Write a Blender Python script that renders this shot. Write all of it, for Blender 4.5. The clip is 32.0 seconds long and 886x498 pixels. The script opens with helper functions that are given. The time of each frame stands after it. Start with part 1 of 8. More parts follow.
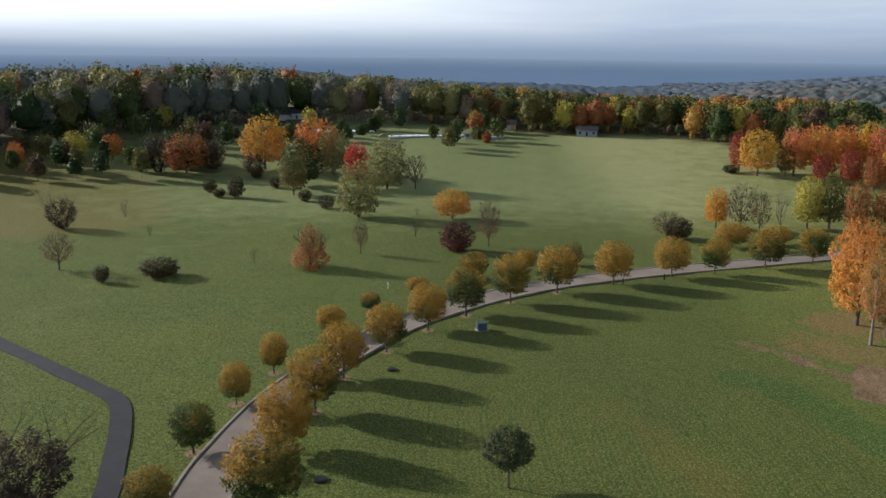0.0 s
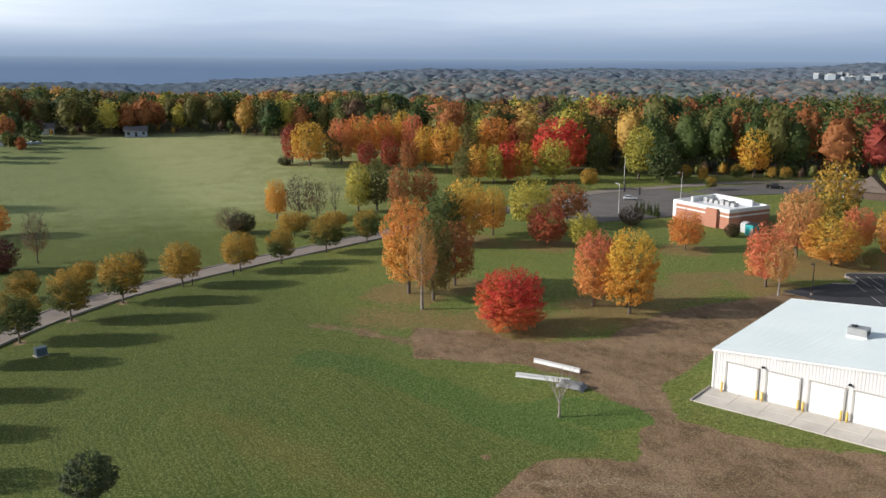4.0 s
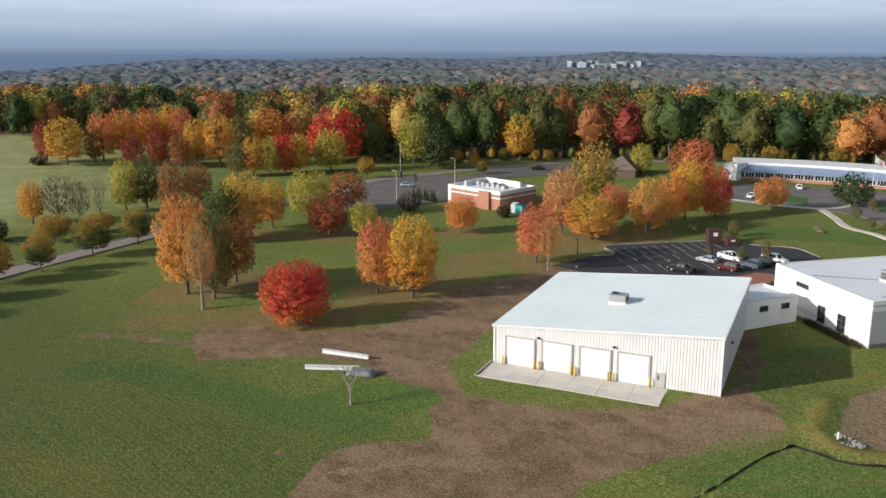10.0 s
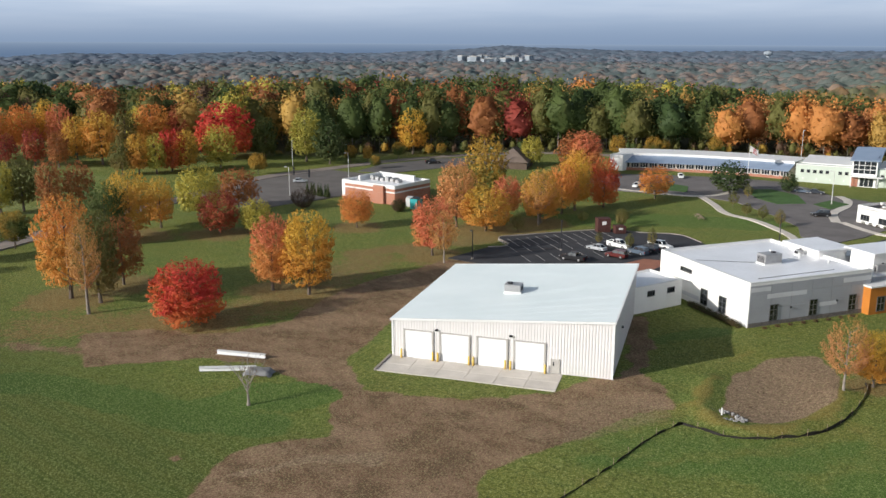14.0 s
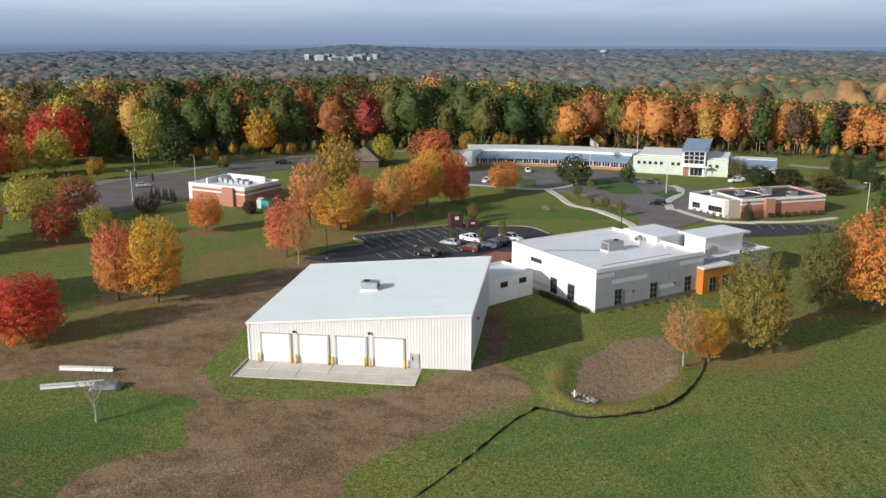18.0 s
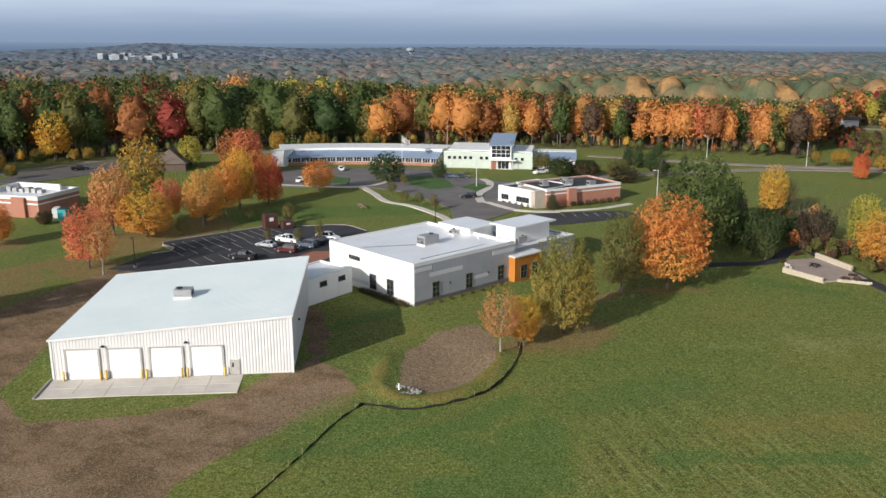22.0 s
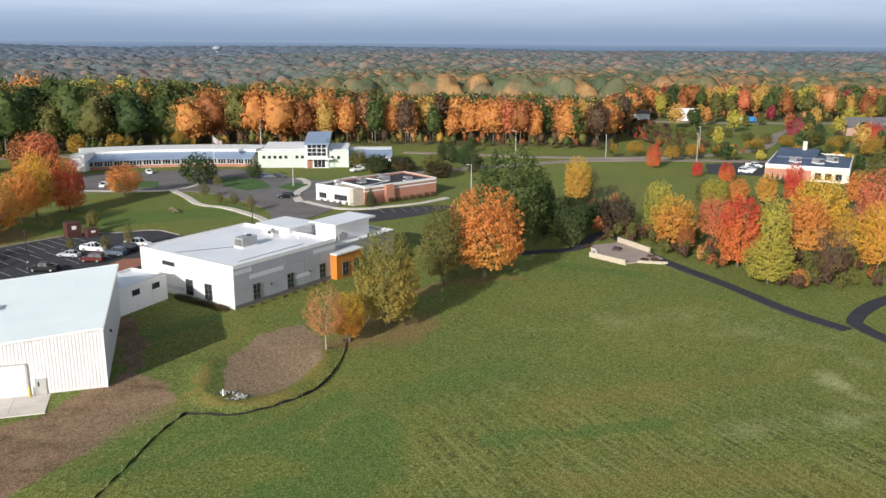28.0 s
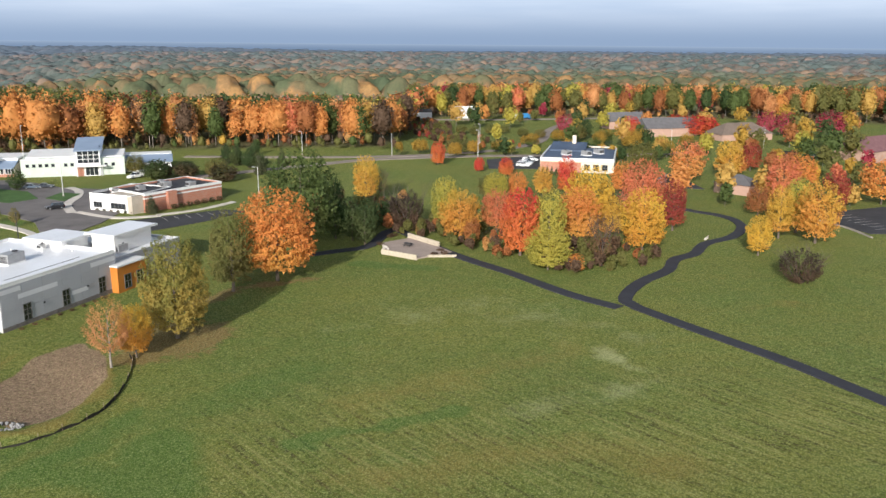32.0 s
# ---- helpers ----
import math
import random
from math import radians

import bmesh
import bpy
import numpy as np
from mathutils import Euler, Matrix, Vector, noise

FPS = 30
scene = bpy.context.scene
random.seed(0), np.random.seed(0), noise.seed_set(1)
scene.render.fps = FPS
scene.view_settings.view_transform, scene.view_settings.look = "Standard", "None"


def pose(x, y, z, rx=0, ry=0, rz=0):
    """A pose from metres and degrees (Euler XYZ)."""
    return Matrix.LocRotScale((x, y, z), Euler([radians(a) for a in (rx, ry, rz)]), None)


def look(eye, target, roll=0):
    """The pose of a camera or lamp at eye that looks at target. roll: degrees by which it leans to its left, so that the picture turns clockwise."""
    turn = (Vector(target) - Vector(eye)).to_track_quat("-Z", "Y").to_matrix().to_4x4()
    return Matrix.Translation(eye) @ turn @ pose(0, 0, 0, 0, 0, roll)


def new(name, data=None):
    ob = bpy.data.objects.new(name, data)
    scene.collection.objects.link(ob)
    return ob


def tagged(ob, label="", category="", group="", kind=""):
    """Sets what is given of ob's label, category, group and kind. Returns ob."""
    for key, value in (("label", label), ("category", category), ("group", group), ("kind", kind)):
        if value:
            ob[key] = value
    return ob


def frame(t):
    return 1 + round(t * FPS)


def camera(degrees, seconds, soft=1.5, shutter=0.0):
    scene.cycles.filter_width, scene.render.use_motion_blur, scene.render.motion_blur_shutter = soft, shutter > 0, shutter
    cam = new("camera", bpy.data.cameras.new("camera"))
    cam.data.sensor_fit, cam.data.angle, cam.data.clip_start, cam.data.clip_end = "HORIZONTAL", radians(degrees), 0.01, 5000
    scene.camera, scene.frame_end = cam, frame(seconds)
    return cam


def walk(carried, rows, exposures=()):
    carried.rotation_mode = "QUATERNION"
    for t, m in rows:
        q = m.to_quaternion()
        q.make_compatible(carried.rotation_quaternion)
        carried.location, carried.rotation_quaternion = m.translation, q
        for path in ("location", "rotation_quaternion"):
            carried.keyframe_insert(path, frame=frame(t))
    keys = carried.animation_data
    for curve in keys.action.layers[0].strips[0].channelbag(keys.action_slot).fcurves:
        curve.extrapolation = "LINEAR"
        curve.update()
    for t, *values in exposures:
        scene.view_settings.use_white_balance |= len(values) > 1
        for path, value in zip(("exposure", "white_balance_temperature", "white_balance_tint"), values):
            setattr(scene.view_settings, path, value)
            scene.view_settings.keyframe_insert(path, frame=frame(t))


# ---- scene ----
cam = camera(54.63, 32.0)
PATH = [
    (0, (0.00, 0.00, 45.00), (0.00, 97.67, 23.52), 0.41),
    (0.5, (-0.01, -0.11, 44.99), (8.74, 97.18, 23.56), 0.34),
    (1, (-0.01, -0.20, 44.97), (17.25, 95.95, 23.58), 0.33),
    (1.5, (0.01, -0.25, 44.96), (24.20, 94.40, 23.59), 0.26),
    (2, (0.04, -0.28, 44.96), (29.52, 92.84, 23.54), 0.22),
    (2.5, (0.08, -0.32, 44.96), (34.04, 91.24, 23.46), 0.15),
    (3, (0.10, -0.39, 44.99), (38.39, 89.43, 23.38), 0.10),
    (3.5, (0.09, -0.45, 45.01), (42.82, 87.34, 23.37), 0.04),
    (4, (0.06, -0.49, 45.03), (47.35, 84.90, 23.31), -0.03),
    (4.5, (0.04, -0.51, 45.04), (50.31, 83.14, 23.22), -0.07),
    (6.5, (-0.01, -0.51, 45.01), (57.90, 77.93, 22.77), -0.15),
    (7, (-0.02, -0.53, 45.00), (59.73, 76.48, 22.64), -0.16),
    (7.5, (-0.01, -0.55, 45.00), (61.57, 74.98, 22.58), -0.18),
    (8, (-0.02, -0.57, 45.00), (62.66, 74.02, 22.48), -0.18),
    (8.5, (-0.01, -0.59, 45.01), (63.93, 72.90, 22.40), -0.17),
    (9, (-0.01, -0.59, 45.00), (65.50, 71.47, 22.29), -0.15),
    (9.5, (-0.01, -0.58, 44.98), (66.96, 70.10, 22.19), -0.18),
    (10, (-0.02, -0.57, 44.94), (67.40, 69.66, 22.08), -0.17),
    (10.5, (-0.01, -0.57, 44.91), (68.18, 68.88, 21.98), -0.15),
    (11, (-0.02, -0.59, 44.89), (69.30, 67.72, 21.89), -0.14),
    (11.5, (-0.03, -0.61, 44.88), (70.70, 66.20, 21.80), -0.12),
    (12, (-0.04, -0.63, 44.88), (71.98, 64.77, 21.72), -0.12),
    (12.5, (-0.05, -0.64, 44.88), (72.57, 64.06, 21.64), -0.16),
    (13, (-0.06, -0.65, 44.89), (73.07, 63.43, 21.54), -0.13),
    (13.5, (-0.08, -0.67, 44.89), (74.27, 61.96, 21.44), -0.12),
    (15.5, (-0.23, -0.73, 44.91), (78.54, 56.18, 21.34), -0.05),
    (16, (-0.27, -0.76, 44.90), (79.99, 54.05, 21.33), -0.08),
    (16.5, (-0.30, -0.80, 44.88), (81.12, 52.25, 21.29), -0.05),
    (17, (-0.31, -0.84, 44.84), (82.20, 50.47, 21.20), -0.07),
    (17.5, (-0.31, -0.86, 44.80), (83.30, 48.61, 21.13), -0.12),
    (18, (-0.32, -0.89, 44.74), (84.54, 46.41, 21.07), -0.10),
    (18.5, (-0.33, -0.92, 44.69), (85.88, 43.87, 20.96), -0.09),
    (19, (-0.33, -0.95, 44.64), (87.17, 41.23, 20.91), -0.13),
    (19.5, (-0.37, -0.97, 44.61), (88.37, 38.55, 20.90), -0.14),
    (20, (-0.44, -0.99, 44.60), (89.47, 35.82, 20.89), -0.10),
    (20.5, (-0.50, -0.99, 44.62), (90.47, 33.07, 20.89), -0.11),
    (21, (-0.56, -1.00, 44.63), (91.08, 31.22, 20.88), -0.11),
    (21.5, (-0.62, -1.00, 44.64), (91.70, 29.19, 20.85), -0.08),
    (22, (-0.66, -1.01, 44.65), (92.38, 26.79, 20.78), -0.07),
    (22.5, (-0.71, -1.01, 44.66), (93.04, 24.27, 20.74), -0.05),
    (23, (-0.75, -1.00, 44.65), (93.66, 21.73, 20.76), -0.01),
    (23.5, (-0.79, -0.98, 44.61), (94.10, 19.58, 20.66), -0.00),
    (24, (-0.82, -0.97, 44.55), (94.19, 19.01, 20.60), 0.02),
    (24.5, (-0.84, -0.98, 44.46), (94.26, 18.52, 20.47), 0.05),
    (25, (-0.87, -0.98, 44.39), (94.53, 17.00, 20.39), 0.08),
    (25.5, (-0.91, -0.98, 44.32), (94.91, 14.62, 20.32), 0.14),
    (26, (-0.95, -0.97, 44.29), (95.21, 12.35, 20.32), 0.14),
    (26.5, (-1.00, -0.96, 44.29), (95.45, 10.20, 20.38), 0.18),
    (28.5, (-1.20, -0.99, 44.42), (95.72, 4.35, 20.40), 0.19),
    (29, (-1.26, -1.00, 44.45), (95.78, 1.50, 20.45), 0.26),
    (29.5, (-1.32, -1.01, 44.47), (95.75, -1.27, 20.47), 0.23),
    (30, (-1.38, -1.02, 44.47), (95.64, -4.29, 20.47), 0.26),
    (30.5, (-1.44, -1.04, 44.45), (95.44, -7.31, 20.48), 0.27),
    (31, (-1.49, -1.04, 44.42), (95.14, -10.47, 20.46), 0.30),
    (31.5, (-1.53, -1.03, 44.38), (94.69, -14.02, 20.43), 0.32),
    (32, (-1.57, -1.00, 44.35), (94.10, -17.67, 20.48), 0.37),
]
walk(cam, [(t, look(eye, target, roll)) for t, eye, target, roll in PATH], [(0.0, 0.05), (2.0, 0.27), (4.5, 0.22), (13.0, 0.13), (20.0, 0.1), (26.0, 0.22), (32.0, 0.42)])

# ---------------------------------------------------------------- world, sun, exposure
SUN_AZ, SUN_EL = -66.0, 21.0          # degrees; azimuth from +y towards +x
sun_dir = Vector((math.sin(radians(SUN_AZ)) * math.cos(radians(SUN_EL)), math.cos(radians(SUN_AZ)) * math.cos(radians(SUN_EL)), math.sin(radians(SUN_EL))))
sun = new("sun", bpy.data.lights.new("sun", "SUN"))
sun.data.energy, sun.data.angle, sun.data.color = 4.7, radians(0.6), (1.0, 0.95, 0.885)
sun.matrix_world = look((0, 0, 200), Vector((0, 0, 200)) - sun_dir)

world = bpy.data.worlds.new("world")
scene.world = world
world.use_nodes = True
wn, wl = world.node_tree.nodes, world.node_tree.links
wn.clear()


def wnode(kind, **values):
    n = wn.new(kind)
    for key, value in values.items():
        n.inputs[key].default_value = value
    return n


sky = wn.new("ShaderNodeTexSky")
sky.sky_type, sky.sun_disc = "NISHITA", False
sky.sun_elevation, sky.sun_rotation = radians(SUN_EL), radians(SUN_AZ)
sky.air_density, sky.dust_density = 1.0, 0.4
geo = wn.new("ShaderNodeTexCoord")
sep = wn.new("ShaderNodeSeparateXYZ")
wl.new(geo.outputs["Generated"], sep.inputs[0])
# broken grey morning cloud: streaky noise, stretched along the horizon
stretch = wn.new("ShaderNodeVectorMath")
stretch.operation = "MULTIPLY"
stretch.inputs[1].default_value = (2.2, 2.2, 26.0)
wl.new(geo.outputs["Generated"], stretch.inputs[0])
cloud = wnode("ShaderNodeTexNoise", Scale=1.4, Detail=6.0, Roughness=0.55)
wl.new(stretch.outputs[0], cloud.inputs["Vector"])
cr = wn.new("ShaderNodeMapRange")
cr.inputs["From Min"].default_value, cr.inputs["From Max"].default_value = 0.26, 0.74
wl.new(cloud.outputs["Fac"], cr.inputs["Value"])
tone = wn.new("ShaderNodeMix")
tone.data_type = "RGBA"
tone.inputs["A"].default_value, tone.inputs["B"].default_value = (0.48, 0.60, 0.78, 1), (0.70, 0.79, 0.93, 1)
wl.new(cr.outputs[0], tone.inputs["Factor"])
# low haze bank on the horizon
low = wn.new("ShaderNodeMapRange")
low.interpolation_type = "SMOOTHSTEP"
low.inputs["From Min"].default_value, low.inputs["From Max"].default_value = -0.004, 0.050
low.inputs["To Min"].default_value, low.inputs["To Max"].default_value = 1.0, 0.0
wl.new(sep.outputs["Z"], low.inputs["Value"])
bank = wn.new("ShaderNodeMix")
bank.data_type = "RGBA"
bank.inputs["B"].default_value = (0.265, 0.36, 0.52, 1)
wl.new(tone.outputs["Result"], bank.inputs["A"])
wl.new(low.outputs[0], bank.inputs["Factor"])
# bright veil of cloud round the sun
dotp = wn.new("ShaderNodeVectorMath")
dotp.operation = "DOT_PRODUCT"
dotp.inputs[1].default_value = sun_dir
wl.new(geo.outputs["Generated"], dotp.inputs[0])
veil = wn.new("ShaderNodeMapRange")
veil.interpolation_type = "SMOOTHSTEP"
veil.inputs["From Min"].default_value, veil.inputs["From Max"].default_value = 0.05, 1.0
veil.inputs["To Min"].default_value, veil.inputs["To Max"].default_value = 0.0, 3.0
wl.new(dotp.outputs["Value"], veil.inputs["Value"])
glow = wn.new("ShaderNodeMix")
glow.data_type, glow.blend_type = "RGBA", "ADD"
glow.inputs["B"].default_value = (0.55, 0.54, 0.50, 1)
glow.clamp_factor = False
wl.new(bank.outputs["Result"], glow.inputs["A"])
upz = wn.new("ShaderNodeMapRange")
upz.inputs["From Min"].default_value, upz.inputs["From Max"].default_value = 0.01, 0.09
wl.new(sep.outputs["Z"], upz.inputs["Value"])
vm = wn.new("ShaderNodeMath")
vm.operation = "MULTIPLY"
wl.new(veil.outputs[0], vm.inputs[0])
wl.new(upz.outputs[0], vm.inputs[1])
wl.new(vm.outputs[0], glow.inputs["Factor"])
# the cloud bank lies low; overhead it opens to clear sky
openz = wn.new("ShaderNodeMapRange")
openz.interpolation_type = "SMOOTHSTEP"
openz.inputs["From Min"].default_value, openz.inputs["From Max"].default_value = 0.12, 0.50
openz.inputs["To Min"].default_value, openz.inputs["To Max"].default_value = 0.86, 0.10
wl.new(sep.outputs["Z"], openz.inputs["Value"])
bg_sky, bg_cloud, add = wnode("ShaderNodeBackground", Strength=0.06), wnode("ShaderNodeBackground", Strength=0.80), wn.new("ShaderNodeAddShader")
wl.new(openz.outputs[0], bg_cloud.inputs["Strength"])
cover = wn.new("ShaderNodeMapRange")   # the bank hides the clear sky behind it
cover.interpolation_type = "SMOOTHSTEP"
cover.inputs["From Min"].default_value, cover.inputs["From Max"].default_value = 0.03, 0.30
cover.inputs["To Min"].default_value, cover.inputs["To Max"].default_value = 0.0, 0.045
wl.new(sep.outputs["Z"], cover.inputs["Value"])
wl.new(cover.outputs[0], bg_sky.inputs["Strength"])
wl.new(sky.outputs[0], bg_sky.inputs["Color"])
wl.new(glow.outputs["Result"], bg_cloud.inputs["Color"])
wl.new(bg_sky.outputs[0], add.inputs[0])
wl.new(bg_cloud.outputs[0], add.inputs[1])
wout = wn.new("ShaderNodeOutputWorld")
wl.new(add.outputs[0], wout.inputs["Surface"])
scene.view_settings.exposure = 0.0


# ---------------------------------------------------------------- materials
class Mat:
    """A small builder of node materials."""

    def __init__(self, name, rough=0.8, metal=0.0, spec=0.3):
        self.m = bpy.data.materials.new(name)
        self.m.use_nodes = True
        self.n, self.l = self.m.node_tree.nodes, self.m.node_tree.links
        self.b = self.n["Principled BSDF"]
        self.b.inputs["Roughness"].default_value = rough
        self.b.inputs["Metallic"].default_value = metal
        self.b.inputs["Specular IOR Level"].default_value = spec

    def node(self, kind, **values):
        n = self.n.new(kind)
        for key, value in values.items():
            n.inputs[key].default_value = value
        return n

    def pos(self):
        return self.node("ShaderNodeNewGeometry").outputs["Position"]

    def askew(self):
        """Places turned out of the axes, so that level ground does not lie in the noise's lattice."""
        n = self.node("ShaderNodeMapping", Rotation=(0.52, 0.31, 0.63), Location=(3.3, 7.7, 1.37))
        self.l.new(self.pos(), n.inputs["Vector"])
        return n.outputs[0]

    def local(self):
        return self.node("ShaderNodeTexCoord").outputs["Object"]

    def noise(self, scale, detail=4.0, vec=None, rough=0.6, stretch=None):
        n = self.node("ShaderNodeTexNoise", Scale=scale, Detail=detail, Roughness=rough)
        vec = vec or (self.pos() if stretch else self.askew())
        if stretch:
            s = self.node("ShaderNodeVectorMath")
            s.operation = "MULTIPLY"
            s.inputs[1].default_value = stretch
            self.l.new(vec, s.inputs[0])
            vec = s.outputs[0]
        self.l.new(vec, n.inputs["Vector"])
        return n.outputs["Fac"]

    def span(self, value, lo, hi, to_lo=0.0, to_hi=1.0):
        r = self.node("ShaderNodeMapRange")
        for key, v in (("From Min", lo), ("From Max", hi), ("To Min", to_lo), ("To Max", to_hi)):
            r.inputs[key].default_value = v
        self.l.new(value, r.inputs["Value"])
        return r.outputs[0]

    def math(self, op, a, b):
        n = self.node("ShaderNodeMath")
        n.operation = op
        for k, v in enumerate((a, b)):
            if hasattr(v, "is_linked"):
                self.l.new(v, n.inputs[k])
            else:
                n.inputs[k].default_value = v
        return n.outputs[0]

    def mix(self, fac, a, b, blend="MIX"):
        n = self.node("ShaderNodeMix")
        n.data_type, n.blend_type = "RGBA", blend
        for key, v in (("Factor", fac), ("A", a), ("B", b)):
            if hasattr(v, "is_linked"):
                self.l.new(v, n.inputs[key])
            elif key == "Factor":
                n.inputs[key].default_value = v
            else:
                n.inputs[key].default_value = (*v, 1)
        return n.outputs["Result"]

    def color(self, socket):
        self.l.new(socket, self.b.inputs["Base Color"])
        return self

    def bump(self, height, strength=0.3, distance=0.02):
        n = self.node("ShaderNodeBump", Strength=strength, Distance=distance)
        self.l.new(height, n.inputs["Height"])
        self.l.new(n.outputs[0], self.b.inputs["Normal"])
        return self


def plain(name, c, rough=0.7, metal=0.0, scale=0.7, vary=0.25, grain=9.0, bump=0.15, spec=0.3):
    """Paint, concrete, plastic: one colour with stains at one scale and grain at another."""
    m = Mat(name, rough, metal, spec)
    dark = tuple(v * (1 - vary) for v in c)
    light = tuple(min(1, v * (1 + vary * 0.45)) for v in c)
    f = m.math("ADD", m.math("MULTIPLY", m.noise(scale), 0.65), m.math("MULTIPLY", m.noise(grain, 3), 0.35))
    m.color(m.mix(m.span(f, 0.3, 0.7), dark, light))
    m.bump(m.noise(grain * 2, 3), bump, 0.01)
    return m.m


def foliage(name, main, other, dark, leafy=1.0):
    """Leaves: colour varies leaf by leaf, branch by branch, tree by tree and with height in the crown."""
    m = Mat(name, 0.65, 0, 0.2)
    main, other, dark = ([0.94 * v + 0.06 * (0.3 * c[0] + 0.6 * c[1] + 0.1 * c[2]) for v in c] for c in (main, other, dark))
    g = m.node("ShaderNodeNewGeometry")
    isl = g.outputs["Random Per Island"]
    rnd = m.node("ShaderNodeObjectInfo").outputs["Random"]
    big = m.noise(0.16, 2)
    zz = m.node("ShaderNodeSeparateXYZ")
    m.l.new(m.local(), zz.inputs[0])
    # lower leaves lean to the second colour: real turning, on lindens also painted shade
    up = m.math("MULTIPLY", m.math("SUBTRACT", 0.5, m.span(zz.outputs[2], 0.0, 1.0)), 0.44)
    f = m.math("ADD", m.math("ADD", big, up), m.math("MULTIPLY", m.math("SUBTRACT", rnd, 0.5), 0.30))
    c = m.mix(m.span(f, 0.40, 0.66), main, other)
    c = m.mix(m.span(isl, 0.25, 1.0, 0.0, 0.30), c, dark)
    m.color(c)
    t = m.node("ShaderNodeBsdfTranslucent")
    m.l.new(c, t.inputs["Color"])
    mix = m.node("ShaderNodeMixShader", Fac=0.33)
    m.l.new(m.b.outputs[0], mix.inputs[1])
    m.l.new(t.outputs[0], mix.inputs[2])
    m.l.new(mix.outputs[0], m.n["Material Output"].inputs["Surface"])
    return m.m


LEAF = {
    # linden: the dark green foot also holds the crown's own shade
    "linden": foliage("linden_leaves", (0.47, 0.275, 0.034), (0.075, 0.108, 0.024), (0.055, 0.068, 0.018)),
    "olive": foliage("olive_leaves", (0.150, 0.145, 0.036), (0.225, 0.170, 0.048), (0.065, 0.072, 0.024)),
    "oliveor": foliage("olive_orange_leaves", (0.19, 0.19, 0.040), (0.36, 0.25, 0.045), (0.08, 0.10, 0.025)),
    "orange": foliage("orange_leaves", (0.66, 0.245, 0.050), (0.68, 0.335, 0.055), (0.40, 0.14, 0.035)),
    "coral": foliage("coral_leaves", (0.64, 0.19, 0.085), (0.70, 0.32, 0.075), (0.42, 0.12, 0.055)),
    "red": foliage("red_leaves", (0.60, 0.055, 0.038), (0.66, 0.190, 0.040), (0.34, 0.035, 0.025)),
    "dred": foliage("dark_red_leaves", (0.30, 0.05, 0.035), (0.40, 0.09, 0.035), (0.13, 0.025, 0.02)),
    "crimson": foliage("crimson_leaves", (0.34, 0.035, 0.06), (0.44, 0.07, 0.10), (0.16, 0.02, 0.03)),
    "rust": foliage("rust_leaves", (0.36, 0.13, 0.04), (0.44, 0.18, 0.05), (0.15, 0.06, 0.025)),
    "yellow": foliage("yellow_leaves", (0.66, 0.40, 0.035), (0.62, 0.28, 0.03), (0.34, 0.22, 0.025)),
    "gold": foliage("gold_leaves", (0.60, 0.36, 0.040), (0.64, 0.285, 0.045), (0.32, 0.20, 0.03)),
    "ygreen": foliage("yellow_green_leaves", (0.48, 0.40, 0.055), (0.36, 0.33, 0.05), (0.16, 0.17, 0.03)),
    "green": foliage("green_leaves", (0.085, 0.120, 0.030), (0.13, 0.145, 0.038), (0.038, 0.058, 0.018)),
    "dgreen": foliage("dark_green_leaves", (0.05, 0.085, 0.025), (0.08, 0.10, 0.03), (0.02, 0.035, 0.012)),
    "needle": foliage("pine_needles", (0.06, 0.085, 0.035), (0.085, 0.09, 0.04), (0.025, 0.038, 0.018)),
    "shrub": foliage("shrub_leaves", (0.065, 0.062, 0.025), (0.11, 0.075, 0.035), (0.028, 0.03, 0.014)),
    "brown": foliage("withered_leaves", (0.125, 0.075, 0.045), (0.18, 0.10, 0.05), (0.06, 0.04, 0.026)),
    "wood_a": foliage("dusty_orange_leaves", (0.62, 0.255, 0.060), (0.63, 0.320, 0.066), (0.32, 0.130, 0.045)),
    "wood_b": foliage("dusty_gold_leaves", (0.54, 0.33, 0.070), (0.56, 0.27, 0.070), (0.32, 0.20, 0.055)),
    # the next four carry distance haze in their leaf colours
    "far_a": foliage("hazed_olive_leaves", (0.183, 0.198, 0.149), (0.229, 0.226, 0.166), (0.165, 0.181, 0.149)),
    "far_b": foliage("hazed_russet_leaves", (0.296, 0.209, 0.149), (0.329, 0.237, 0.159), (0.225, 0.174, 0.149)),
    "far_c": foliage("hazed_green_leaves", (0.143, 0.171, 0.128), (0.168, 0.185, 0.134), (0.125, 0.152, 0.121)),
    "far_d": foliage("hazed_orange_leaves", (0.351, 0.225, 0.144), (0.371, 0.257, 0.155), (0.274, 0.189, 0.144)),
    "willow": foliage("pale_olive_leaves", (0.30, 0.275, 0.095), (0.24, 0.235, 0.080), (0.13, 0.135, 0.05)),
    "thinleaf": foliage("thin_orange_leaves", (0.55, 0.28, 0.08), (0.50, 0.22, 0.08), (0.30, 0.17, 0.08)),
    "briar": foliage("dark_brown_leaves", (0.060, 0.042, 0.030), (0.105, 0.062, 0.036), (0.030, 0.022, 0.016)),
    "peach": foliage("peach_leaves", (0.62, 0.29, 0.10), (0.58, 0.22, 0.08), (0.32, 0.14, 0.06)),
    "purple": foliage("plum_leaves", (0.10, 0.032, 0.030), (0.16, 0.05, 0.035), (0.04, 0.015, 0.014)),
}
bark = Mat("bark", 0.9)
bark.color(bark.mix(bark.noise(6.0, 5, stretch=(1, 1, 0.25)), (0.065, 0.050, 0.038), (0.18, 0.145, 0.115))).bump(bark.noise(14.0, 4, stretch=(1, 1, 0.2)), 0.6, 0.03)
BARK = bark.m
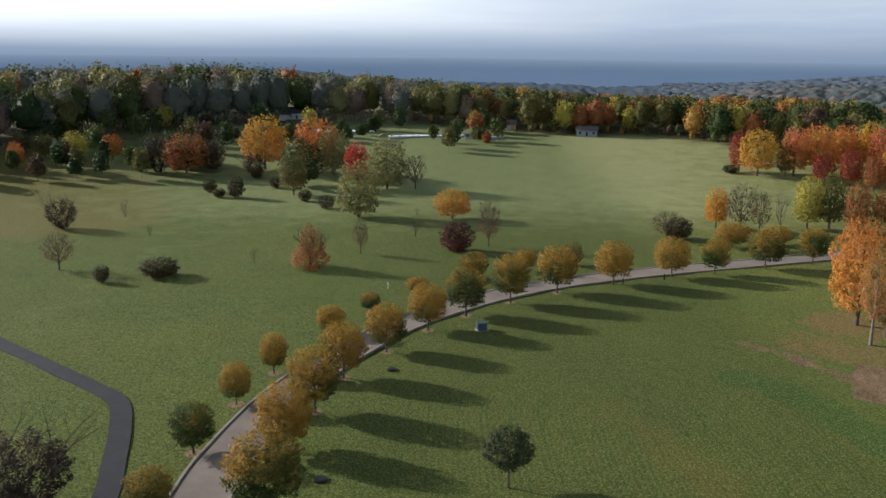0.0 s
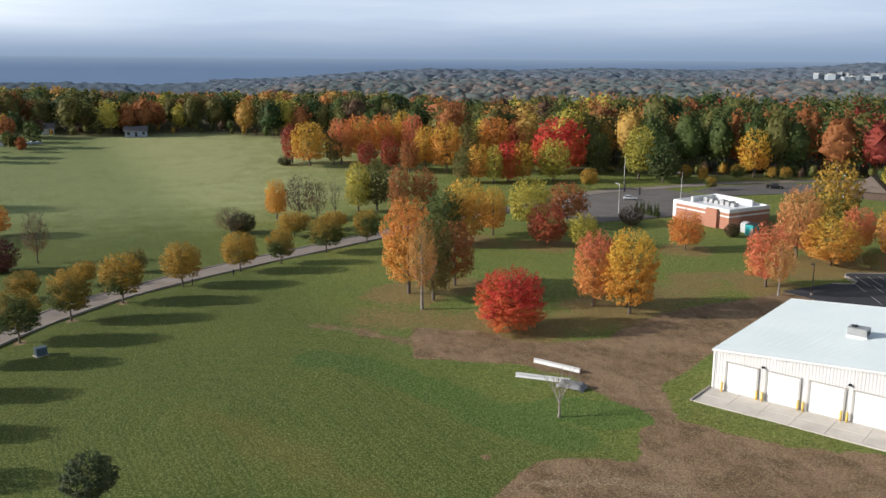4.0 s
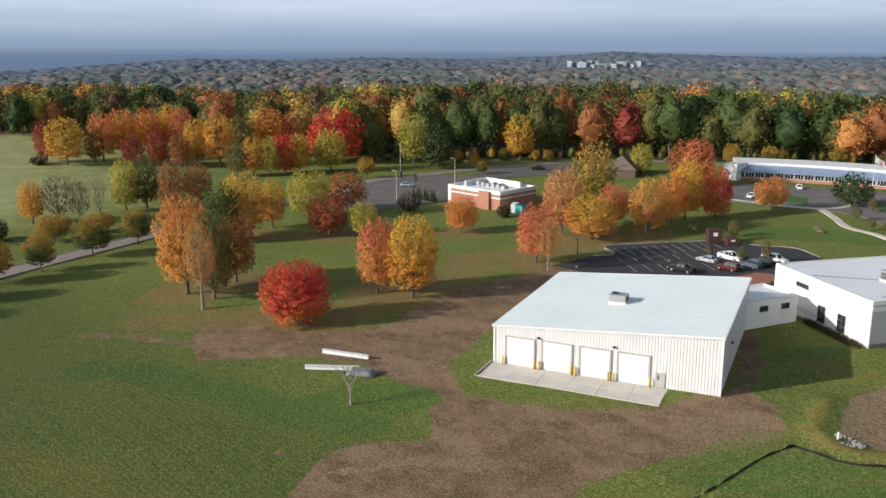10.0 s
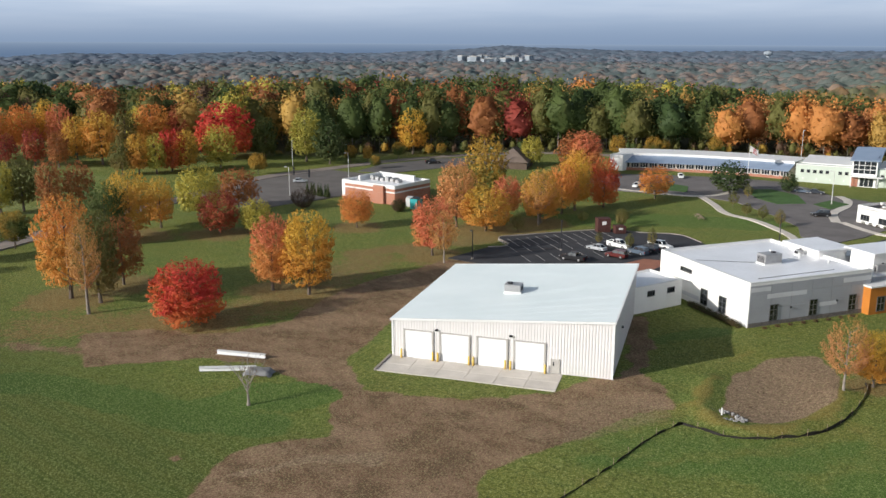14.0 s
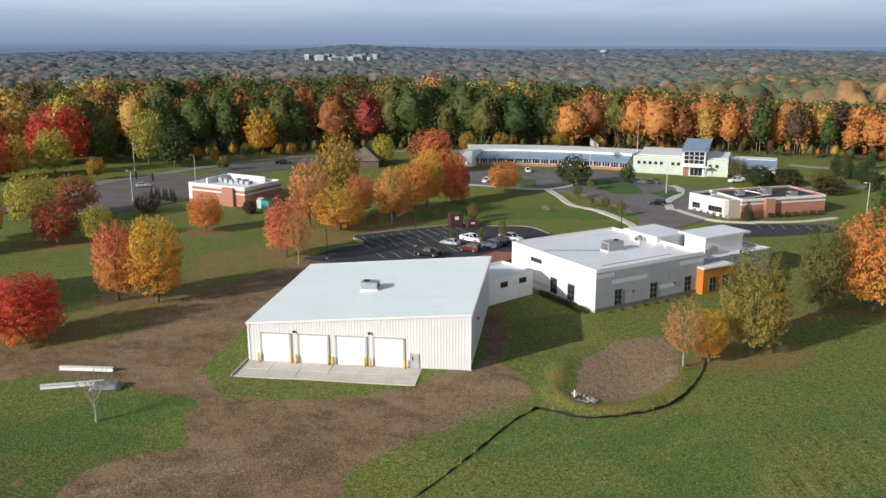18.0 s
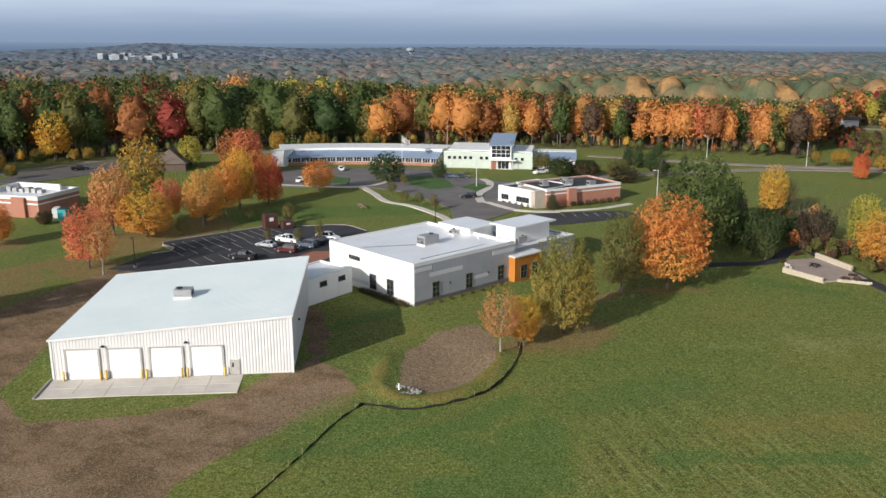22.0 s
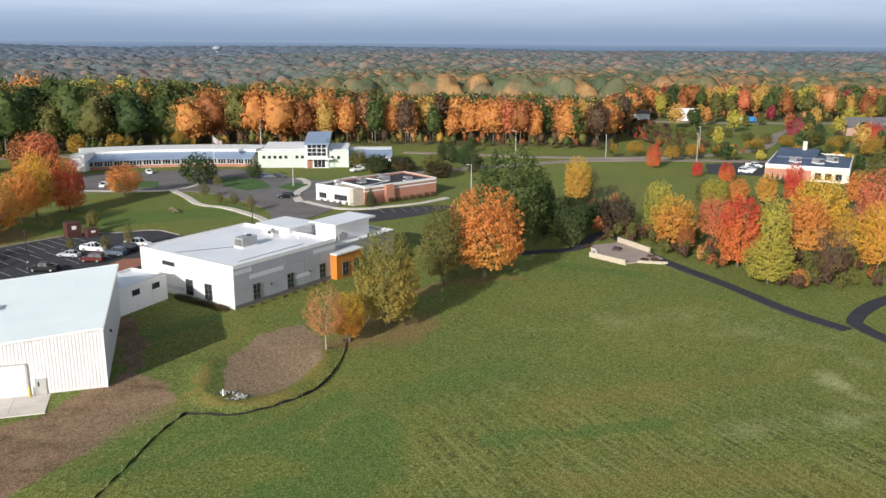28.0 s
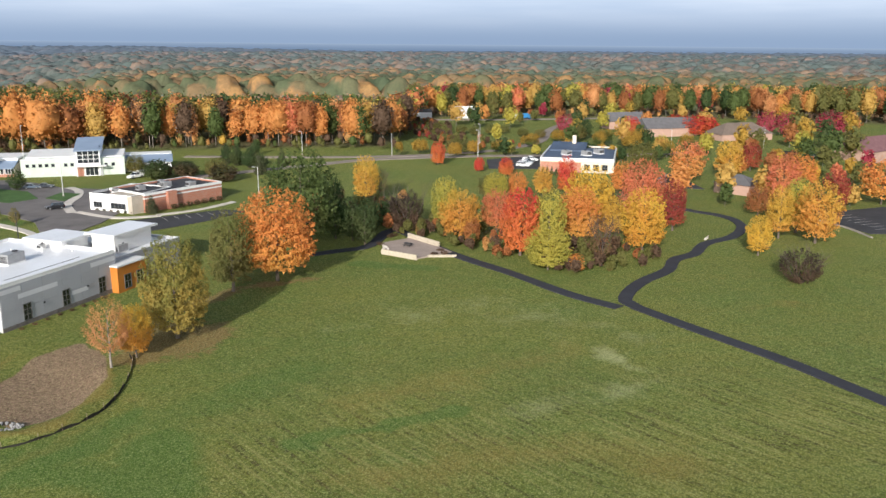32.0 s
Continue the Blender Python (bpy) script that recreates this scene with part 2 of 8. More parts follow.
twig = Mat("twigs", 0.9)
twig.color(twig.mix(twig.noise(1.2, 4), (0.055, 0.041, 0.034), (0.14, 0.108, 0.088)))
TWIG = twig.m
pale = Mat("pale_bark", 0.9)
pale.color(pale.mix(pale.noise(1.5, 5), (0.13, 0.11, 0.09), (0.34, 0.30, 0.26)))
PALEBARK = pale.m


# ---------------------------------------------------------------- mesh helpers
def mesh_from(name, verts, faces, mats, index=None, smooth=False):
    """A mesh out of numpy arrays; all faces have the same number of corners."""
    verts, faces = np.asarray(verts, np.float32), np.asarray(faces, np.int32)
    me = bpy.data.meshes.new(name)
    n, k = faces.shape
    me.vertices.add(len(verts))
    me.vertices.foreach_set("co", verts.ravel())
    me.loops.add(n * k)
    me.loops.foreach_set("vertex_index", faces.ravel())
    me.polygons.add(n)
    me.polygons.foreach_set("loop_start", np.arange(0, n * k, k, dtype=np.int32))
    for m in mats:
        me.materials.append(m)
    if index is not None:
        me.polygons.foreach_set("material_index", np.asarray(index, np.int32))
    if smooth:
        me.polygons.foreach_set("use_smooth", np.ones(n, bool))
    me.update(calc_edges=True)
    return me


def under(ob, parent):
    ob.parent = parent
    return ob


def part(name, bm, material, parent, label="", smooth=False):
    """Links a bmesh as one mesh object under a thing or a part."""
    me = bpy.data.meshes.new(name)
    bm.to_mesh(me)
    bm.free()
    me.materials.append(material)
    if smooth:
        for p in me.polygons:
            p.use_smooth = True
    ob = new(name, me)
    if parent is not None:
        ob.parent = parent
    if label:
        ob["label"] = label
    return ob


def box_bm(bm, x0, x1, y0, y1, z0, z1):
    """Adds a box to a bmesh."""
    v = [bm.verts.new((x, y, z)) for z in (z0, z1) for x, y in ((x0, y0), (x1, y0), (x1, y1), (x0, y1))]
    for f in ((3, 2, 1, 0), (4, 5, 6, 7), (0, 1, 5, 4), (1, 2, 6, 5), (2, 3, 7, 6), (3, 0, 4, 7)):
        bm.faces.new([v[i] for i in f])
    return v


def box(name, x0, x1, y0, y1, z0, z1, material, parent=None, label="", bevel=0.0):
    bm = bmesh.new()
    box_bm(bm, x0, x1, y0, y1, z0, z1)
    if bevel:
        bmesh.ops.bevel(bm, geom=bm.edges[:], offset=bevel, segments=1, affect="EDGES")
    return part(name, bm, material, parent, label)


def prism(name, outline, z0, z1, material, parent=None, label=""):
    """An upright prism over an outline; z1 may be a function of x, y."""
    bm = bmesh.new()
    f = z1 if callable(z1) else (lambda x, y: z1)
    lo = [bm.verts.new((x, y, z0)) for x, y in outline]
    hi = [bm.verts.new((x, y, f(x, y))) for x, y in outline]
    bm.faces.new(lo[::-1])
    bm.faces.new(hi)
    for i in range(len(lo)):
        j = (i + 1) % len(lo)
        bm.faces.new((lo[i], lo[j], hi[j], hi[i]))
    bmesh.ops.recalc_face_normals(bm, faces=bm.faces[:])
    return part(name, bm, material, parent, label)


def tube_bm(bm, a, b, r0, r1, n=8):
    """Adds a tapered tube from a to b."""
    a, b = Vector(a), Vector(b)
    q = (b - a).to_track_quat("Z", "Y")
    rings = []
    for p, r in ((a, r0), (b, r1)):
        rings.append([bm.verts.new(p + q @ Vector((r * math.cos(2 * math.pi * k / n), r * math.sin(2 * math.pi * k / n), 0))) for k in range(n)])
    for k in range(n):
        j = (k + 1) % n
        bm.faces.new((rings[0][k], rings[0][j], rings[1][j], rings[1][k]))
    bm.faces.new(rings[0][::-1])
    bm.faces.new(rings[1])


def tube(name, a, b, r0, r1, material, parent=None, n=8, label=""):
    bm = bmesh.new()
    tube_bm(bm, a, b, r0, r1, n)
    return part(name, bm, material, parent, label)


def thing(name, x, y, z=0.0, turn=0.0, label="", category="", group="", kind=""):
    ob = new(name)
    ob.empty_display_size = 0.3
    ob.matrix_basis = pose(x, y, z, 0, 0, turn)
    return tagged(ob, label, category, group, kind)


def smooth01(v):
    v = np.clip(v, 0, 1)
    return v * v * (3 - 2 * v)


def ground_z(x, y):
    """Height of the land: level near by, a gentle rise to the houses beyond the field, a wooded dip, then a long far
    slope; the far parts are shaped to fit the camera's view.
    """
    d, az = np.hypot(x, y), np.degrees(np.arctan2(x, y))
    north = smooth01((48 - az) / 26) * smooth01((az + 120) / 40)
    rise = 14 * north * smooth01((d - 260) / 300)
    dip = (46 - 34 * smooth01((az - 68) / 14)) * smooth01((d - 470 - 180 * north) / 520)
    far = (30 - 22 * smooth01((az - 68) / 14)) * smooth01((d - 1050) / 650) * (1 - 0.97 * smooth01((24 - az) / 14) * smooth01((az + 16) / 14))
    return rise * smooth01((1300 - d) / 500) - dip + far - 150 * smooth01((d - 1780) / 600)


# ---------------------------------------------------------------- trees
def cards(rng, centre, size, lean=None, messy=0.42):
    """Small leaf sprays round the centres; lean: the way in which each one faces, roughly."""
    n = len(centre)
    nrm = rng.normal(size=(n, 3)) * messy
    nrm[:, 2] += 0.25
    if lean is not None:
        nrm += lean * 1.0
    nrm /= np.linalg.norm(nrm, axis=1)[:, None] + 1e-9
    up = rng.normal(size=(n, 3))
    a = np.cross(nrm, up)
    a /= np.linalg.norm(a, axis=1)[:, None] + 1e-9
    b = np.cross(nrm, a)
    s = (size * rng.uniform(0.65, 1.35, n))[:, None]
    v = np.stack([centre - a * s - b * s * 0.45, centre + a * s - b * s * 0.45, centre + b * s * 1.0], 1)
    return v.reshape(-1, 3), np.arange(3 * n).reshape(-1, 3)


PROFILE = {  # half width of the crown from its foot (0) to its top (1)
    "round": lambda u: np.sqrt(np.clip(1 - (2 * u - 0.92) ** 2, 0, 1)) * 0.98 + 0.02,
    "oval": lambda u: np.clip(np.sin(np.pi * np.clip(u, 0, 1) ** 0.72), 0, 1) ** 0.75,
    "cone": lambda u: np.clip((1 - u) ** 0.8, 0, 1) * np.clip(u * 9 + 0.35, 0, 1),
    "egg": lambda u: np.clip(1 - np.abs((u - 0.40) / 0.615) ** 2.5, 0, 1) ** 0.62,
}


def crown_points(rng, shape, n, foot, lobes=400):
    """Leaf places in a full crown one metre high and one wide: tiers of leafy boughs that fan outwards and tip up, with dark dips between them."""
    prof = PROFILE[shape]
    u = np.linspace(0.0, 0.985, 500)
    share = prof(u) + 0.05
    u = np.interp((np.arange(lobes) + rng.uniform(0.1, 0.9, lobes)) / lobes, np.cumsum(share) / share.sum(), u)
    ang = np.arange(lobes) * 2.39996 + rng.uniform(-0.4, 0.4, lobes)
    swell = 1 + 0.07 * np.sin(ang * 3 + 9 * u + rng.uniform(0, 6)) + 0.05 * np.sin(ang * 5 - 13 * u + rng.uniform(0, 6))
    tip_r = prof(u) * 0.5 * swell * rng.uniform(0.86, 1.05, lobes)
    steep = -0.15 + 1.25 * u + 2.2 * np.clip(u - 0.72, 0, 1) + rng.uniform(-0.15, 0.3, lobes)
    way = np.stack([np.cos(ang), np.sin(ang), steep], 1)
    way /= np.linalg.norm(way, axis=1)[:, None]
    side = np.stack([-np.sin(ang), np.cos(ang), 0 * ang], 1)
    tip = np.stack([np.cos(ang) * tip_r, np.sin(ang) * tip_r, np.clip(u + 0.015 + 0.03 * rng.normal(size=lobes) * (u < 0.9), 0.0, 1.03)], 1)
    length = np.clip(tip_r * rng.uniform(0.45, 0.75, lobes) + 0.05, 0.07, 0.27)
    broad = rng.uniform(0.038, 0.070, lobes)
    pick = rng.choice(lobes, n, p=(length * broad) / (length * broad).sum())
    back = rng.uniform(0, 1, n) ** 1.5                    # 0 at the tip
    fan = (broad[pick] * (0.35 + 1.0 * np.sqrt(back)))[:, None]
    p = tip[pick] - way[pick] * (length[pick] * back)[:, None] + side[pick] * rng.normal(size=(n, 1)) * fan * 0.8
    p[:, 2] += rng.normal(size=n) * 0.013 + 0.016 * (1 - back)
    p[:, 2] = foot + np.clip(p[:, 2], -0.02, 1.05) * (1 - foot)
    d = rng.normal(size=(n, 3))
    return p, way[pick] * 0.75 + d * 0.30 + np.array([0, 0, 0.35])


def bough_points(rng, shape, n, foot, lobes=120):
    """Leaf places in an open crown one metre high and one wide: feathery boughs that reach out and up, with gaps between them."""
    prof = PROFILE[shape]
    u = np.linspace(0.02, 0.95, 400)
    share = prof(u) ** 1.25 + 0.10
    u = np.interp((np.arange(lobes) + rng.uniform(0.1, 0.9, lobes)) / lobes, np.cumsum(share) / share.sum(), u)
    ang = np.arange(lobes) * 2.39996 + rng.uniform(-0.5, 0.5, lobes)
    steep = 0.55 + 1.3 * u + rng.uniform(-0.25, 0.35, lobes)
    way = np.stack([np.cos(ang), np.sin(ang), steep], 1)
    way /= np.linalg.norm(way, axis=1)[:, None]
    tip_r = prof(u) * 0.5 * rng.uniform(0.88, 1.06, lobes)
    tip = np.stack([np.cos(ang) * tip_r, np.sin(ang) * tip_r, u + 0.05], 1)
    length = np.clip(tip_r * 0.75 + 0.06, 0.09, 0.26)
    pick = rng.choice(lobes, n, p=length / length.sum())
    s = rng.uniform(0, 1, n) ** 0.75                    # 1 at the tip
    thick = (0.052 * (1.15 - 0.85 * s))[:, None]
    d = rng.normal(size=(n, 3))
    p = tip[pick] - way[pick] * (length[pick] * (1 - s))[:, None] + d * thick * np.array([1.0, 1.0, 0.8])
    out = way[pick] + d * 0.35
    p[:, 2] = foot + np.clip(p[:, 2], -0.02, 1.03) * (1 - foot)
    return p, out


CROWNS, TRUNKS = {}, {}


def crown_mesh(shape, foot, n, size, seed, airy=False):
    key = (shape, foot, n, size, seed, airy)
    if key not in CROWNS:
        rng = np.random.default_rng(seed * 977 + n)
        p, lean = (bough_points if airy else crown_points)(rng, shape, n, foot)
        v, f = cards(rng, p, size, lean)
        CROWNS[key] = mesh_from("crown", v, f, [None])
    return CROWNS[key]


def limb(bm, rng, a, way, length, r, depth, n=5, spread=0.75, rise=0.25):
    """A limb that forks on its way; n: sides."""
    a, way = Vector(a), Vector(way).normalized()
    mid = a + way * length * 0.5 + Vector(rng.normal(size=3)) * length * 0.04
    end = mid + (way + Vector((0, 0, rise * 0.4))).normalized() * length * 0.5
    tube_bm(bm, a, mid, r, r * 0.72, n)
    tube_bm(bm, mid, end, r * 0.72, r * 0.4, n)
    if depth <= 0:
        return
    for k in range(3 if depth > 1 else 4):
        base = mid.lerp(end, rng.uniform(0.0, 1.0))
        side = Vector(rng.normal(size=3))
        w = (way + side.normalized() * spread + Vector((0, 0, rise))).normalized()
        limb(bm, rng, base, w, length * rng.uniform(0.5, 0.75), r * 0.45, depth - 1, max(3, n - 1), spread, rise)


def trunk_mesh(kind, foot, seed):
    """A tapered trunk with limbs for a tree one metre high; bare ones fork down to twigs."""
    key = (kind, foot, seed)
    if key not in TRUNKS:
        rng = np.random.default_rng(seed * 31 + 5)
        bm = bmesh.new()
        r = {"stout": 0.015, "slim": 0.014, "bare": 0.019, "stem": 0.012, "thicket": 0.012, "slender": 0.013, "snag": 0.030}[kind]
        if kind == "thicket":
            for k in range(11):
                ang = k * 2.4
                limb(bm, rng, (0.05 * math.cos(ang), 0.05 * math.sin(ang), -0.02), (0.55 * math.cos(ang), 0.55 * math.sin(ang), 1), rng.uniform(0.5, 0.85), r, 2, 3, 0.7, 0.2)
        else:
            z, p = 0.0, Vector((0, 0, -0.03))
            tops = 0.80 if kind not in ("bare", "snag") else 0.55
            for k in range(5):
                q = Vector((rng.normal() * 0.008, rng.normal() * 0.008, tops * (k + 1) / 5))
                tube_bm(bm, p, q, r * (1.25 - k * 0.2) * (1.35 if k == 0 else 1), r * (1.05 - k * 0.2), 7)
                p = q
            count = {"stout": 9, "slim": 8, "bare": 13, "stem": 0, "slender": 10, "snag": 8}[kind]
            for k in range(count):
                u = foot * 0.8 + (tops - foot * 0.8) * (k + 0.4) / count
                ang = k * 2.4 + rng.uniform(-0.4, 0.4)
                steep = 0.75 if kind not in ("bare", "snag") else 1.15
                ln = (0.24 if kind not in ("bare", "snag") else 0.40) * (1.15 - 0.75 * (u - foot) / (1 - foot))
                limb(bm, rng, (0, 0, u), (math.cos(ang), math.sin(ang), steep), ln, r * 0.5 * (1.2 - u), 2 if kind in ("bare", "snag") else 0, 4, 0.6, 0.3)
        me = bpy.data.meshes.new("trunk")
        bm.to_mesh(me)
        bm.free()
        me.materials.append(TWIG if kind in ("bare", "thicket") else PALEBARK if kind in ("slender", "snag") else BARK)
        TRUNKS[key] = me
    return TRUNKS[key]


# kind: name, leaves, crown shape, foot of the crown, leaf sprays, their size, trunk, label, group
KINDS = {
    "linden": ("linden_tree", "linden", "egg", 0.24, 4940, 0.022, "stout", "round-headed street tree with olive-gold autumn leaves in grass", "round street trees"),
    "olive": ("maple_tree", "olive", "egg", 0.15, 4180, 0.022, "stout", "tree with dull olive and brown autumn leaves", ""),
    "willow": ("willow_tree", "willow", "egg", 0.08, 4600, 0.021, "stout", "broad tree with pale olive-green leaves in the field", ""),
    "bronze": ("maple_tree", "linden", "egg", 0.10, 5200, 0.020, "stout", "large maple with olive and bronze autumn leaves", ""),
    "oliveor": ("maple_tree", "oliveor", "egg", 0.12, 6840, 0.018, "stout", "large maple turning from green to orange beside the lawn", ""),
    "orange": ("maple_tree", "orange", "egg", 0.16, 4940, 0.021, "stout", "maple with bright orange autumn leaves", ""),
    "peach": ("maple_tree", "peach", "egg", 0.16, 4900, 0.021, "stout", "maple with pale peach-orange autumn leaves", ""),
    "coral": ("maple_tree", "coral", "egg", 0.15, 5320, 0.020, "stout", "maple with coral and orange autumn leaves", ""),
    "red": ("maple_tree", "red", "egg", 0.09, 6080, 0.021, "stout", "maple with glowing red autumn leaves", ""),
    "dred": ("maple_tree", "dred", "egg", 0.13, 4180, 0.022, "stout", "maple with dark red autumn leaves", ""),
    "crimson": ("maple_tree", "crimson", "round", 0.10, 2470, 0.027, "stout", "round tree with crimson-purple autumn leaves", ""),
    "rust": ("oak_tree", "rust", "egg", 0.15, 4180, 0.022, "stout", "tree with rust-brown autumn leaves", ""),
    "yellow": ("maple_tree", "yellow", "egg", 0.15, 4940, 0.021, "stout", "tree with clear yellow autumn leaves", ""),
    "gold": ("maple_tree", "gold", "egg", 0.15, 4940, 0.021, "stout", "maple with golden-orange autumn leaves", ""),
    "ygreen": ("maple_tree", "ygreen", "egg", 0.14, 4560, 0.022, "stout", "tree with yellow-green leaves beginning to turn", ""),
    "green": ("maple_tree", "green", "egg", 0.10, 5700, 0.021, "stout", "tall leafy tree that is still dark green", ""),
    "dgreen": ("spruce_tree", "dgreen", "oval", 0.05, 2850, 0.026, "slim", "dense dark evergreen tree", ""),
    "spruce": ("spruce_tree", "needle", "cone", 0.03, 2470, 0.026, "slim", "small conical blue-green spruce", "conical spruces"),
    "pine": ("pine_tree", "needle", "oval", 0.34, 2100, 0.028, "stout", "small wind-shaped pine on a ring of bark mulch", ""),
    "cypress": ("cypress_tree", "rust", "cone", 0.05, 3200, 0.018, "bare", "bald cypress with feathery rust-orange needles", ""),
    "shrub": ("shrub", "shrub", "round", 0.0, 2090, 0.036, "stem", "low dense dark shrub in the grass", ""),
    "thicket": ("bush", "briar", "round", 0.05, 3600, 0.020, "thicket", "leafless brown bush with tangled twigs", ""),
    "thin": ("young_maple", "thinleaf", "oval", 0.28, 2300, 0.016, "slender", "slender half-bare maple with pale trunk and thin orange leaves", ""),
    "bare": ("bare_tree", "brown", "oval", 0.20, 1700, 0.016, "bare", "nearly bare tree with grey branches and a few dry leaves", ""),
    "dead": ("dead_tree", "brown", "cone", 0.0, 60, 0.020, "bare", "thin dead sapling with a clump of weeds at its foot", ""),
    "snag": ("bare_tree", "brown", "cone", 0.3, 50, 0.020, "snag", "small leafless tree with pale forked limbs in the grass", ""),
    "sapling": ("young_tree", "olive", "oval", 0.22, 1300, 0.030, "slim", "young staked tree with sparse olive leaves", "young trees"),
    "purple": ("shrub", "purple", "round", 0.0, 2470, 0.032, "stem", "large dark purple-red shrub in the field", ""),
}
LITTER = []                            # where fallen leaves lie: x, y, radius
RINGS = []                             # street trees on rings of bark mulch
tree_count = 0


def tree(kind, x, y, h, w):
    """One tree, h metres high and w wide."""
    global tree_count
    tree_count += 1
    name, leaf, shape, foot, n, size, stem, label, group = KINDS[kind]
    z = float(ground_z(x, y))
    ob = thing(name, x, y, z, (tree_count * 137.5) % 360, label, "tree" if name == "young_maple" else name.split("_")[-1], group)
    seed = tree_count % 3
    tr = new("trunk", trunk_mesh(stem, foot, seed))
    tr.scale = (max(w, 0.55 * h) if stem in ("bare", "thicket", "snag") else h, max(w, 0.55 * h) if stem in ("bare", "thicket", "snag") else h, h)
    if stem in ("bare", "thicket", "snag"):
        tr.scale = (max(w * 1.05, h * 0.5), max(w * 1.05, h * 0.5), h)
    under(tr, ob)
    d = math.hypot(x, y)                 # far crowns have fewer, larger sprays
    many, grow = (2.5, 0.69) if d < 165 else (1.5, 0.84) if d < 240 else (0.7, 1.2)
    cr = new("crown", crown_mesh(shape, foot, int(n * many), round(size * grow, 4), seed, stem in ("bare", "thicket", "slender", "snag") or kind in ("spruce", "pine", "sapling")))
    wide = w * 1.02
    cr.scale = (wide, wide, h)
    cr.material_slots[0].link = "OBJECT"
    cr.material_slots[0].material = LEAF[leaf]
    under(cr, ob)
    if kind in ("red", "coral", "orange", "yellow", "gold", "oliveor", "rust", "dred") and math.hypot(x, y) < 215:
        LITTER.append((x, y, w * 0.55))
    if kind == "linden" and d < 175:
        RINGS.append((x, y))
    return ob




# ---------------------------------------------------------------- woods
WOOD_MIX = {  # leaf kind and share
    "autumn": (("olive", 5), ("green", 5), ("wood_a", 3), ("wood_b", 3), ("coral", 1), ("peach", 1), ("rust", 3), ("ygreen", 1), ("dgreen", 3), ("crimson", 1)),
    "green": (("green", 12), ("dgreen", 4), ("olive", 8), ("ygreen", 1), ("rust", 2), ("wood_a", 2), ("wood_b", 1), ("dred", 1)),
    "turning": (("green", 6), ("olive", 5), ("ygreen", 1), ("wood_a", 5), ("wood_b", 3), ("peach", 2), ("rust", 2), ("dgreen", 1)),
    "dark": (("green", 6), ("dgreen", 2), ("olive", 8), ("rust", 4), ("wood_b", 1), ("ygreen", 3), ("wood_a", 1), ("brown", 1)),
    "pale": (("olive", 6), ("ygreen", 5), ("wood_b", 4), ("green", 3), ("rust", 2), ("brown", 2), ("wood_a", 1)),
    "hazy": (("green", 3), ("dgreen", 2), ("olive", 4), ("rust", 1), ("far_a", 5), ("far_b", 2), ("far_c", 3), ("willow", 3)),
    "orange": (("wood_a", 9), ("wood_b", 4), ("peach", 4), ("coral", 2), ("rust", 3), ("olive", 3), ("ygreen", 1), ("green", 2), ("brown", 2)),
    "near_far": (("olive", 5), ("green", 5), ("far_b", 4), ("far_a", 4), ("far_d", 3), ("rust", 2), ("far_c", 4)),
    "verge": (("linden", 1), ("olive", 6), ("brown", 3), ("green", 3)),
    "brush": (("olive", 5), ("brown", 5), ("rust", 2), ("thinleaf", 1)),
    "scrub": (("brown", 5), ("rust", 3), ("olive", 3), ("dred", 1)),
    "garden": (("olive", 5), ("wood_b", 3), ("linden", 5), ("coral", 1), ("crimson", 1), ("green", 3), ("dgreen", 3), ("ygreen", 2), ("rust", 2), ("wood_a", 2)),
    "house": (("dgreen", 6), ("green", 3), ("olive", 3), ("brown", 2), ("rust", 1), ("ygreen", 1)),
}


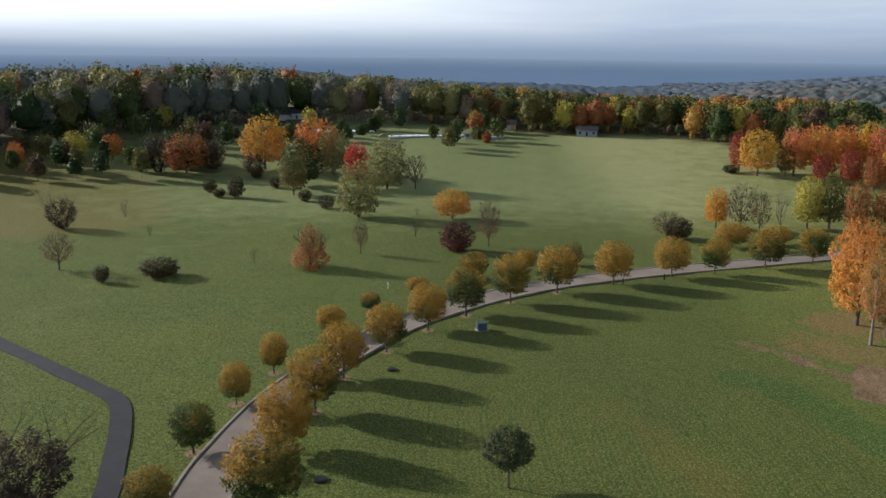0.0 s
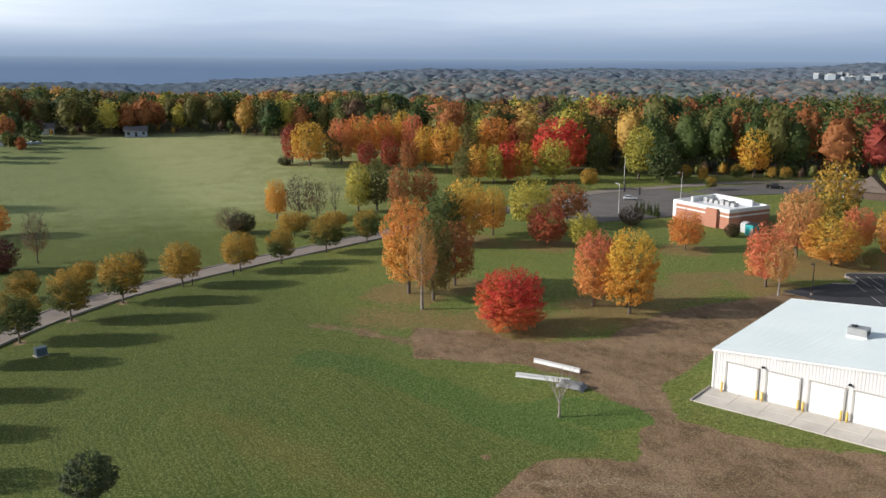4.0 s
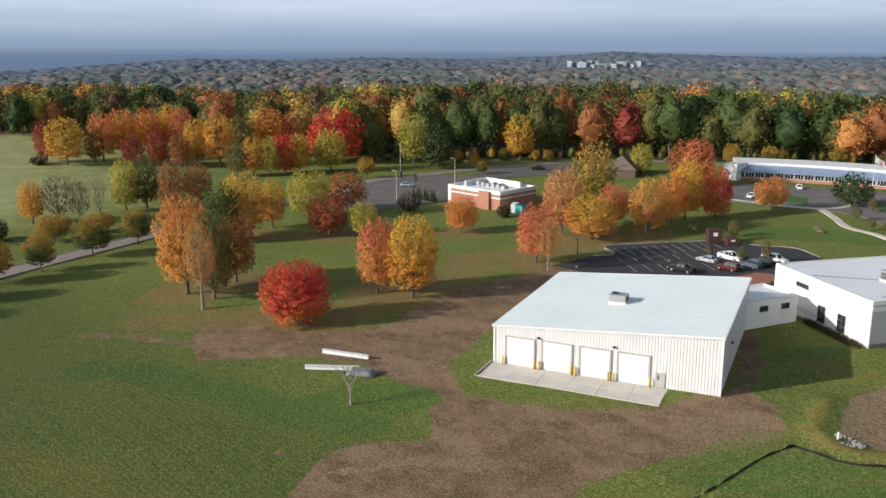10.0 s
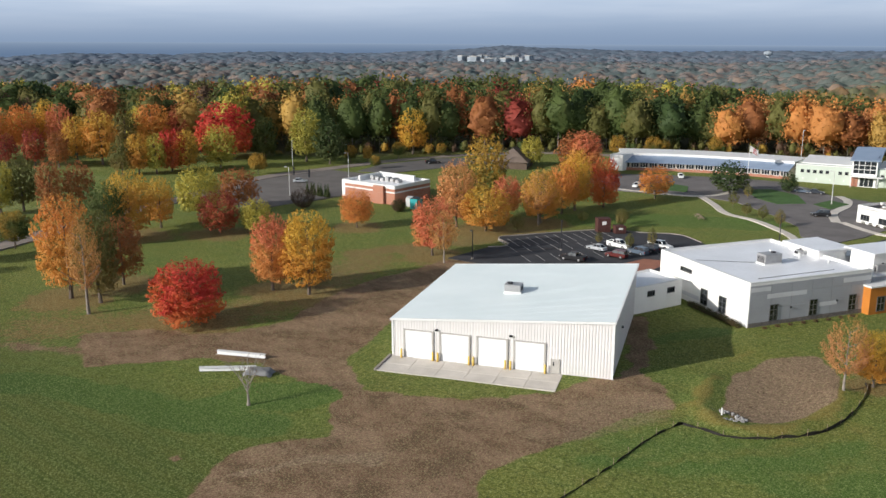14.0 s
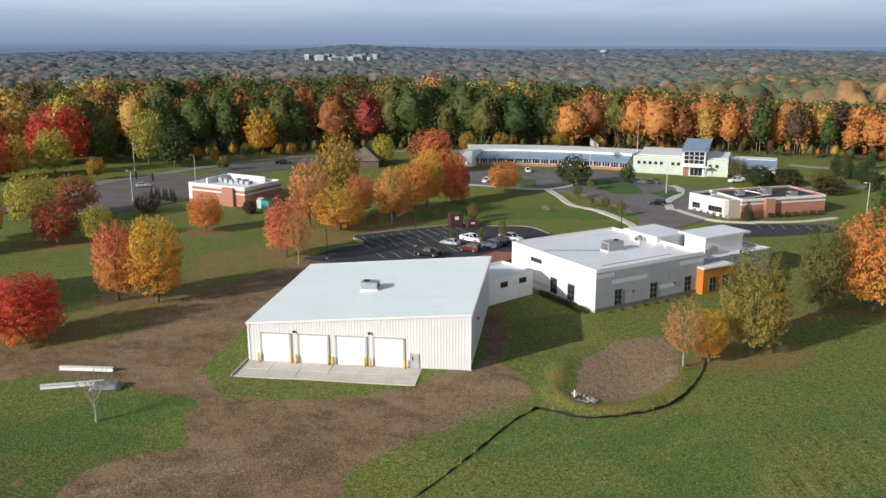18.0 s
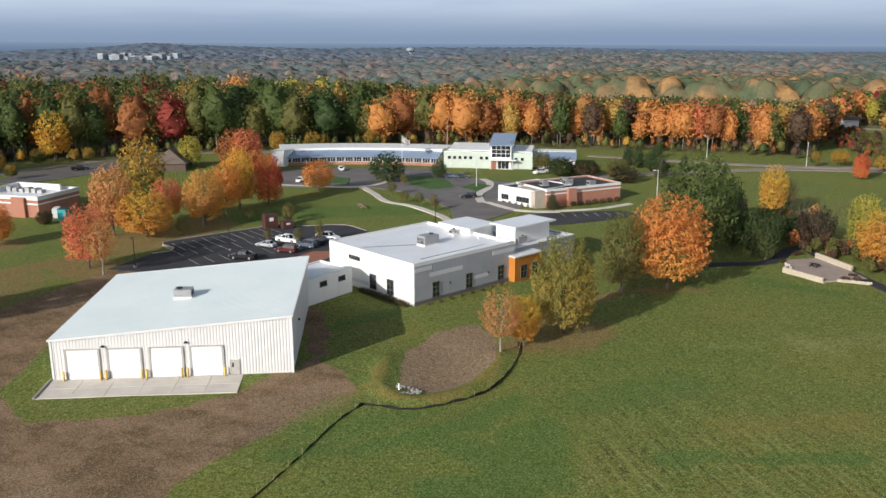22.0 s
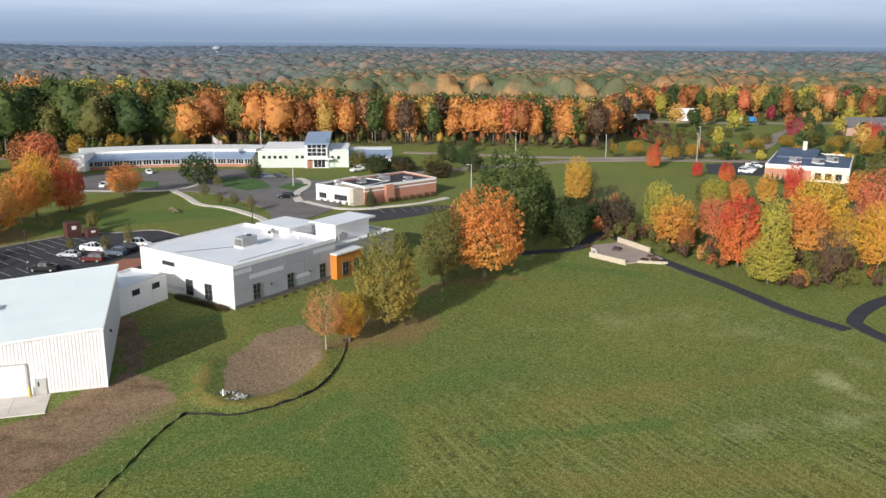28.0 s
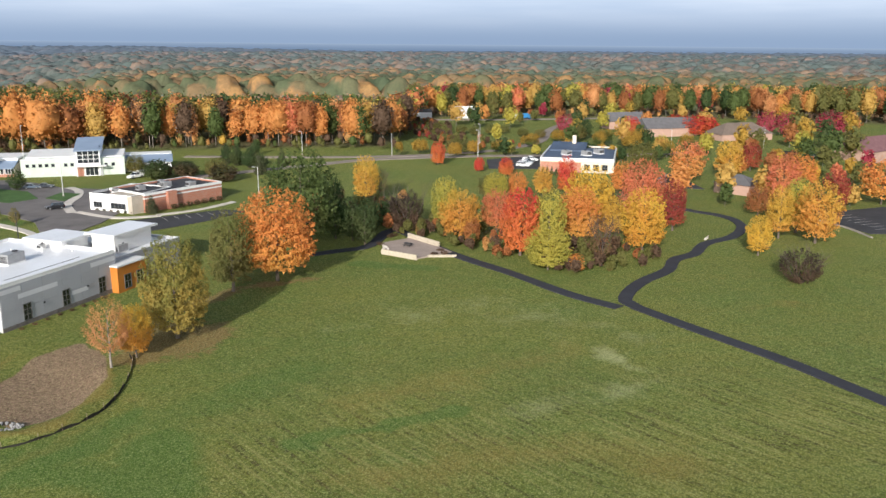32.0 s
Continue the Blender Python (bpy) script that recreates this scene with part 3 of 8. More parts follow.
class Billow:
    """A lumpy woodland crown one metre high and one wide, like heaped clouds: shell and leaf places on it."""

    def __init__(self, seed, lumps, foot):
        rng = np.random.default_rng(seed)
        k = np.arange(lumps) + 0.5
        up = 1 - 1.75 * k / lumps
        a = k * 2.39996 + rng.uniform(-0.5, 0.5, lumps)
        flat = np.sqrt(np.clip(1 - up ** 2, 0, 1))
        self.axis = np.stack([flat * np.cos(a), flat * np.sin(a), up], 1)
        self.grow = rng.uniform(0.20, 0.42, lumps)
        self.tight = rng.uniform(0.30, 0.48, lumps) * (12 / lumps) ** 0.35
        self.foot = foot

    def skin(self, d):
        """Points of the surface in the directions d."""
        ang = np.arccos(np.clip(d @ self.axis.T, -1, 1))
        r = 0.70 + (self.grow * np.exp(-(ang / self.tight) ** 2)).max(1)
        p = d * r[:, None] * np.array([0.5, 0.5, 0.5])
        p[:, 2] = np.where(d[:, 2] > 0, p[:, 2] * 1.12, p[:, 2] * 0.95) + 0.47
        p[:, 2] = self.foot + np.clip(p[:, 2], 0, 1.05) * (1 - self.foot)
        return p

    def shell(self, rows, cols):
        d = [(0, 0, 1)]
        for i in range(1, rows):
            th = math.pi * 0.94 * i / (rows - 1)
            d += [(math.sin(th) * math.cos(6.28319 * (j + 0.5 * (i % 2)) / cols), math.sin(th) * math.sin(6.28319 * (j + 0.5 * (i % 2)) / cols), math.cos(th)) for j in range(cols)]
        f = [(0, 1 + j, 1 + (j + 1) % cols) for j in range(cols)]
        for i in range(1, rows - 1):
            for j in range(cols):
                a, b = 1 + (i - 1) * cols, 1 + i * cols
                k = (j + 1) % cols
                f += [(a + j, b + j, b + k), (a + j, b + k, a + k)] if not i % 2 else [(a + j, b + j, a + k), (a + k, b + j, b + k)]
        return self.skin(np.array(d, float)), np.array(f)

    def leaves(self, rng, n):
        d = rng.normal(size=(n, 3)) + np.array([0, 0, 0.25])
        d /= np.linalg.norm(d, axis=1)[:, None]
        p = self.skin(d)
        mid = np.array([0, 0, self.foot + 0.47 * (1 - self.foot)])
        return mid + (p - mid) * (1.02 - 0.24 * rng.uniform(0, 1, (n, 1)) + 0.06 * rng.normal(size=(n, 1))), d


CREST = [(-45, 0.0), (-27, 0.05), (-14, 0.15), (-6, 0.7), (0, 1.2), (10, 2.0), (18, 2.0), (22, 1.95), (27, 2.2), (31, 2.5), (36, 2.2), (45, 1.95), (53, 1.85), (60, 2.25), (68, 2.5), (73, 2.75), (78, 3.1), (86, 3.6), (97, 3.7), (98, 2.9), (112, 2.7), (125, 2.5), (140, 2.5)]


def skyline(x, y, eye=44.8):
    """Height of the treetops over the land, so that the woods' rim lies that many degrees below the eye."""
    az, d = math.degrees(math.atan2(x, y)), math.hypot(x, y)
    return eye - d * math.tan(radians(float(np.interp(az, [a for a, _ in CREST], [c for _, c in CREST])))) - float(ground_z(x, y))


def woods(name, places, mix, n, size, label, seed, tall=(15, 24), trunks=True, lumps=14, grid=(10, 14), wide=1.0, foot=0.10, rim=None, land=None, core=0.72):
    """A stand of trees, too many to count, as one mesh: lumpy crowns set with n leaf sprays each; rim: shares of the skyline's height that they reach."""
    rng = np.random.default_rng(seed)
    kinds = [k for k, s in WOOD_MIX[mix] for _ in range(s)]
    order = sorted(set(kinds))
    mats = [LEAF[k] for k in order] + [PALEBARK]
    protos = []
    for k in range(9):
        form = Billow(seed * 9 + k, lumps, foot)
        sv, sf = form.shell(*grid)
        mid = np.array([0, 0, foot + 0.47 * (1 - foot)])
        protos.append((mid + (sv - mid) * (core if n > 50 else 0.92), sf, *form.leaves(rng, n)))
    vs, fs, idx, base = [], [], [], 0
    for x, y in places:
        h = tall[0] + (tall[1] - tall[0]) * rng.uniform(0, 1) ** 1.2
        if rim:
            h = min(max(skyline(x, y), 9.0), 31.0) * rng.uniform(*rim)
        w = min(h, 24) * rng.uniform(0.55, 0.85) * wide
        sv, sf, p, lean = protos[rng.integers(len(protos))]
        a = rng.uniform(0, 6.28)
        turn = np.array([[math.cos(a), math.sin(a), 0], [-math.sin(a), math.cos(a), 0], [0, 0, 1]])
        z = float((land or ground_z)(x, y))
        grow = np.array([w, w, h])
        leaf = order.index(kinds[rng.integers(len(kinds))])
        vs.append((sv @ turn) * grow + (x, y, z) + rng.normal(size=sv.shape) * 0.03 * w)
        fs.append(sf + base)
        base += len(sv)
        idx.append(np.full(len(sf), leaf))
        if n:
            v, f = cards(rng, (p @ turn) * grow + (x, y, z), size, lean @ turn, 0.85)
            vs.append(v)
            fs.append(f + base)
            base += len(v)
            idx.append(np.full(len(f), leaf))
        if trunks:
            r = 0.008 * h
            t = np.array([(x + dx * k, y + dy * k, zz) for zz, k in ((z - 0.3, r), (z + 0.7 * h, r * 0.5)) for dx, dy in ((1, 0), (0, 1), (-1, 0), (0, -1))])
            vs.append(t)
            fs.append(np.array([q for k in range(4) for q in ((k, (k + 1) % 4, 4 + k), ((k + 1) % 4, 4 + (k + 1) % 4, 4 + k))]) + base)
            base += 8
            idx.append(np.full(8, len(order)))
    ob = new(name, mesh_from(name, np.concatenate(vs), np.concatenate(fs), mats, np.concatenate(idx)))
    return tagged(ob, label, "woods", "", "stuff")


def belt(az0, az1, near, far, step, seed, jitter=0.45):
    """Places on a ring sector; near and far are functions of the azimuth in degrees."""
    rng = np.random.default_rng(seed)
    out = []
    a = az0
    r_mid = near((az0 + az1) / 2)
    r = min(near(az0), near(az1), r_mid)
    top = max(far(az0), far(az1))
    while r < top:
        da = math.degrees(step / r)
        a = az0 + rng.uniform(0, da)
        while a < az1:
            rr, aa = r + rng.uniform(-jitter, jitter) * step, a + rng.uniform(-jitter, jitter) * da
            if near(aa) <= rr <= far(aa):
                out.append((rr * math.sin(radians(aa)), rr * math.cos(radians(aa))))
            a += da
        r += step * 0.9
    return out


def edge(az):
    """Where the woods begin, metres from the camera."""
    return float(np.interp(az, [-45, -30, -18, -8, 0, 6, 14, 19, 25, 33, 41, 46, 60, 68, 72, 82, 97, 99, 112, 125, 140], [400, 395, 455, 480, 470, 440, 440, 415, 400, 360, 350, 352, 362, 368, 366, 366, 356, 500, 525, 540, 540]))


tree("linden", -18.0, 79.9, 8.5, 8.1)
tree("linden", -18.4, 93.6, 8.5, 6.7)
tree("linden", -16.6, 105.0, 9.0, 6.8)
tree("linden", -14.3, 117.3, 8.5, 6.5)
tree("linden", -8.8, 129.1, 7.8, 6.4)
tree("linden", -2.5, 139.9, 8.3, 6.6)
tree("linden", 4.2, 148.8, 8.9, 7.4)
tree("linden", 12.9, 157.2, 9.5, 7.3)
tree("linden", 22.7, 164.9, 9.6, 8.1)
tree("linden", 35.3, 171.7, 9.2, 7.7)
tree("linden", 48.9, 178.0, 8.9, 7.7)
tree("linden", 59.0, 180.9, 8.0, 6.1)
tree("linden", 72.1, 186.6, 8.8, 8.6)
tree("linden", 84.6, 191.3, 8.7, 7.1)
tree("linden", -29.6, 79.4, 4.8, 4.7)
tree("linden", -28.9, 92.6, 6.4, 5.0)
tree("linden", -27.4, 107.2, 6.0, 4.2)
tree("linden", -24.6, 118.9, 6.2, 4.1)
tree("linden", -18.7, 137.6, 5.0, 4.9)
tree("linden", -13.2, 150.8, 3.7, 3.9)
tree("linden", -5.0, 162.8, 3.6, 4.4)
tree("linden", 6.5, 175.7, 5.8, 6.4)
tree("linden", 18.1, 182.1, 5.1, 4.9)
tree("linden", 71.6, 207.9, 6.8, 8.4)
tree("linden", 84.2, 211.5, 5.1, 7.1)
tree("linden", 188.4, 234.4, 7.6, 6.4)
tree("linden", 219.2, 260.1, 3.2, 3.6)
tree("linden", 233.9, 245.6, 4.5, 4.0)
tree("linden", 230.7, 231.8, 6.9, 5.2)
tree("linden", 235.6, 227.5, 6.5, 3.9)
tree("linden", 224.7, 213.3, 4.9, 4.1)
tree("linden", 250.4, 224.9, 6.7, 5.3)
tree("linden", 265.7, 222.0, 5.0, 3.6)
tree("linden", 266.5, 216.3, 5.4, 4.5)
tree("linden", 307.4, 159.5, 9.0, 6.5)
tree("linden", 318.0, 149.5, 8.2, 6.9)
tree("linden", 333.9, 130.4, 7.9, 6.0)
tree("linden", 331.0, 151.3, 5.7, 6.7)
tree("linden", 325.8, -69.9, 6.0, 5.3)
tree("linden", 318.8, -61.2, 6.0, 5.6)
tree("linden", 353.7, -98.4, 4.3, 4.8)
tree("linden", 335.0, -139.2, 7.7, 7.0)
tree("linden", 342.3, -127.2, 7.1, 6.2)
tree("linden", 308.4, -142.3, 7.0, 5.7)
tree("linden", 332.1, -161.6, 7.0, 6.1)
tree("linden", 274.5, -177.2, 6.0, 5.2)
tree("olive", 29.4, 188.5, 5.5, 4.3)
tree("olive", -161.7, 347.7, 9.6, 9.2)
tree("olive", -175.9, 358.3, 8.0, 9.4)
tree("olive", -50.4, 286.2, 15.8, 9.5)
tree("willow", -19.8, 299.1, 18.8, 14.9)
tree("willow", -24.7, 247.2, 16.6, 13.2)
tree("olive", 106.9, 233.8, 16.1, 9.0)
tree("olive", 74.6, 137.8, 16.8, 7.3)
tree("bronze", 200.6, 146.0, 19.2, 12.7)
tree("olive", 235.0, -56.6, 6.9, 9.1)
tree("olive", 279.1, 23.6, 7.2, 7.7)
tree("olive", 293.8, 51.1, 6.8, 6.0)
tree("pine", 7.2, 85.0, 7.3, 5.6)
tree("cypress", -29.2, 184.3, 10.5, 10.0)
tree("orange", -161.4, 323.1, 10.2, 6.4)
tree("orange", -134.8, 349.2, 10.5, 8.8)
tree("orange", -49.4, 332.1, 21.1, 17.6)
tree("orange", 72.7, 144.6, 19.0, 10.2)
tree("orange", 148.2, 147.1, 9.7, 8.2)
tree("orange", 194.6, 116.5, 13.3, 8.8)
tree("orange", 231.7, 107.3, 9.5, 9.5)
tree("ygreen", -147.2, 343.0, 12.2, 10.2)
tree("willow", -42.1, 326.5, 18.2, 14.1)
tree("ygreen", 100.8, 233.7, 15.1, 7.8)
tree("ygreen", 131.2, 187.8, 13.8, 11.5)
tree("ygreen", 128.5, 161.2, 8.5, 7.6)
tree("thicket", -102.7, 226.8, 8.8, 7.9)
tree("thicket", -36.0, 261.2, 4.4, 5.2)
tree("thicket", -108.8, 325.7, 14.4, 10.8)
tree("thicket", -90.5, 333.9, 12.1, 11.0)
tree("thicket", -71.8, 323.9, 8.6, 8.6)
tree("thicket", 158.0, 177.7, 5.5, 6.7)
tree("thicket", 199.4, -27.1, 9.3, 8.5)
tree("thicket", 204.5, -23.6, 7.1, 5.6)
tree("thicket", 140.4, -94.1, 6.6, 8.1)
tree("thicket", -42.9, 79.5, 8.4, 10.9)
tree("bare", -83.2, 180.7, 8.7, 6.9)
tree("bare", -19.6, 199.0, 8.7, 4.0)
tree("bare", -9.9, 299.6, 12.9, 8.0)
tree("bare", 11.3, 207.9, 12.3, 6.3)
tree("bare", 57.9, 217.5, 7.9, 8.8)
tree("bare", 80.9, 229.5, 13.7, 9.1)
tree("bare", 84.8, 225.9, 12.2, 6.0)
tree("shrub", -70.1, 170.7, 3.8, 3.3)
tree("shrub", -59.8, 175.7, 4.2, 8.1)
tree("shrub", -79.5, 289.5, 4.8, 5.0)
tree("shrub", -73.8, 279.5, 3.4, 4.1)
tree("shrub", -68.3, 279.8, 7.5, 5.6)
tree("shrub", -44.7, 274.3, 4.1, 4.4)
tree("shrub", -59.0, 299.1, 4.2, 4.4)
tree("shrub", -69.3, 317.1, 5.5, 5.0)
tree("shrub", 61.4, 219.7, 5.6, 7.4)
tree("shrub", 170.5, 153.2, 3.6, 4.3)
tree("shrub", 285.4, 42.2, 5.8, 9.0)
tree("shrub", 283.5, 33.7, 5.5, 7.7)
tree("shrub", 274.6, 21.4, 5.6, 9.1)
tree("shrub", 111.3, 331.8, 3.6, 5.9)
tree("dead", -92.0, 244.4, 5.8, 3.3)
tree("dead", -75.7, 216.8, 3.7, 2.0)
tree("dead", -42.6, 188.6, 3.9, 1.8)
tree("dead", -7.2, 218.8, 5.2, 2.1)
tree("dead", -7.7, 249.4, 3.0, 2.0)
tree("dead", 93.7, 234.4, 11.2, 2.5)
tree("rust", -97.4, 323.5, 15.5, 17.1)
tree("rust", 110.3, 224.8, 14.6, 7.3)
tree("rust", 117.8, 223.9, 13.5, 8.2)
tree("rust", 83.8, 145.7, 13.2, 7.9)
tree("rust", 146.1, 190.9, 11.3, 11.6)
tree("gold", -70.0, 336.2, 20.9, 18.9)
tree("gold", 2.6, 245.4, 8.9, 10.7)
tree("gold", 107.0, 181.0, 16.0, 11.4)
tree("gold", 117.8, 185.1, 12.8, 7.0)
tree("gold", 164.4, 119.4, 11.6, 12.4)
tree("gold", 180.9, 114.3, 13.8, 10.0)
tree("dgreen", -50.2, 302.7, 18.0, 15.7)
tree("dgreen", 253.9, 93.6, 10.3, 11.9)
tree("dgreen", 265.5, 79.8, 6.7, 5.5)
tree("dgreen", 182.6, -15.6, 9.2, 5.6)
tree("dgreen", 192.8, -16.7, 8.7, 6.0)
tree("dgreen", 189.8, -9.5, 11.1, 5.8)
tree("dgreen", 187.0, -13.2, 10.4, 5.7)
tree("dgreen", 192.9, -17.8, 9.3, 5.3)
tree("dgreen", 201.8, -21.7, 7.0, 5.5)
tree("dgreen", 280.3, 42.6, 6.8, 8.5)
tree("dgreen", 287.6, 34.0, 5.0, 6.8)
tree("dgreen", 314.6, 23.2, 7.6, 4.2)
tree("dgreen", 308.3, 19.4, 8.0, 4.8)
tree("dgreen", 301.5, 14.7, 7.6, 5.4)
tree("dgreen", 292.0, 10.4, 6.7, 6.3)
tree("dgreen", 337.4, 13.8, 6.0, 4.0)
tree("red", -32.0, 315.4, 14.2, 9.4)
tree("red", 77.5, 115.9, 10.7, 11.5)
tree("red", 209.9, 112.3, 14.0, 8.4)
tree("red", 302.0, -51.8, 8.6, 5.3)
tree("red", 283.9, -63.1, 5.1, 3.5)
tree("red", 273.0, -69.8, 6.4, 4.9)
tree("red", 382.3, -191.9, 9.9, 17.8)
tree("red", 403.2, -189.0, 8.1, 11.3)
tree("red", 374.7, -153.8, 10.3, 9.4)
tree("purple", 3.3, 202.5, 7.4, 8.5)
tree("yellow", 75.7, 234.4, 11.7, 6.6)
tree("yellow", 101.4, 113.2, 15.7, 9.4)
tree("yellow", 201.2, 116.3, 16.6, 8.9)
tree("yellow", 264.7, 230.1, 18.7, 12.0)
tree("yellow", 119.0, 22.1, 7.9, 4.8)
tree("thin", 70.0, 133.7, 17.2, 5.6)
tree("thin", 114.2, 24.6, 10.8, 6.4)
tree("green", 99.7, 179.2, 14.3, 9.7)
tree("dred", 122.8, 168.2, 10.3, 9.8)
tree("coral", 98.9, 120.3, 14.4, 7.7)
tree("coral", 137.9, 114.2, 13.2, 9.1)
tree("coral", 183.7, 126.6, 10.6, 8.2)
tree("peach", 164.2, 128.2, 16.7, 10.0)
tree("coral", 254.8, 144.2, 15.7, 11.5)
tree("sapling", 168.9, 113.0, 4.4, 3.3)
tree("sapling", 187.7, 106.0, 3.5, 2.8)
tree("sapling", 192.3, 97.4, 4.6, 3.5)
tree("sapling", 232.4, 84.3, 4.7, 3.0)
tree("sapling", 247.6, 85.6, 4.6, 2.8)
tree("sapling", 222.2, 76.8, 3.8, 2.8)
tree("sapling", 218.7, 71.4, 4.4, 2.8)
tree("sapling", 213.1, 65.3, 5.0, 2.7)
tree("sapling", 187.7, 95.3, 5.3, 2.8)
tree("sapling", 169.1, 91.1, 3.3, 1.8)
tree("sapling", 168.1, 83.0, 4.4, 2.0)
tree("sapling", 172.0, 79.6, 5.6, 2.1)
tree("spruce", 224.8, 35.7, 5.0, 4.2)
tree("spruce", 314.5, 23.2, 7.6, 4.0)
tree("spruce", 309.2, 19.0, 7.8, 3.9)
tree("spruce", 304.4, 14.1, 7.7, 4.6)
tree("spruce", 286.9, 10.5, 7.2, 5.0)
tree("spruce", 308.3, 3.5, 6.7, 3.8)
tree("oliveor", 126.3, 17.4, 15.9, 10.0)
tree("crimson", 389.6, -127.4, 10.6, 8.6)
tree("crimson", 378.7, -224.0, 12.1, 10.3)
tree("crimson", 372.8, -230.8, 12.5, 9.7)
tree("crimson", 357.4, -243.6, 13.6, 13.5)
# ---------------------------------------------------------------- ground
def along(px, py, line):
    """Distance of points from a polyline."""
    best = np.full(px.shape, 1e9)
    for (ax, ay), (bx, by) in zip(line[:-1], line[1:]):
        dx, dy = bx - ax, by - ay
        t = np.clip(((px - ax) * dx + (py - ay) * dy) / (dx * dx + dy * dy + 1e-9), 0, 1)
        best = np.minimum(best, np.hypot(px - ax - t * dx, py - ay - t * dy))
    return best


def offset_line(line, d):
    """The polyline moved d metres to its right."""
    out = []
    for k, (x, y) in enumerate(line):
        (ax, ay), (bx, by) = line[max(k - 1, 0)], line[min(k + 1, len(line) - 1)]
        n = math.hypot(bx - ax, by - ay)
        out.append((x + (by - ay) / n * d, y - (bx - ax) / n * d))
    return out


def wobble(px, py, scale, seed):
    """Cheap smooth noise, -1 to 1, out of a few crossed waves."""
    rng = np.random.default_rng(seed)
    out = np.zeros(px.shape)
    for k in range(7):
        a, f, ph = rng.uniform(0, 6.28), rng.uniform(0.5, 2.2) / scale, rng.uniform(0, 6.28)
        out += np.sin((px * math.cos(a) + py * math.sin(a)) * f * 6.28 + ph + 0.8 * np.sin((px * math.sin(a) - py * math.cos(a)) * f * 4 + k))
    return out / 4.5


ROAD = [(-24, 40), (-25.3, 81.5), (-24.4, 95), (-21.9, 109), (-17.6, 121.8), (-10.2, 137.5), (-2, 149.5), (8.4, 160.2), (19.5, 169), (33, 176.5), (52.2, 184.6), (73, 192.2), (92, 199), (112, 206), (140, 214), (172, 220)]


def ground():
    rad = np.concatenate([[0.0], np.geomspace(4, 62, 14), np.geomspace(63, 270, 195), np.geomspace(273, 5000, 90)])
    az = np.radians(np.concatenate([np.arange(-40, 132, 0.36), np.arange(132, 320, 4.0)]))
    nr, na = len(rad), len(az)
    R, A = np.meshgrid(rad, az, indexing="ij")
    X, Y = R * np.sin(A), R * np.cos(A)
    near = smooth01((420 - R) / 200)
    Z = ground_z(X, Y) + near * 0.10 * wobble(X, Y, 22, 3)
    # spoil bank round the mulched hollow beside the hall
    Z += 0.5 * np.exp(-((along(X, Y, BANK) / 1.7) ** 2)) - 0.5 * np.exp(-((along(X, Y, [(113, 32), (104, 29)]) / 6.0) ** 2))
    n1, n2 = wobble(X, Y, 14, 1), wobble(X, Y, 5, 2)
    edge_n = 1.6 * n1 + 0.8 * n2

    def strip(line, r, soft=2.0):
        return smooth01((r - along(X, Y, line) + edge_n * 0.8) / soft)

    def field(outline, soft):
        inside, px, py = np.zeros(X.shape, bool), X + 0.6 * n2, Y + 0.6 * n1
        for (ax, ay), (bx, by) in zip(outline, outline[1:] + outline[:1]):
            inside ^= ((ay > py) != (by > py)) & (px < (bx - ax) * (py - ay) / (by - ay + 1e-9) + ax)
        d = along(px, py, outline + outline[:1])
        return smooth01(0.5 + np.where(inside, d, -d) / soft)

    dirt = np.maximum.reduce([
        field(EARTH, 1.6), strip([(49, 77), (51, 76), (53, 74)], 0.9, 0.8),
        strip([(50, 134), (55.4, 125.6), (63, 114), (72, 106)], 5.5, 9) * 0.95,
        strip([(76, 104), (88, 100), (101, 101), (118, 103), (134, 106)], 5.5, 3),
        strip([(70, 60), (80, 55), (90, 48.5), (96, 47)], 6.5, 2),
        strip([(92, 51), (100, 47.5), (108, 51), (118, 56), (126, 60)], 2.2, 1.5)])
    grass_in = strip([(58, 86), (66, 84), (70, 78)], 4.5, 1.0) * 0.9
    dirt = dirt * (1 - np.clip(grass_in, 0, 1))
    # the strip from (100, 19) to (78, 40) just makes the turf darker green
    lush = np.maximum.reduce([strip([(90, 15), (80, 15), (68, 16)], 9, 10), strip([(89, 1), (91, -10), (94, -19)], 3.0, 3) * 0.9, strip([(166, -13), (161, -26)], 4, 4), strip([(100, 19), (92, 22), (84, 30), (78, 40)], 6, 8) * 0.9, strip([(188, 112), (204, 92), (214, 72)], 12, 9), strip([(86, 26), (80, 12), (74, 22)], 7, 8) * 0.9, strip([(44, 118), (51, 107.5), (55, 90), (60, 76)], 5.5, 4), grass_in, strip([(54, 70), (48, 66)], 3, 2),
                              strip([(84, 40), (95, 20), (110, -2)], 9, 8) * 0.5, strip([(120, 52), (128, 47)], 4, 3) * 0.7])
    mulch = np.maximum(np.maximum(field(HOLLOW, 1.4), strip([(52, 68), (58, 65), (63, 60)], 1.6, 1.2)), field([(90.0, 52.3), (96.6, 45.8), (97.4, 41.3), (92.5, 38.0), (85.2, 41.6), (76.6, 45.8)], 3.0) * 0.45)
    litter = np.zeros(X.shape)
    for x, y, r in LITTER:
        litter = np.maximum(litter, smooth01(1.25 - np.hypot(X - x, Y - y) / (r * 1.9) + 0.16 * n2 + 0.1 * n1))
    litter = np.maximum(litter, strip([(62, 133), (85, 114), (100, 114), (128, 122)], 15, 14) * 0.62)
    litter = np.maximum(litter, strip([(118, 24), (140, 20), (152, 10), (156, -4)], 3.5, 4) * 0.9)
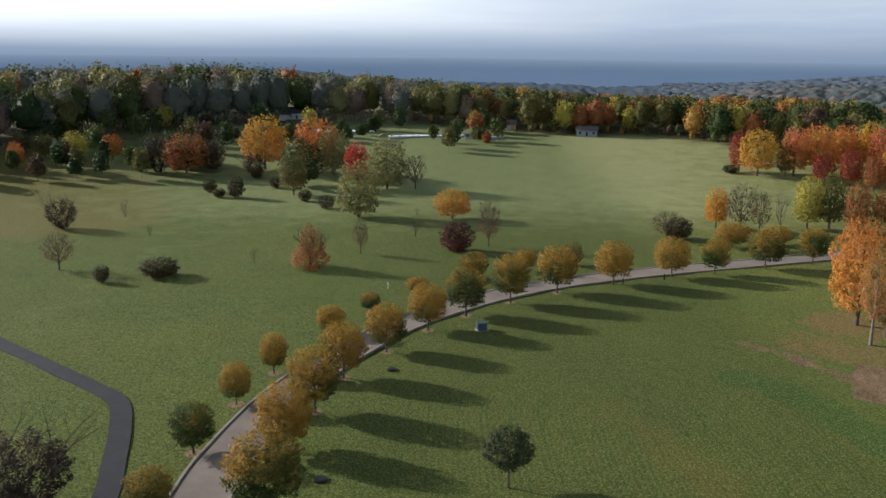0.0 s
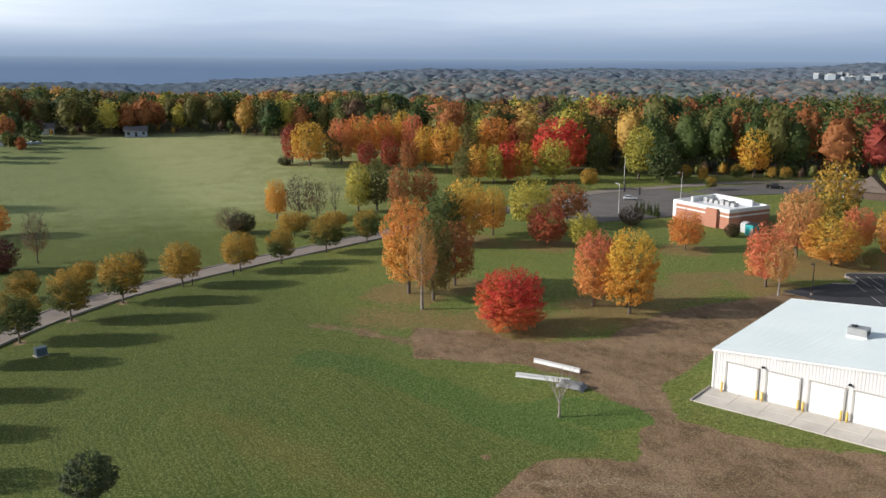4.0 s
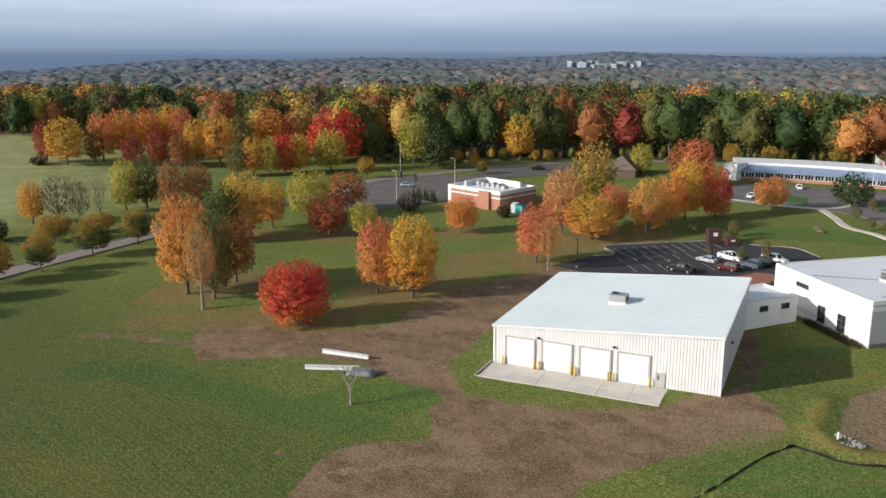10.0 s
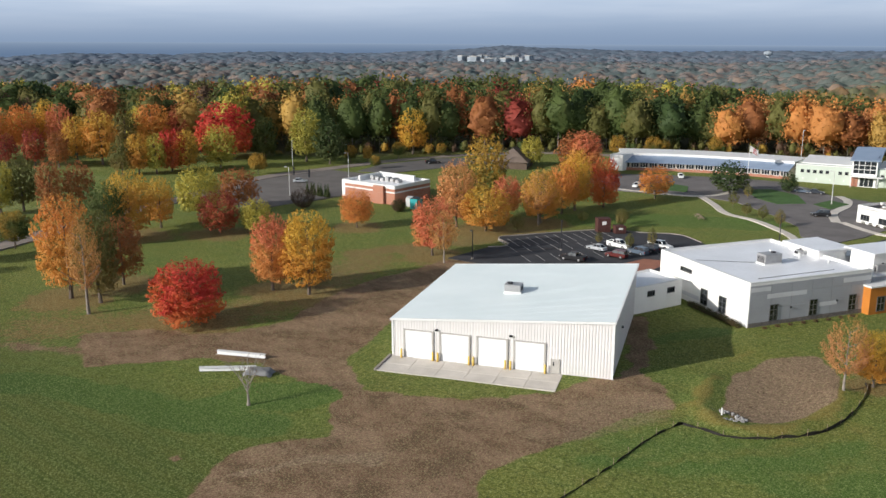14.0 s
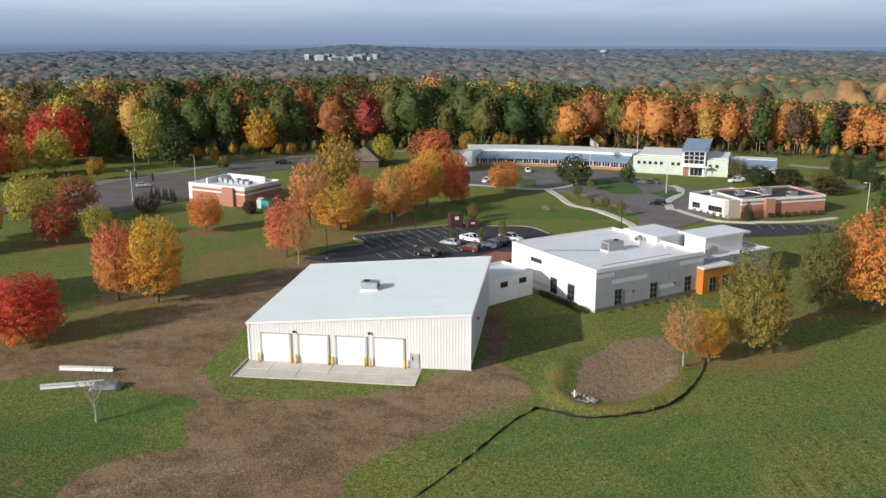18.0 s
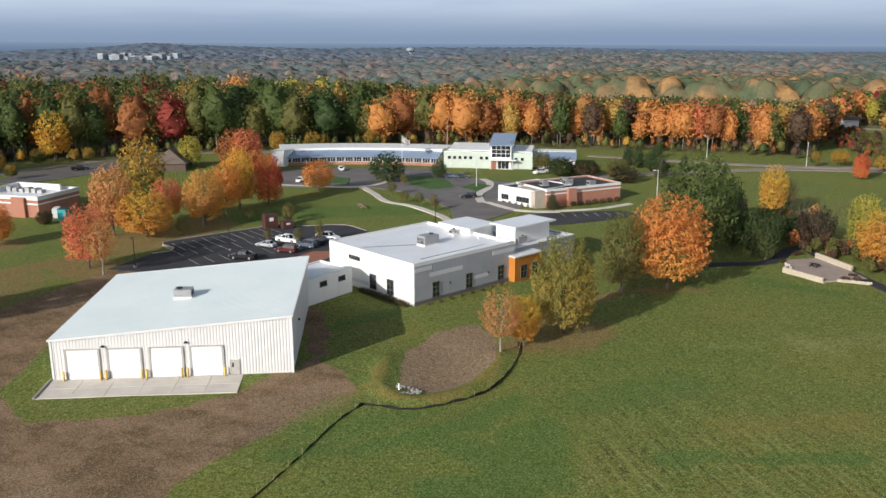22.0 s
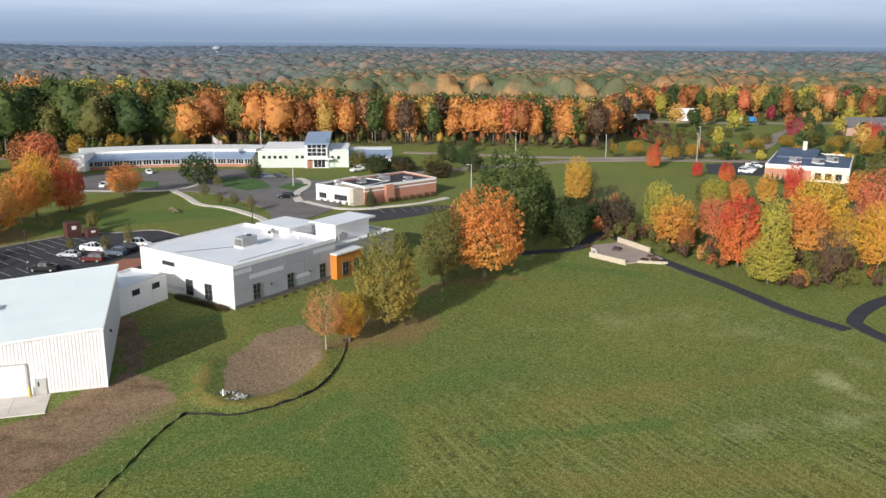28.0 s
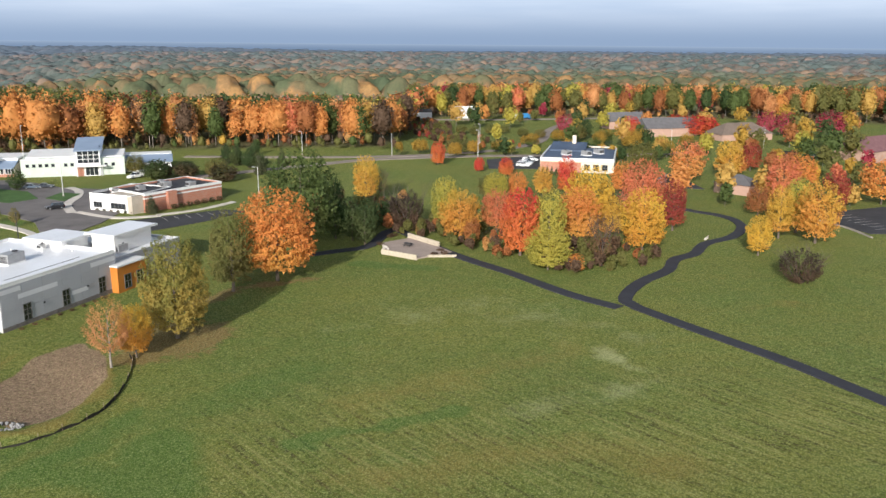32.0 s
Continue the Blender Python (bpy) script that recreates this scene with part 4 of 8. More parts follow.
    litter = np.maximum(litter, strip([(130, 128), (150, 118), (172, 110)], 8, 8) * 0.85)
    for x, y in RINGS:
        mulch = np.maximum(mulch, smooth01(1.5 - np.hypot(X - x, Y - y) / 1.1))
    dry = np.maximum.reduce([
        strip([(-170, 330), (-130, 290), (-112, 245)], 44, 30) * 1.5, strip([(23, 106), (27, 98), (29, 86), (36, 70)], 9, 14) * 0.95, strip([(40, 92), (52, 74), (40, 60)], 8, 16) * 0.5,
        strip([(97, -7), (103, -18), (108, -30), (112, -40)], 10, 17) * 0.75, strip([(79, -9), (82, -21), (81, -32), (78, -40)], 12, 19) * 0.8, strip([(86, 10), (90, 4)], 4, 10) * 0.6,
        strip([(127, -77), (129, -86)], 5, 8) * 0.8, strip(BANK, 2.2, 2.4), strip([(104, 40), (116, 41), (128, 38)], 1.5, 3) * 0.8, strip([(98, 44), (92, 40)], 6, 8) * 0.7, strip([(104, 20), (92, 27), (80, 36)], 3, 5) * 0.6, strip([(150, -75), (140, -95)], 10, 18) * 0.5, strip([(-60, 96), (-45, 92)], 12, 14) * 0.5, strip(offset_line(ROAD, 5.5), 2.5, 5) * 0.55,
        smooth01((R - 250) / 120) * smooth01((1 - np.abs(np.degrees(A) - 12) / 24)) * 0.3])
    pale = np.maximum.reduce([
        strip([(107, -45), (111, -45), (104, -46)], 5.5, 9) * 0.95, strip([(133, -18), (134, -36), (123, -50)], 24, 30) * 0.34, strip([(91, -26), (96, -41), (99, -47)], 10, 18) * 0.6, strip([(125, -5), (140, -15), (132, -38)], 9, 22) * 0.5,
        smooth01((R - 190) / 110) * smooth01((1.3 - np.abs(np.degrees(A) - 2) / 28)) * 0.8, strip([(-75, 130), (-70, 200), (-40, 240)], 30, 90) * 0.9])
    floor_ = np.zeros(X.shape)
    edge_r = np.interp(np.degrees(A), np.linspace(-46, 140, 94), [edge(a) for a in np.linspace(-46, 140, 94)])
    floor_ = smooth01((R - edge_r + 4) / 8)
    verts = np.stack([X, Y, Z], -1).reshape(-1, 3)
    i, j = np.meshgrid(np.arange(nr - 1), np.arange(na), indexing="ij")
    k = (j + 1) % na
    faces = np.stack([i * na + j, (i + 1) * na + j, (i + 1) * na + k, i * na + k], -1).reshape(-1, 4)
    me = mesh_from("ground", verts, faces, [GROUND], None, True)
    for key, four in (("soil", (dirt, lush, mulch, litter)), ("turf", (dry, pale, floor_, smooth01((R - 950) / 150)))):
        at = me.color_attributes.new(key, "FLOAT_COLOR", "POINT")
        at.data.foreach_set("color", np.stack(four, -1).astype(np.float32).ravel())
    ob = new("ground", me)
    return tagged(ob, "mown autumn lawn with bare earth, leaf litter and dry patches", "ground", "", "structure")


EARTH = [(56.4, 111.4), (69.3, 100.7), (73.4, 92.4), (72.0, 81.7), (71.7, 76.1), (63.4, 68.1), (59.0, 71.2), (53.6, 73.2), (47.5, 71.3), (42, 67), (40, 55), (52, 40), (62.4, 45.5), (68.3, 49.0), (78.7, 45.6), (90.8, 42.9), (95.1, 45.0),
         (91.4, 53.2), (86.8, 51.2), (75.5, 74.1), (82.0, 83.9), (99.3, 90.7), (118, 98), (133, 100), (132.2, 108.6), (119.2, 110.8), (106.5, 110.3), (91.8, 106.0), (84.2, 99.4), (77.6, 106.5), (72.0, 118.5), (63.8, 124.9)]
BANK = [(108, 40), (98.5, 37.6), (95.2, 33.8), (95, 30.5), (99.6, 26.4), (107.5, 24.6), (114, 24.9)]
HOLLOW = [(111.3, 38.5), (120.9, 36.4), (127.2, 31.5), (119.7, 26.3), (111.5, 24.6), (103.0, 26.2), (98.8, 29), (97.6, 32.0), (99.6, 34.6)]
gm = Mat("grass_ground", 0.95, 0, 0.12)
soil = gm.node("ShaderNodeVertexColor")
soil.layer_name = "soil"
turf = gm.node("ShaderNodeVertexColor")
turf.layer_name = "turf"
s1, s2 = gm.node("ShaderNodeSeparateColor"), gm.node("ShaderNodeSeparateColor")
gm.l.new(soil.outputs["Color"], s1.inputs[0])
gm.l.new(turf.outputs["Color"], s2.inputs[0])
fine, mid, wide = gm.noise(4.2, 5, rough=0.85), gm.noise(0.30, 5), gm.noise(0.040, 4)
clump = gm.noise(1.9, 4, rough=0.65)
streak = gm.noise(0.5, 5, stretch=(1.0, 0.12, 1.0))
base = gm.mix(gm.span(wide, 0.35, 0.65), (0.148, 0.225, 0.044), (0.235, 0.262, 0.054))
base = gm.mix(gm.span(mid, 0.42, 0.70, 0, 0.6), base, (0.255, 0.255, 0.070))
base = gm.mix(gm.span(streak, 0.45, 0.75, 0, 0.45), base, (0.150, 0.260, 0.070))
base = gm.mix(gm.span(clump, 0.52, 0.66, 0, 0.62), base, (0.400, 0.450, 0.175))
base = gm.mix(gm.span(clump, 0.48, 0.34, 0, 0.75), base, (0.055, 0.092, 0.020))


def ragged(mask, amount=0.7):
    """A mask whose edge is broken up by fine noise."""
    m = gm.math("ADD", mask, gm.math("MULTIPLY", gm.math("SUBTRACT", gm.noise(0.9, 6, rough=0.7), 0.5), amount))
    return gm.span(m, 0.32, 0.62)


def drift(mask, amount=1.0):
    """A mask that fades in and out over metres, broken by finer patches."""
    m = gm.math("ADD", mask, gm.math("MULTIPLY", gm.math("SUBTRACT", gm.noise(0.13, 4), 0.5), 0.9))
    m = gm.math("ADD", m, gm.math("MULTIPLY", gm.math("SUBTRACT", gm.noise(0.9, 6, rough=0.75), 0.5), 0.7))
    return gm.math("MULTIPLY", gm.span(m, 0.22, 0.80), amount)


# mowing lines: arcs round the end of the lawn that run on straight beside it
at = gm.node("ShaderNodeSeparateXYZ")
gm.l.new(gm.pos(), at.inputs[0])
ring = gm.node("ShaderNodeCombineXYZ")
gm.l.new(gm.math("SUBTRACT", at.outputs[0], 23.0), ring.inputs[0])
gm.l.new(gm.math("MAXIMUM", gm.math("SUBTRACT", at.outputs[1], 104.0), 0.0), ring.inputs[1])
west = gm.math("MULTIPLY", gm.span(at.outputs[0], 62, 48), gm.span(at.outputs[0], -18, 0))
# the west lawn as a whole is first mixed darker
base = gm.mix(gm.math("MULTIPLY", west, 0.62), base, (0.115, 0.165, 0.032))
for scale_, bend, light, much in ((0.42, 1.4, (0.340, 0.380, 0.130), 0.46), (0.090, 1.6, (0.270, 0.250, 0.064), 0.46)):
    wave = gm.node("ShaderNodeTexWave", Scale=scale_, Distortion=bend, Detail=2.0)
    wave.inputs["Detail Scale"].default_value = 0.5
    wave.wave_type, wave.rings_direction = "RINGS", "Z"
    gm.l.new(ring.outputs[0], wave.inputs["Vector"])
    base = gm.mix(gm.math("MULTIPLY", gm.math("MULTIPLY", wave.outputs["Fac"], west), gm.span(wide, 0.3, 0.7, 0.4 * much, much)), base, light)
# seed rows and tyre lines on the east lawn
turned = gm.node("ShaderNodeMapping")
turned.inputs["Rotation"].default_value = (0, 0, radians(-121))
gm.l.new(gm.pos(), turned.inputs["Vector"])
rows_ = gm.noise(1.7, 3, turned.outputs[0], 0.5, (1.0, 0.05, 1.0))
lawn = gm.math("MULTIPLY", gm.span(at.outputs[0], 60, 80), gm.span(at.outputs[1], 20, 4))
lawn = gm.math("MULTIPLY", lawn, gm.span(at.outputs[0], 112, 86, 0.06, 1.0))
base = gm.mix(gm.math("MULTIPLY", gm.span(rows_, 0.52, 0.64), gm.math("MULTIPLY", lawn, 0.50)), base, (0.450, 0.430, 0.200))
base = gm.mix(gm.math("MULTIPLY", gm.math("MULTIPLY", gm.span(rows_, 0.46, 0.36), gm.span(clump, 0.56, 0.44, 0.25, 1.0)), gm.math("MULTIPLY", lawn, 0.95)), base, (0.085, 0.070, 0.030))
base = gm.mix(gm.math("MULTIPLY", ragged(s1.outputs[1], 0.6), 0.66), base, (0.085, 0.205, 0.042))
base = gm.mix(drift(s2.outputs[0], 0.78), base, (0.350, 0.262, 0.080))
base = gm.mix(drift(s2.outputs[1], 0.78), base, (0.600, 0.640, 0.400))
base = gm.mix(1.0, base, (0.680, 0.645, 0.510), "MULTIPLY")
# turf from about x 72 westward is multiplied darker, the west lawn twice
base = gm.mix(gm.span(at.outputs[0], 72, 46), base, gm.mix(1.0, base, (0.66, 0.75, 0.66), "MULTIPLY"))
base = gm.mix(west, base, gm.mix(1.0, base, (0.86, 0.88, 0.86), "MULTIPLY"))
leafc = gm.mix(gm.span(gm.noise(3.2, 4, rough=0.8), 0.4, 0.6), (0.150, 0.080, 0.045), (0.350, 0.185, 0.085))
base = gm.mix(gm.math("MULTIPLY", ragged(soil.outputs["Alpha"], 1.5), 0.66), base, leafc)
earth = gm.mix(gm.span(gm.noise(0.45, 6, rough=0.7, stretch=(1.0, 0.5, 1.0)), 0.30, 0.70), (0.200, 0.118, 0.078), (0.370, 0.250, 0.180))
earth = gm.mix(gm.span(gm.noise(0.22, 6, rough=0.7), 0.48, 0.62, 0, 0.65), earth, (0.120, 0.070, 0.046))
earth = gm.mix(gm.span(gm.noise(0.16, 6, rough=0.7, stretch=(1.0, 0.4, 1.0)), 0.50, 0.40, 0, 0.5), earth, (0.44, 0.315, 0.225))
earth = gm.mix(gm.span(gm.noise(1.4, 8, rough=0.85), 0.53, 0.66, 0, 0.45), earth, (0.42, 0.295, 0.210))
earth = gm.mix(gm.span(gm.noise(1.1, 8, rough=0.85), 0.47, 0.36, 0, 0.45), earth, (0.085, 0.050, 0.034))
earth = gm.mix(1.0, earth, (0.80, 0.70, 0.66), "MULTIPLY")
base = gm.mix(ragged(s1.outputs[0], 0.95), base, earth)
chips = gm.mix(gm.span(gm.noise(2.2, 5, rough=0.85), 0.38, 0.62), (0.140, 0.080, 0.052), (0.390, 0.258, 0.180))
base = gm.mix(ragged(s1.outputs[2], 0.4), base, chips)
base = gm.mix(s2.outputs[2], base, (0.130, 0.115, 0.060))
# past 950 m the ground copies the haze-paled tone of the far woods
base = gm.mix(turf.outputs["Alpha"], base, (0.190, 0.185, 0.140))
base = gm.mix(gm.span(fine, 0.50, 0.58, 0.0, 0.62), base, (0.050, 0.066, 0.024))
base = gm.mix(gm.span(fine, 0.48, 0.40, 0.0, 0.42), base, (0.460, 0.480, 0.220))
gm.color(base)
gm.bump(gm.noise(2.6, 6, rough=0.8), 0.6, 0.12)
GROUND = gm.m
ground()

ASPHALT = plain("asphalt", (0.055, 0.055, 0.06), 0.9, 0, 0.25, 0.35, 14.0, 0.4, 0.2)
NEWTAR = plain("fresh_asphalt", (0.040, 0.041, 0.050), 0.85, 0, 0.4, 0.3, 14.0, 0.4, 0.25)
ROADGREY = plain("worn_concrete_road", (0.27, 0.225, 0.195), 0.9, 0, 0.2, 0.35, 6.0, 0.3)
CONCRETE = plain("concrete", (0.60, 0.55, 0.49), 0.85, 0, 0.35, 0.22, 8.0, 0.25)
KERB = plain("kerb_concrete", (0.34, 0.30, 0.265), 0.85, 0, 0.6, 0.25, 8.0, 0.2)
PAINT = plain("road_paint", (0.42, 0.41, 0.38), 0.7, 0, 1.2, 0.35, 12.0, 0.1)


def resample(line, step):
    """A smooth line (Catmull-Rom) with points every step metres or so."""
    out = []
    for k in range(len(line) - 1):
        p0, p1, p2, p3 = (Vector(line[min(max(k + j, 0), len(line) - 1)]) for j in (-1, 0, 1, 2))
        n = max(1, int((p2 - p1).length / step))
        for i in range(n):
            t = i / n
            out.append(tuple(0.5 * (2 * p1 + (p2 - p0) * t + (2 * p0 - 5 * p1 + 4 * p2 - p3) * t * t + (3 * p1 - p0 - 3 * p2 + p3) * t ** 3)))
    out.append(tuple(line[-1]))
    return out


def ribbon(name, line, left, right, z0, z1, material, label, kind="structure", category="road", step=2.0, parent=None):
    """A slab that follows a line, from left to right of it, with its top at z1 over the land."""
    pts = resample(line, step)
    a, b = offset_line(pts, left), offset_line(pts, right)
    bm = bmesh.new()
    rows = []
    for (ax, ay), (bx, by) in zip(a, b):
        za, zb = float(ground_z(ax, ay)), float(ground_z(bx, by))
        rows.append([bm.verts.new(v) for v in ((ax, ay, za + z0), (ax, ay, za + z1), (bx, by, zb + z1), (bx, by, zb + z0))])
    for p, q in zip(rows[:-1], rows[1:]):
        for k in range(3):
            bm.faces.new((p[k], q[k], q[k + 1], p[k + 1]))
    bm.faces.new(rows[0])
    bm.faces.new(rows[-1][::-1])
    bmesh.ops.recalc_face_normals(bm, faces=bm.faces[:])
    ob = part(name, bm, material, parent)
    return tagged(ob, label, category, "", kind) if parent is None else ob


ribbon("road", ROAD, -3.2, 3.2, -0.3, 0.16, ROADGREY, "curving light grey concrete park road", category="road")
for side in (-1, 1):
    ribbon("kerb", ROAD, side * 3.2 - 0.16, side * 3.2 + 0.16, -0.3, 0.30, KERB, "low concrete kerb along the park road", category="kerb")
PATH_WEST = [(-90, 147), (-71.1, 131.3), (-62.3, 124.1), (-50.6, 114.4), (-43.6, 108), (-40, 99.4), (-37.2, 89.7), (-35.2, 82), (-33, 66)]
ribbon("footpath", PATH_WEST, -1.35, 1.35, -0.3, 0.15, NEWTAR, "narrow dark asphalt footpath with a bend", category="path")
PATH_EAST = [(171, 12), (174, 0), (177.5, -9.6), (181, -16.4), (194, -21.5), (197, -24), (188.6, -27), (171.5, -33.1), (155.9, -41), (139.4, -48.5), (130.5, -54.5)]
ribbon("footpath", PATH_EAST, -1.3, 1.3, -0.3, 0.15, NEWTAR, "dark asphalt footpath between lawn and thicket", category="path")
PATH_LOOP = [(226, -98), (208.6, -104.6), (203.3, -108.4), (196.5, -110.2), (187.3, -107.8), (178.0, -100.4), (172.1, -90.8), (163.9, -84.2), (160.1, -78.1), (152.2, -73.0), (145.9, -65.5), (139.3, -59.8), (133.8, -56.9), (130, -57.5), (116.3, -63), (102.3, -69), (88, -73.5), (60, -82)]
ribbon("footpath", PATH_LOOP, -1.25, 1.25, -0.3, 0.19, NEWTAR, "winding dark asphalt footpath through the lawn", category="path")


# ---------------------------------------------------------------- storage hall with four roll-up doors
SHEET = Mat("white_ribbed_sheet", 0.45, 0, 0.4)
SHEET.color(SHEET.mix(SHEET.span(SHEET.noise(0.25, 4), 0.3, 0.7), (0.60, 0.58, 0.57), (0.66, 0.64, 0.63)))
SHEET = SHEET.m
ROOFSHEET = Mat("white_roof_sheet", 0.38, 0.0, 0.4)
ROOFSHEET.color(ROOFSHEET.mix(ROOFSHEET.span(ROOFSHEET.noise(0.12, 5), 0.3, 0.7), (0.66, 0.73, 0.73), (0.73, 0.79, 0.79)))
ROOFSHEET = ROOFSHEET.m
DOORWHITE = plain("white_door_panel", (0.76, 0.765, 0.77), 0.5, 0, 0.5, 0.08, 6.0, 0.05)
TRIMGREY = plain("grey_trim", (0.42, 0.40, 0.37), 0.5, 0, 0.6, 0.15, 8.0, 0.1)
TRIMWHITE = plain("white_trim", (0.70, 0.70, 0.69), 0.5, 0, 0.6, 0.1, 8.0, 0.05)
YELLOW = plain("yellow_bollard_paint", (0.72, 0.50, 0.12), 0.55, 0, 2.0, 0.2, 12.0, 0.1)
DARK = plain("dark_metal", (0.035, 0.035, 0.04), 0.5, 0.3, 1.0, 0.3, 10.0, 0.1)
GALV = plain("galvanised_metal", (0.42, 0.42, 0.42), 0.45, 0.5, 1.5, 0.25, 10.0, 0.15)
GLASS = Mat("dark_window_glass", 0.08, 0.0, 0.8)
GLASS.color(GLASS.mix(GLASS.noise(0.4, 2), (0.012, 0.015, 0.018), (0.03, 0.036, 0.042)))
GLASS = GLASS.m

HALL_AT, HALL_TURN = (99.2, 50.3), math.degrees(math.atan2(29.6, -11.6))  # front right corner; x runs left along the front


def ribbed(name, length, rib, depth, material, parent, place, top, label="", n_top=None):
    """A ribbed sheet in its x-z plane, from z 0 to top(x); place: its pose in the parent."""
    bm = bmesh.new()
    k, x, cols = 0, 0.0, []
    prof = ((0.0, 0.0), (0.30, 0.0), (0.42, 1.0), (0.88, 1.0), (1.0, 0.0))
    while x < length - 1e-6:
        for u, d in prof[:-1]:
            xx = min(x + u * rib, length)
            cols.append((xx, d * depth))
        x += rib
    cols.append((length, 0.0))
    rows = [[bm.verts.new((xx, -d, 0.0)), bm.verts.new((xx, -d, top(xx)))] for xx, d in cols]
    for p, q in zip(rows[:-1], rows[1:]):
        if q[0].co.x - p[0].co.x > 1e-5:
            bm.faces.new((p[0], q[0], q[1], p[1]))
    ob = part(name, bm, material, parent, label)
    ob.matrix_local = place
    return ob


def storage_hall():
    W, D, HL, HR = 31.8, 32.0, 5.85, 8.35
    # local axes: x from the front right corner to the front left one, y to the front (out), z up
    ob = thing("storage_hall", HALL_AT[0], HALL_AT[1], 0.0, HALL_TURN, "white ribbed metal storage hall with four white roll-up doors", "building")
    h = lambda x: HR + (HL - HR) * x / W
    prism("core", [(0.12, -0.12), (W - 0.12, -0.12), (W - 0.12, -D + 0.12), (0.12, -D + 0.12)], -0.2, lambda x, y: h(x) - 0.18, TRIMWHITE, ob)
    ribbed("front_wall", W, 0.42, 0.03, SHEET, ob, pose(W, 0, 0, 0, 0, 180), lambda x: h(W - x) - 0.05)
    ribbed("back_wall", W, 0.42, 0.03, SHEET, ob, pose(0, -D, 0, 0, 0, 0), lambda x: h(x) - 0.05)
    ribbed("side_wall", D, 0.42, 0.03, SHEET, ob, pose(0, 0, 0, 0, 0, -90), lambda x: HR - 0.05)
    ribbed("side_wall", D, 0.42, 0.03, SHEET, ob, pose(W, -D, 0, 0, 0, 90), lambda x: HL - 0.05)
    bm = bmesh.new()                     # roof sheets: ribs run down the slope
    rib, y = 0.61, 0.25
    cols = []
    while y > -D - 0.25:
        for u, d in ((0, 0), (0.55, 0), (0.66, 0.024), (0.86, 0.024)):
            cols.append((y - u * rib, d))
        y -= rib
    rows = [[bm.verts.new((-0.25, yy, h(-0.25) + d)), bm.verts.new((W + 0.3, yy, h(W + 0.3) + d))] for yy, d in cols]
    for p, q in zip(rows[:-1], rows[1:]):
        bm.faces.new((p[0], p[1], q[1], q[0]))
    part("roof", bm, ROOFSHEET, ob, "white standing-seam metal roof")
    for nm, (x0, x1), (y0, y1) in (("front_fascia", (-0.3, W + 0.3), (0.10, 0.30)), ("rear_fascia", (-0.3, W + 0.3), (-D - 0.3, -D - 0.12))):
        bm = bmesh.new()
        v = box_bm(bm, x0, x1, y0, y1, 0, 1)
        for q in v:
            q.co.z = h(q.co.x) - 0.30 if q.co.z < 0.5 else h(q.co.x) + 0.03
        part(nm, bm, TRIMWHITE, ob, "white edge trim")
    box("side_fascia", -0.32, -0.12, -D - 0.3, 0.3, h(0) - 0.30, h(0) + 0.04, TRIMWHITE, ob)
    box("gutter", W + 0.12, W + 0.34, -D - 0.3, 0.3, HL - 0.28, HL - 0.05, TRIMWHITE, ob)
    for x in (0.0, W):
        box("corner_trim", x - 0.14, x + 0.14, -0.02, 0.125, 0, h(x) - 0.1, TRIMWHITE, ob)
    # roll-up doors with reveals, rails and number of panels
    for dx in DOORS:
        d = box("roll_up_door", dx - 2.05, dx + 2.05, 0.10, 0.13, 0.12, 4.25, DOORWHITE, ob, "white sectional roll-up door")
        for k in range(7):
            box("door_panel", dx - 2.0, dx + 2.0, 0.13, 0.165, 0.15 + k * 0.585, 0.15 + k * 0.585 + 0.565, DOORWHITE, d)
        for s in (-1, 1):
            box("door_jamb", dx + s * 2.17 - 0.12, dx + s * 2.17 + 0.12, 0.09, 0.22, 0.0, 4.36, TRIMGREY, ob, "grey door jamb")
        box("door_head", dx - 2.3, dx + 2.3, 0.09, 0.22, 4.26, 4.42, TRIMGREY, ob, "grey door head")
    pd = box("side_door", 7.3, 8.3, 0.10, 0.15, 0.1, 2.2, TRIMGREY, ob, "grey steel personnel door", 0.01)
    box("door_window", 7.95, 8.15, 0.15, 0.16, 1.2, 1.85, GLASS, pd)
    tube("door_handle", (7.42, 0.13, 1.05), (7.42, 0.25, 1.05), 0.03, 0.03, DARK, pd)
    for s in (7.22, 8.38):
        box("door_frame", s - 0.07, s + 0.07, 0.09, 0.18, 0.1, 2.27, TRIMGREY, ob)
    for x, z in ((DOORS[0] + 2.68, 4.95), (DOORS[2] + 2.72, 4.72)):
        l = box("wall_lamp", x - 0.22, x + 0.22, 0.10, 0.40, z - 0.12, z + 0.14, DARK, ob, "dark flood lamp", 0.04)
        box("lens", x - 0.16, x + 0.16, 0.2, 0.38, z - 0.14, z - 0.121, TRIMWHITE, l)
    l = box("wall_lamp", -0.40, -0.10, -9.3, -8.9, 4.6, 4.9, DARK, ob, "dark flood lamp", 0.04)
    return ob


DOORS = (11.45, 16.8, 22.3, 27.8)
hall = storage_hall()
HALL_M = pose(HALL_AT[0], HALL_AT[1], 0, 0, 0, HALL_TURN)


def at_hall(x, y, z=0.0):
    return HALL_M @ Vector((x, y, z))


def placed(ob, m):
    ob.matrix_basis = m
    return ob


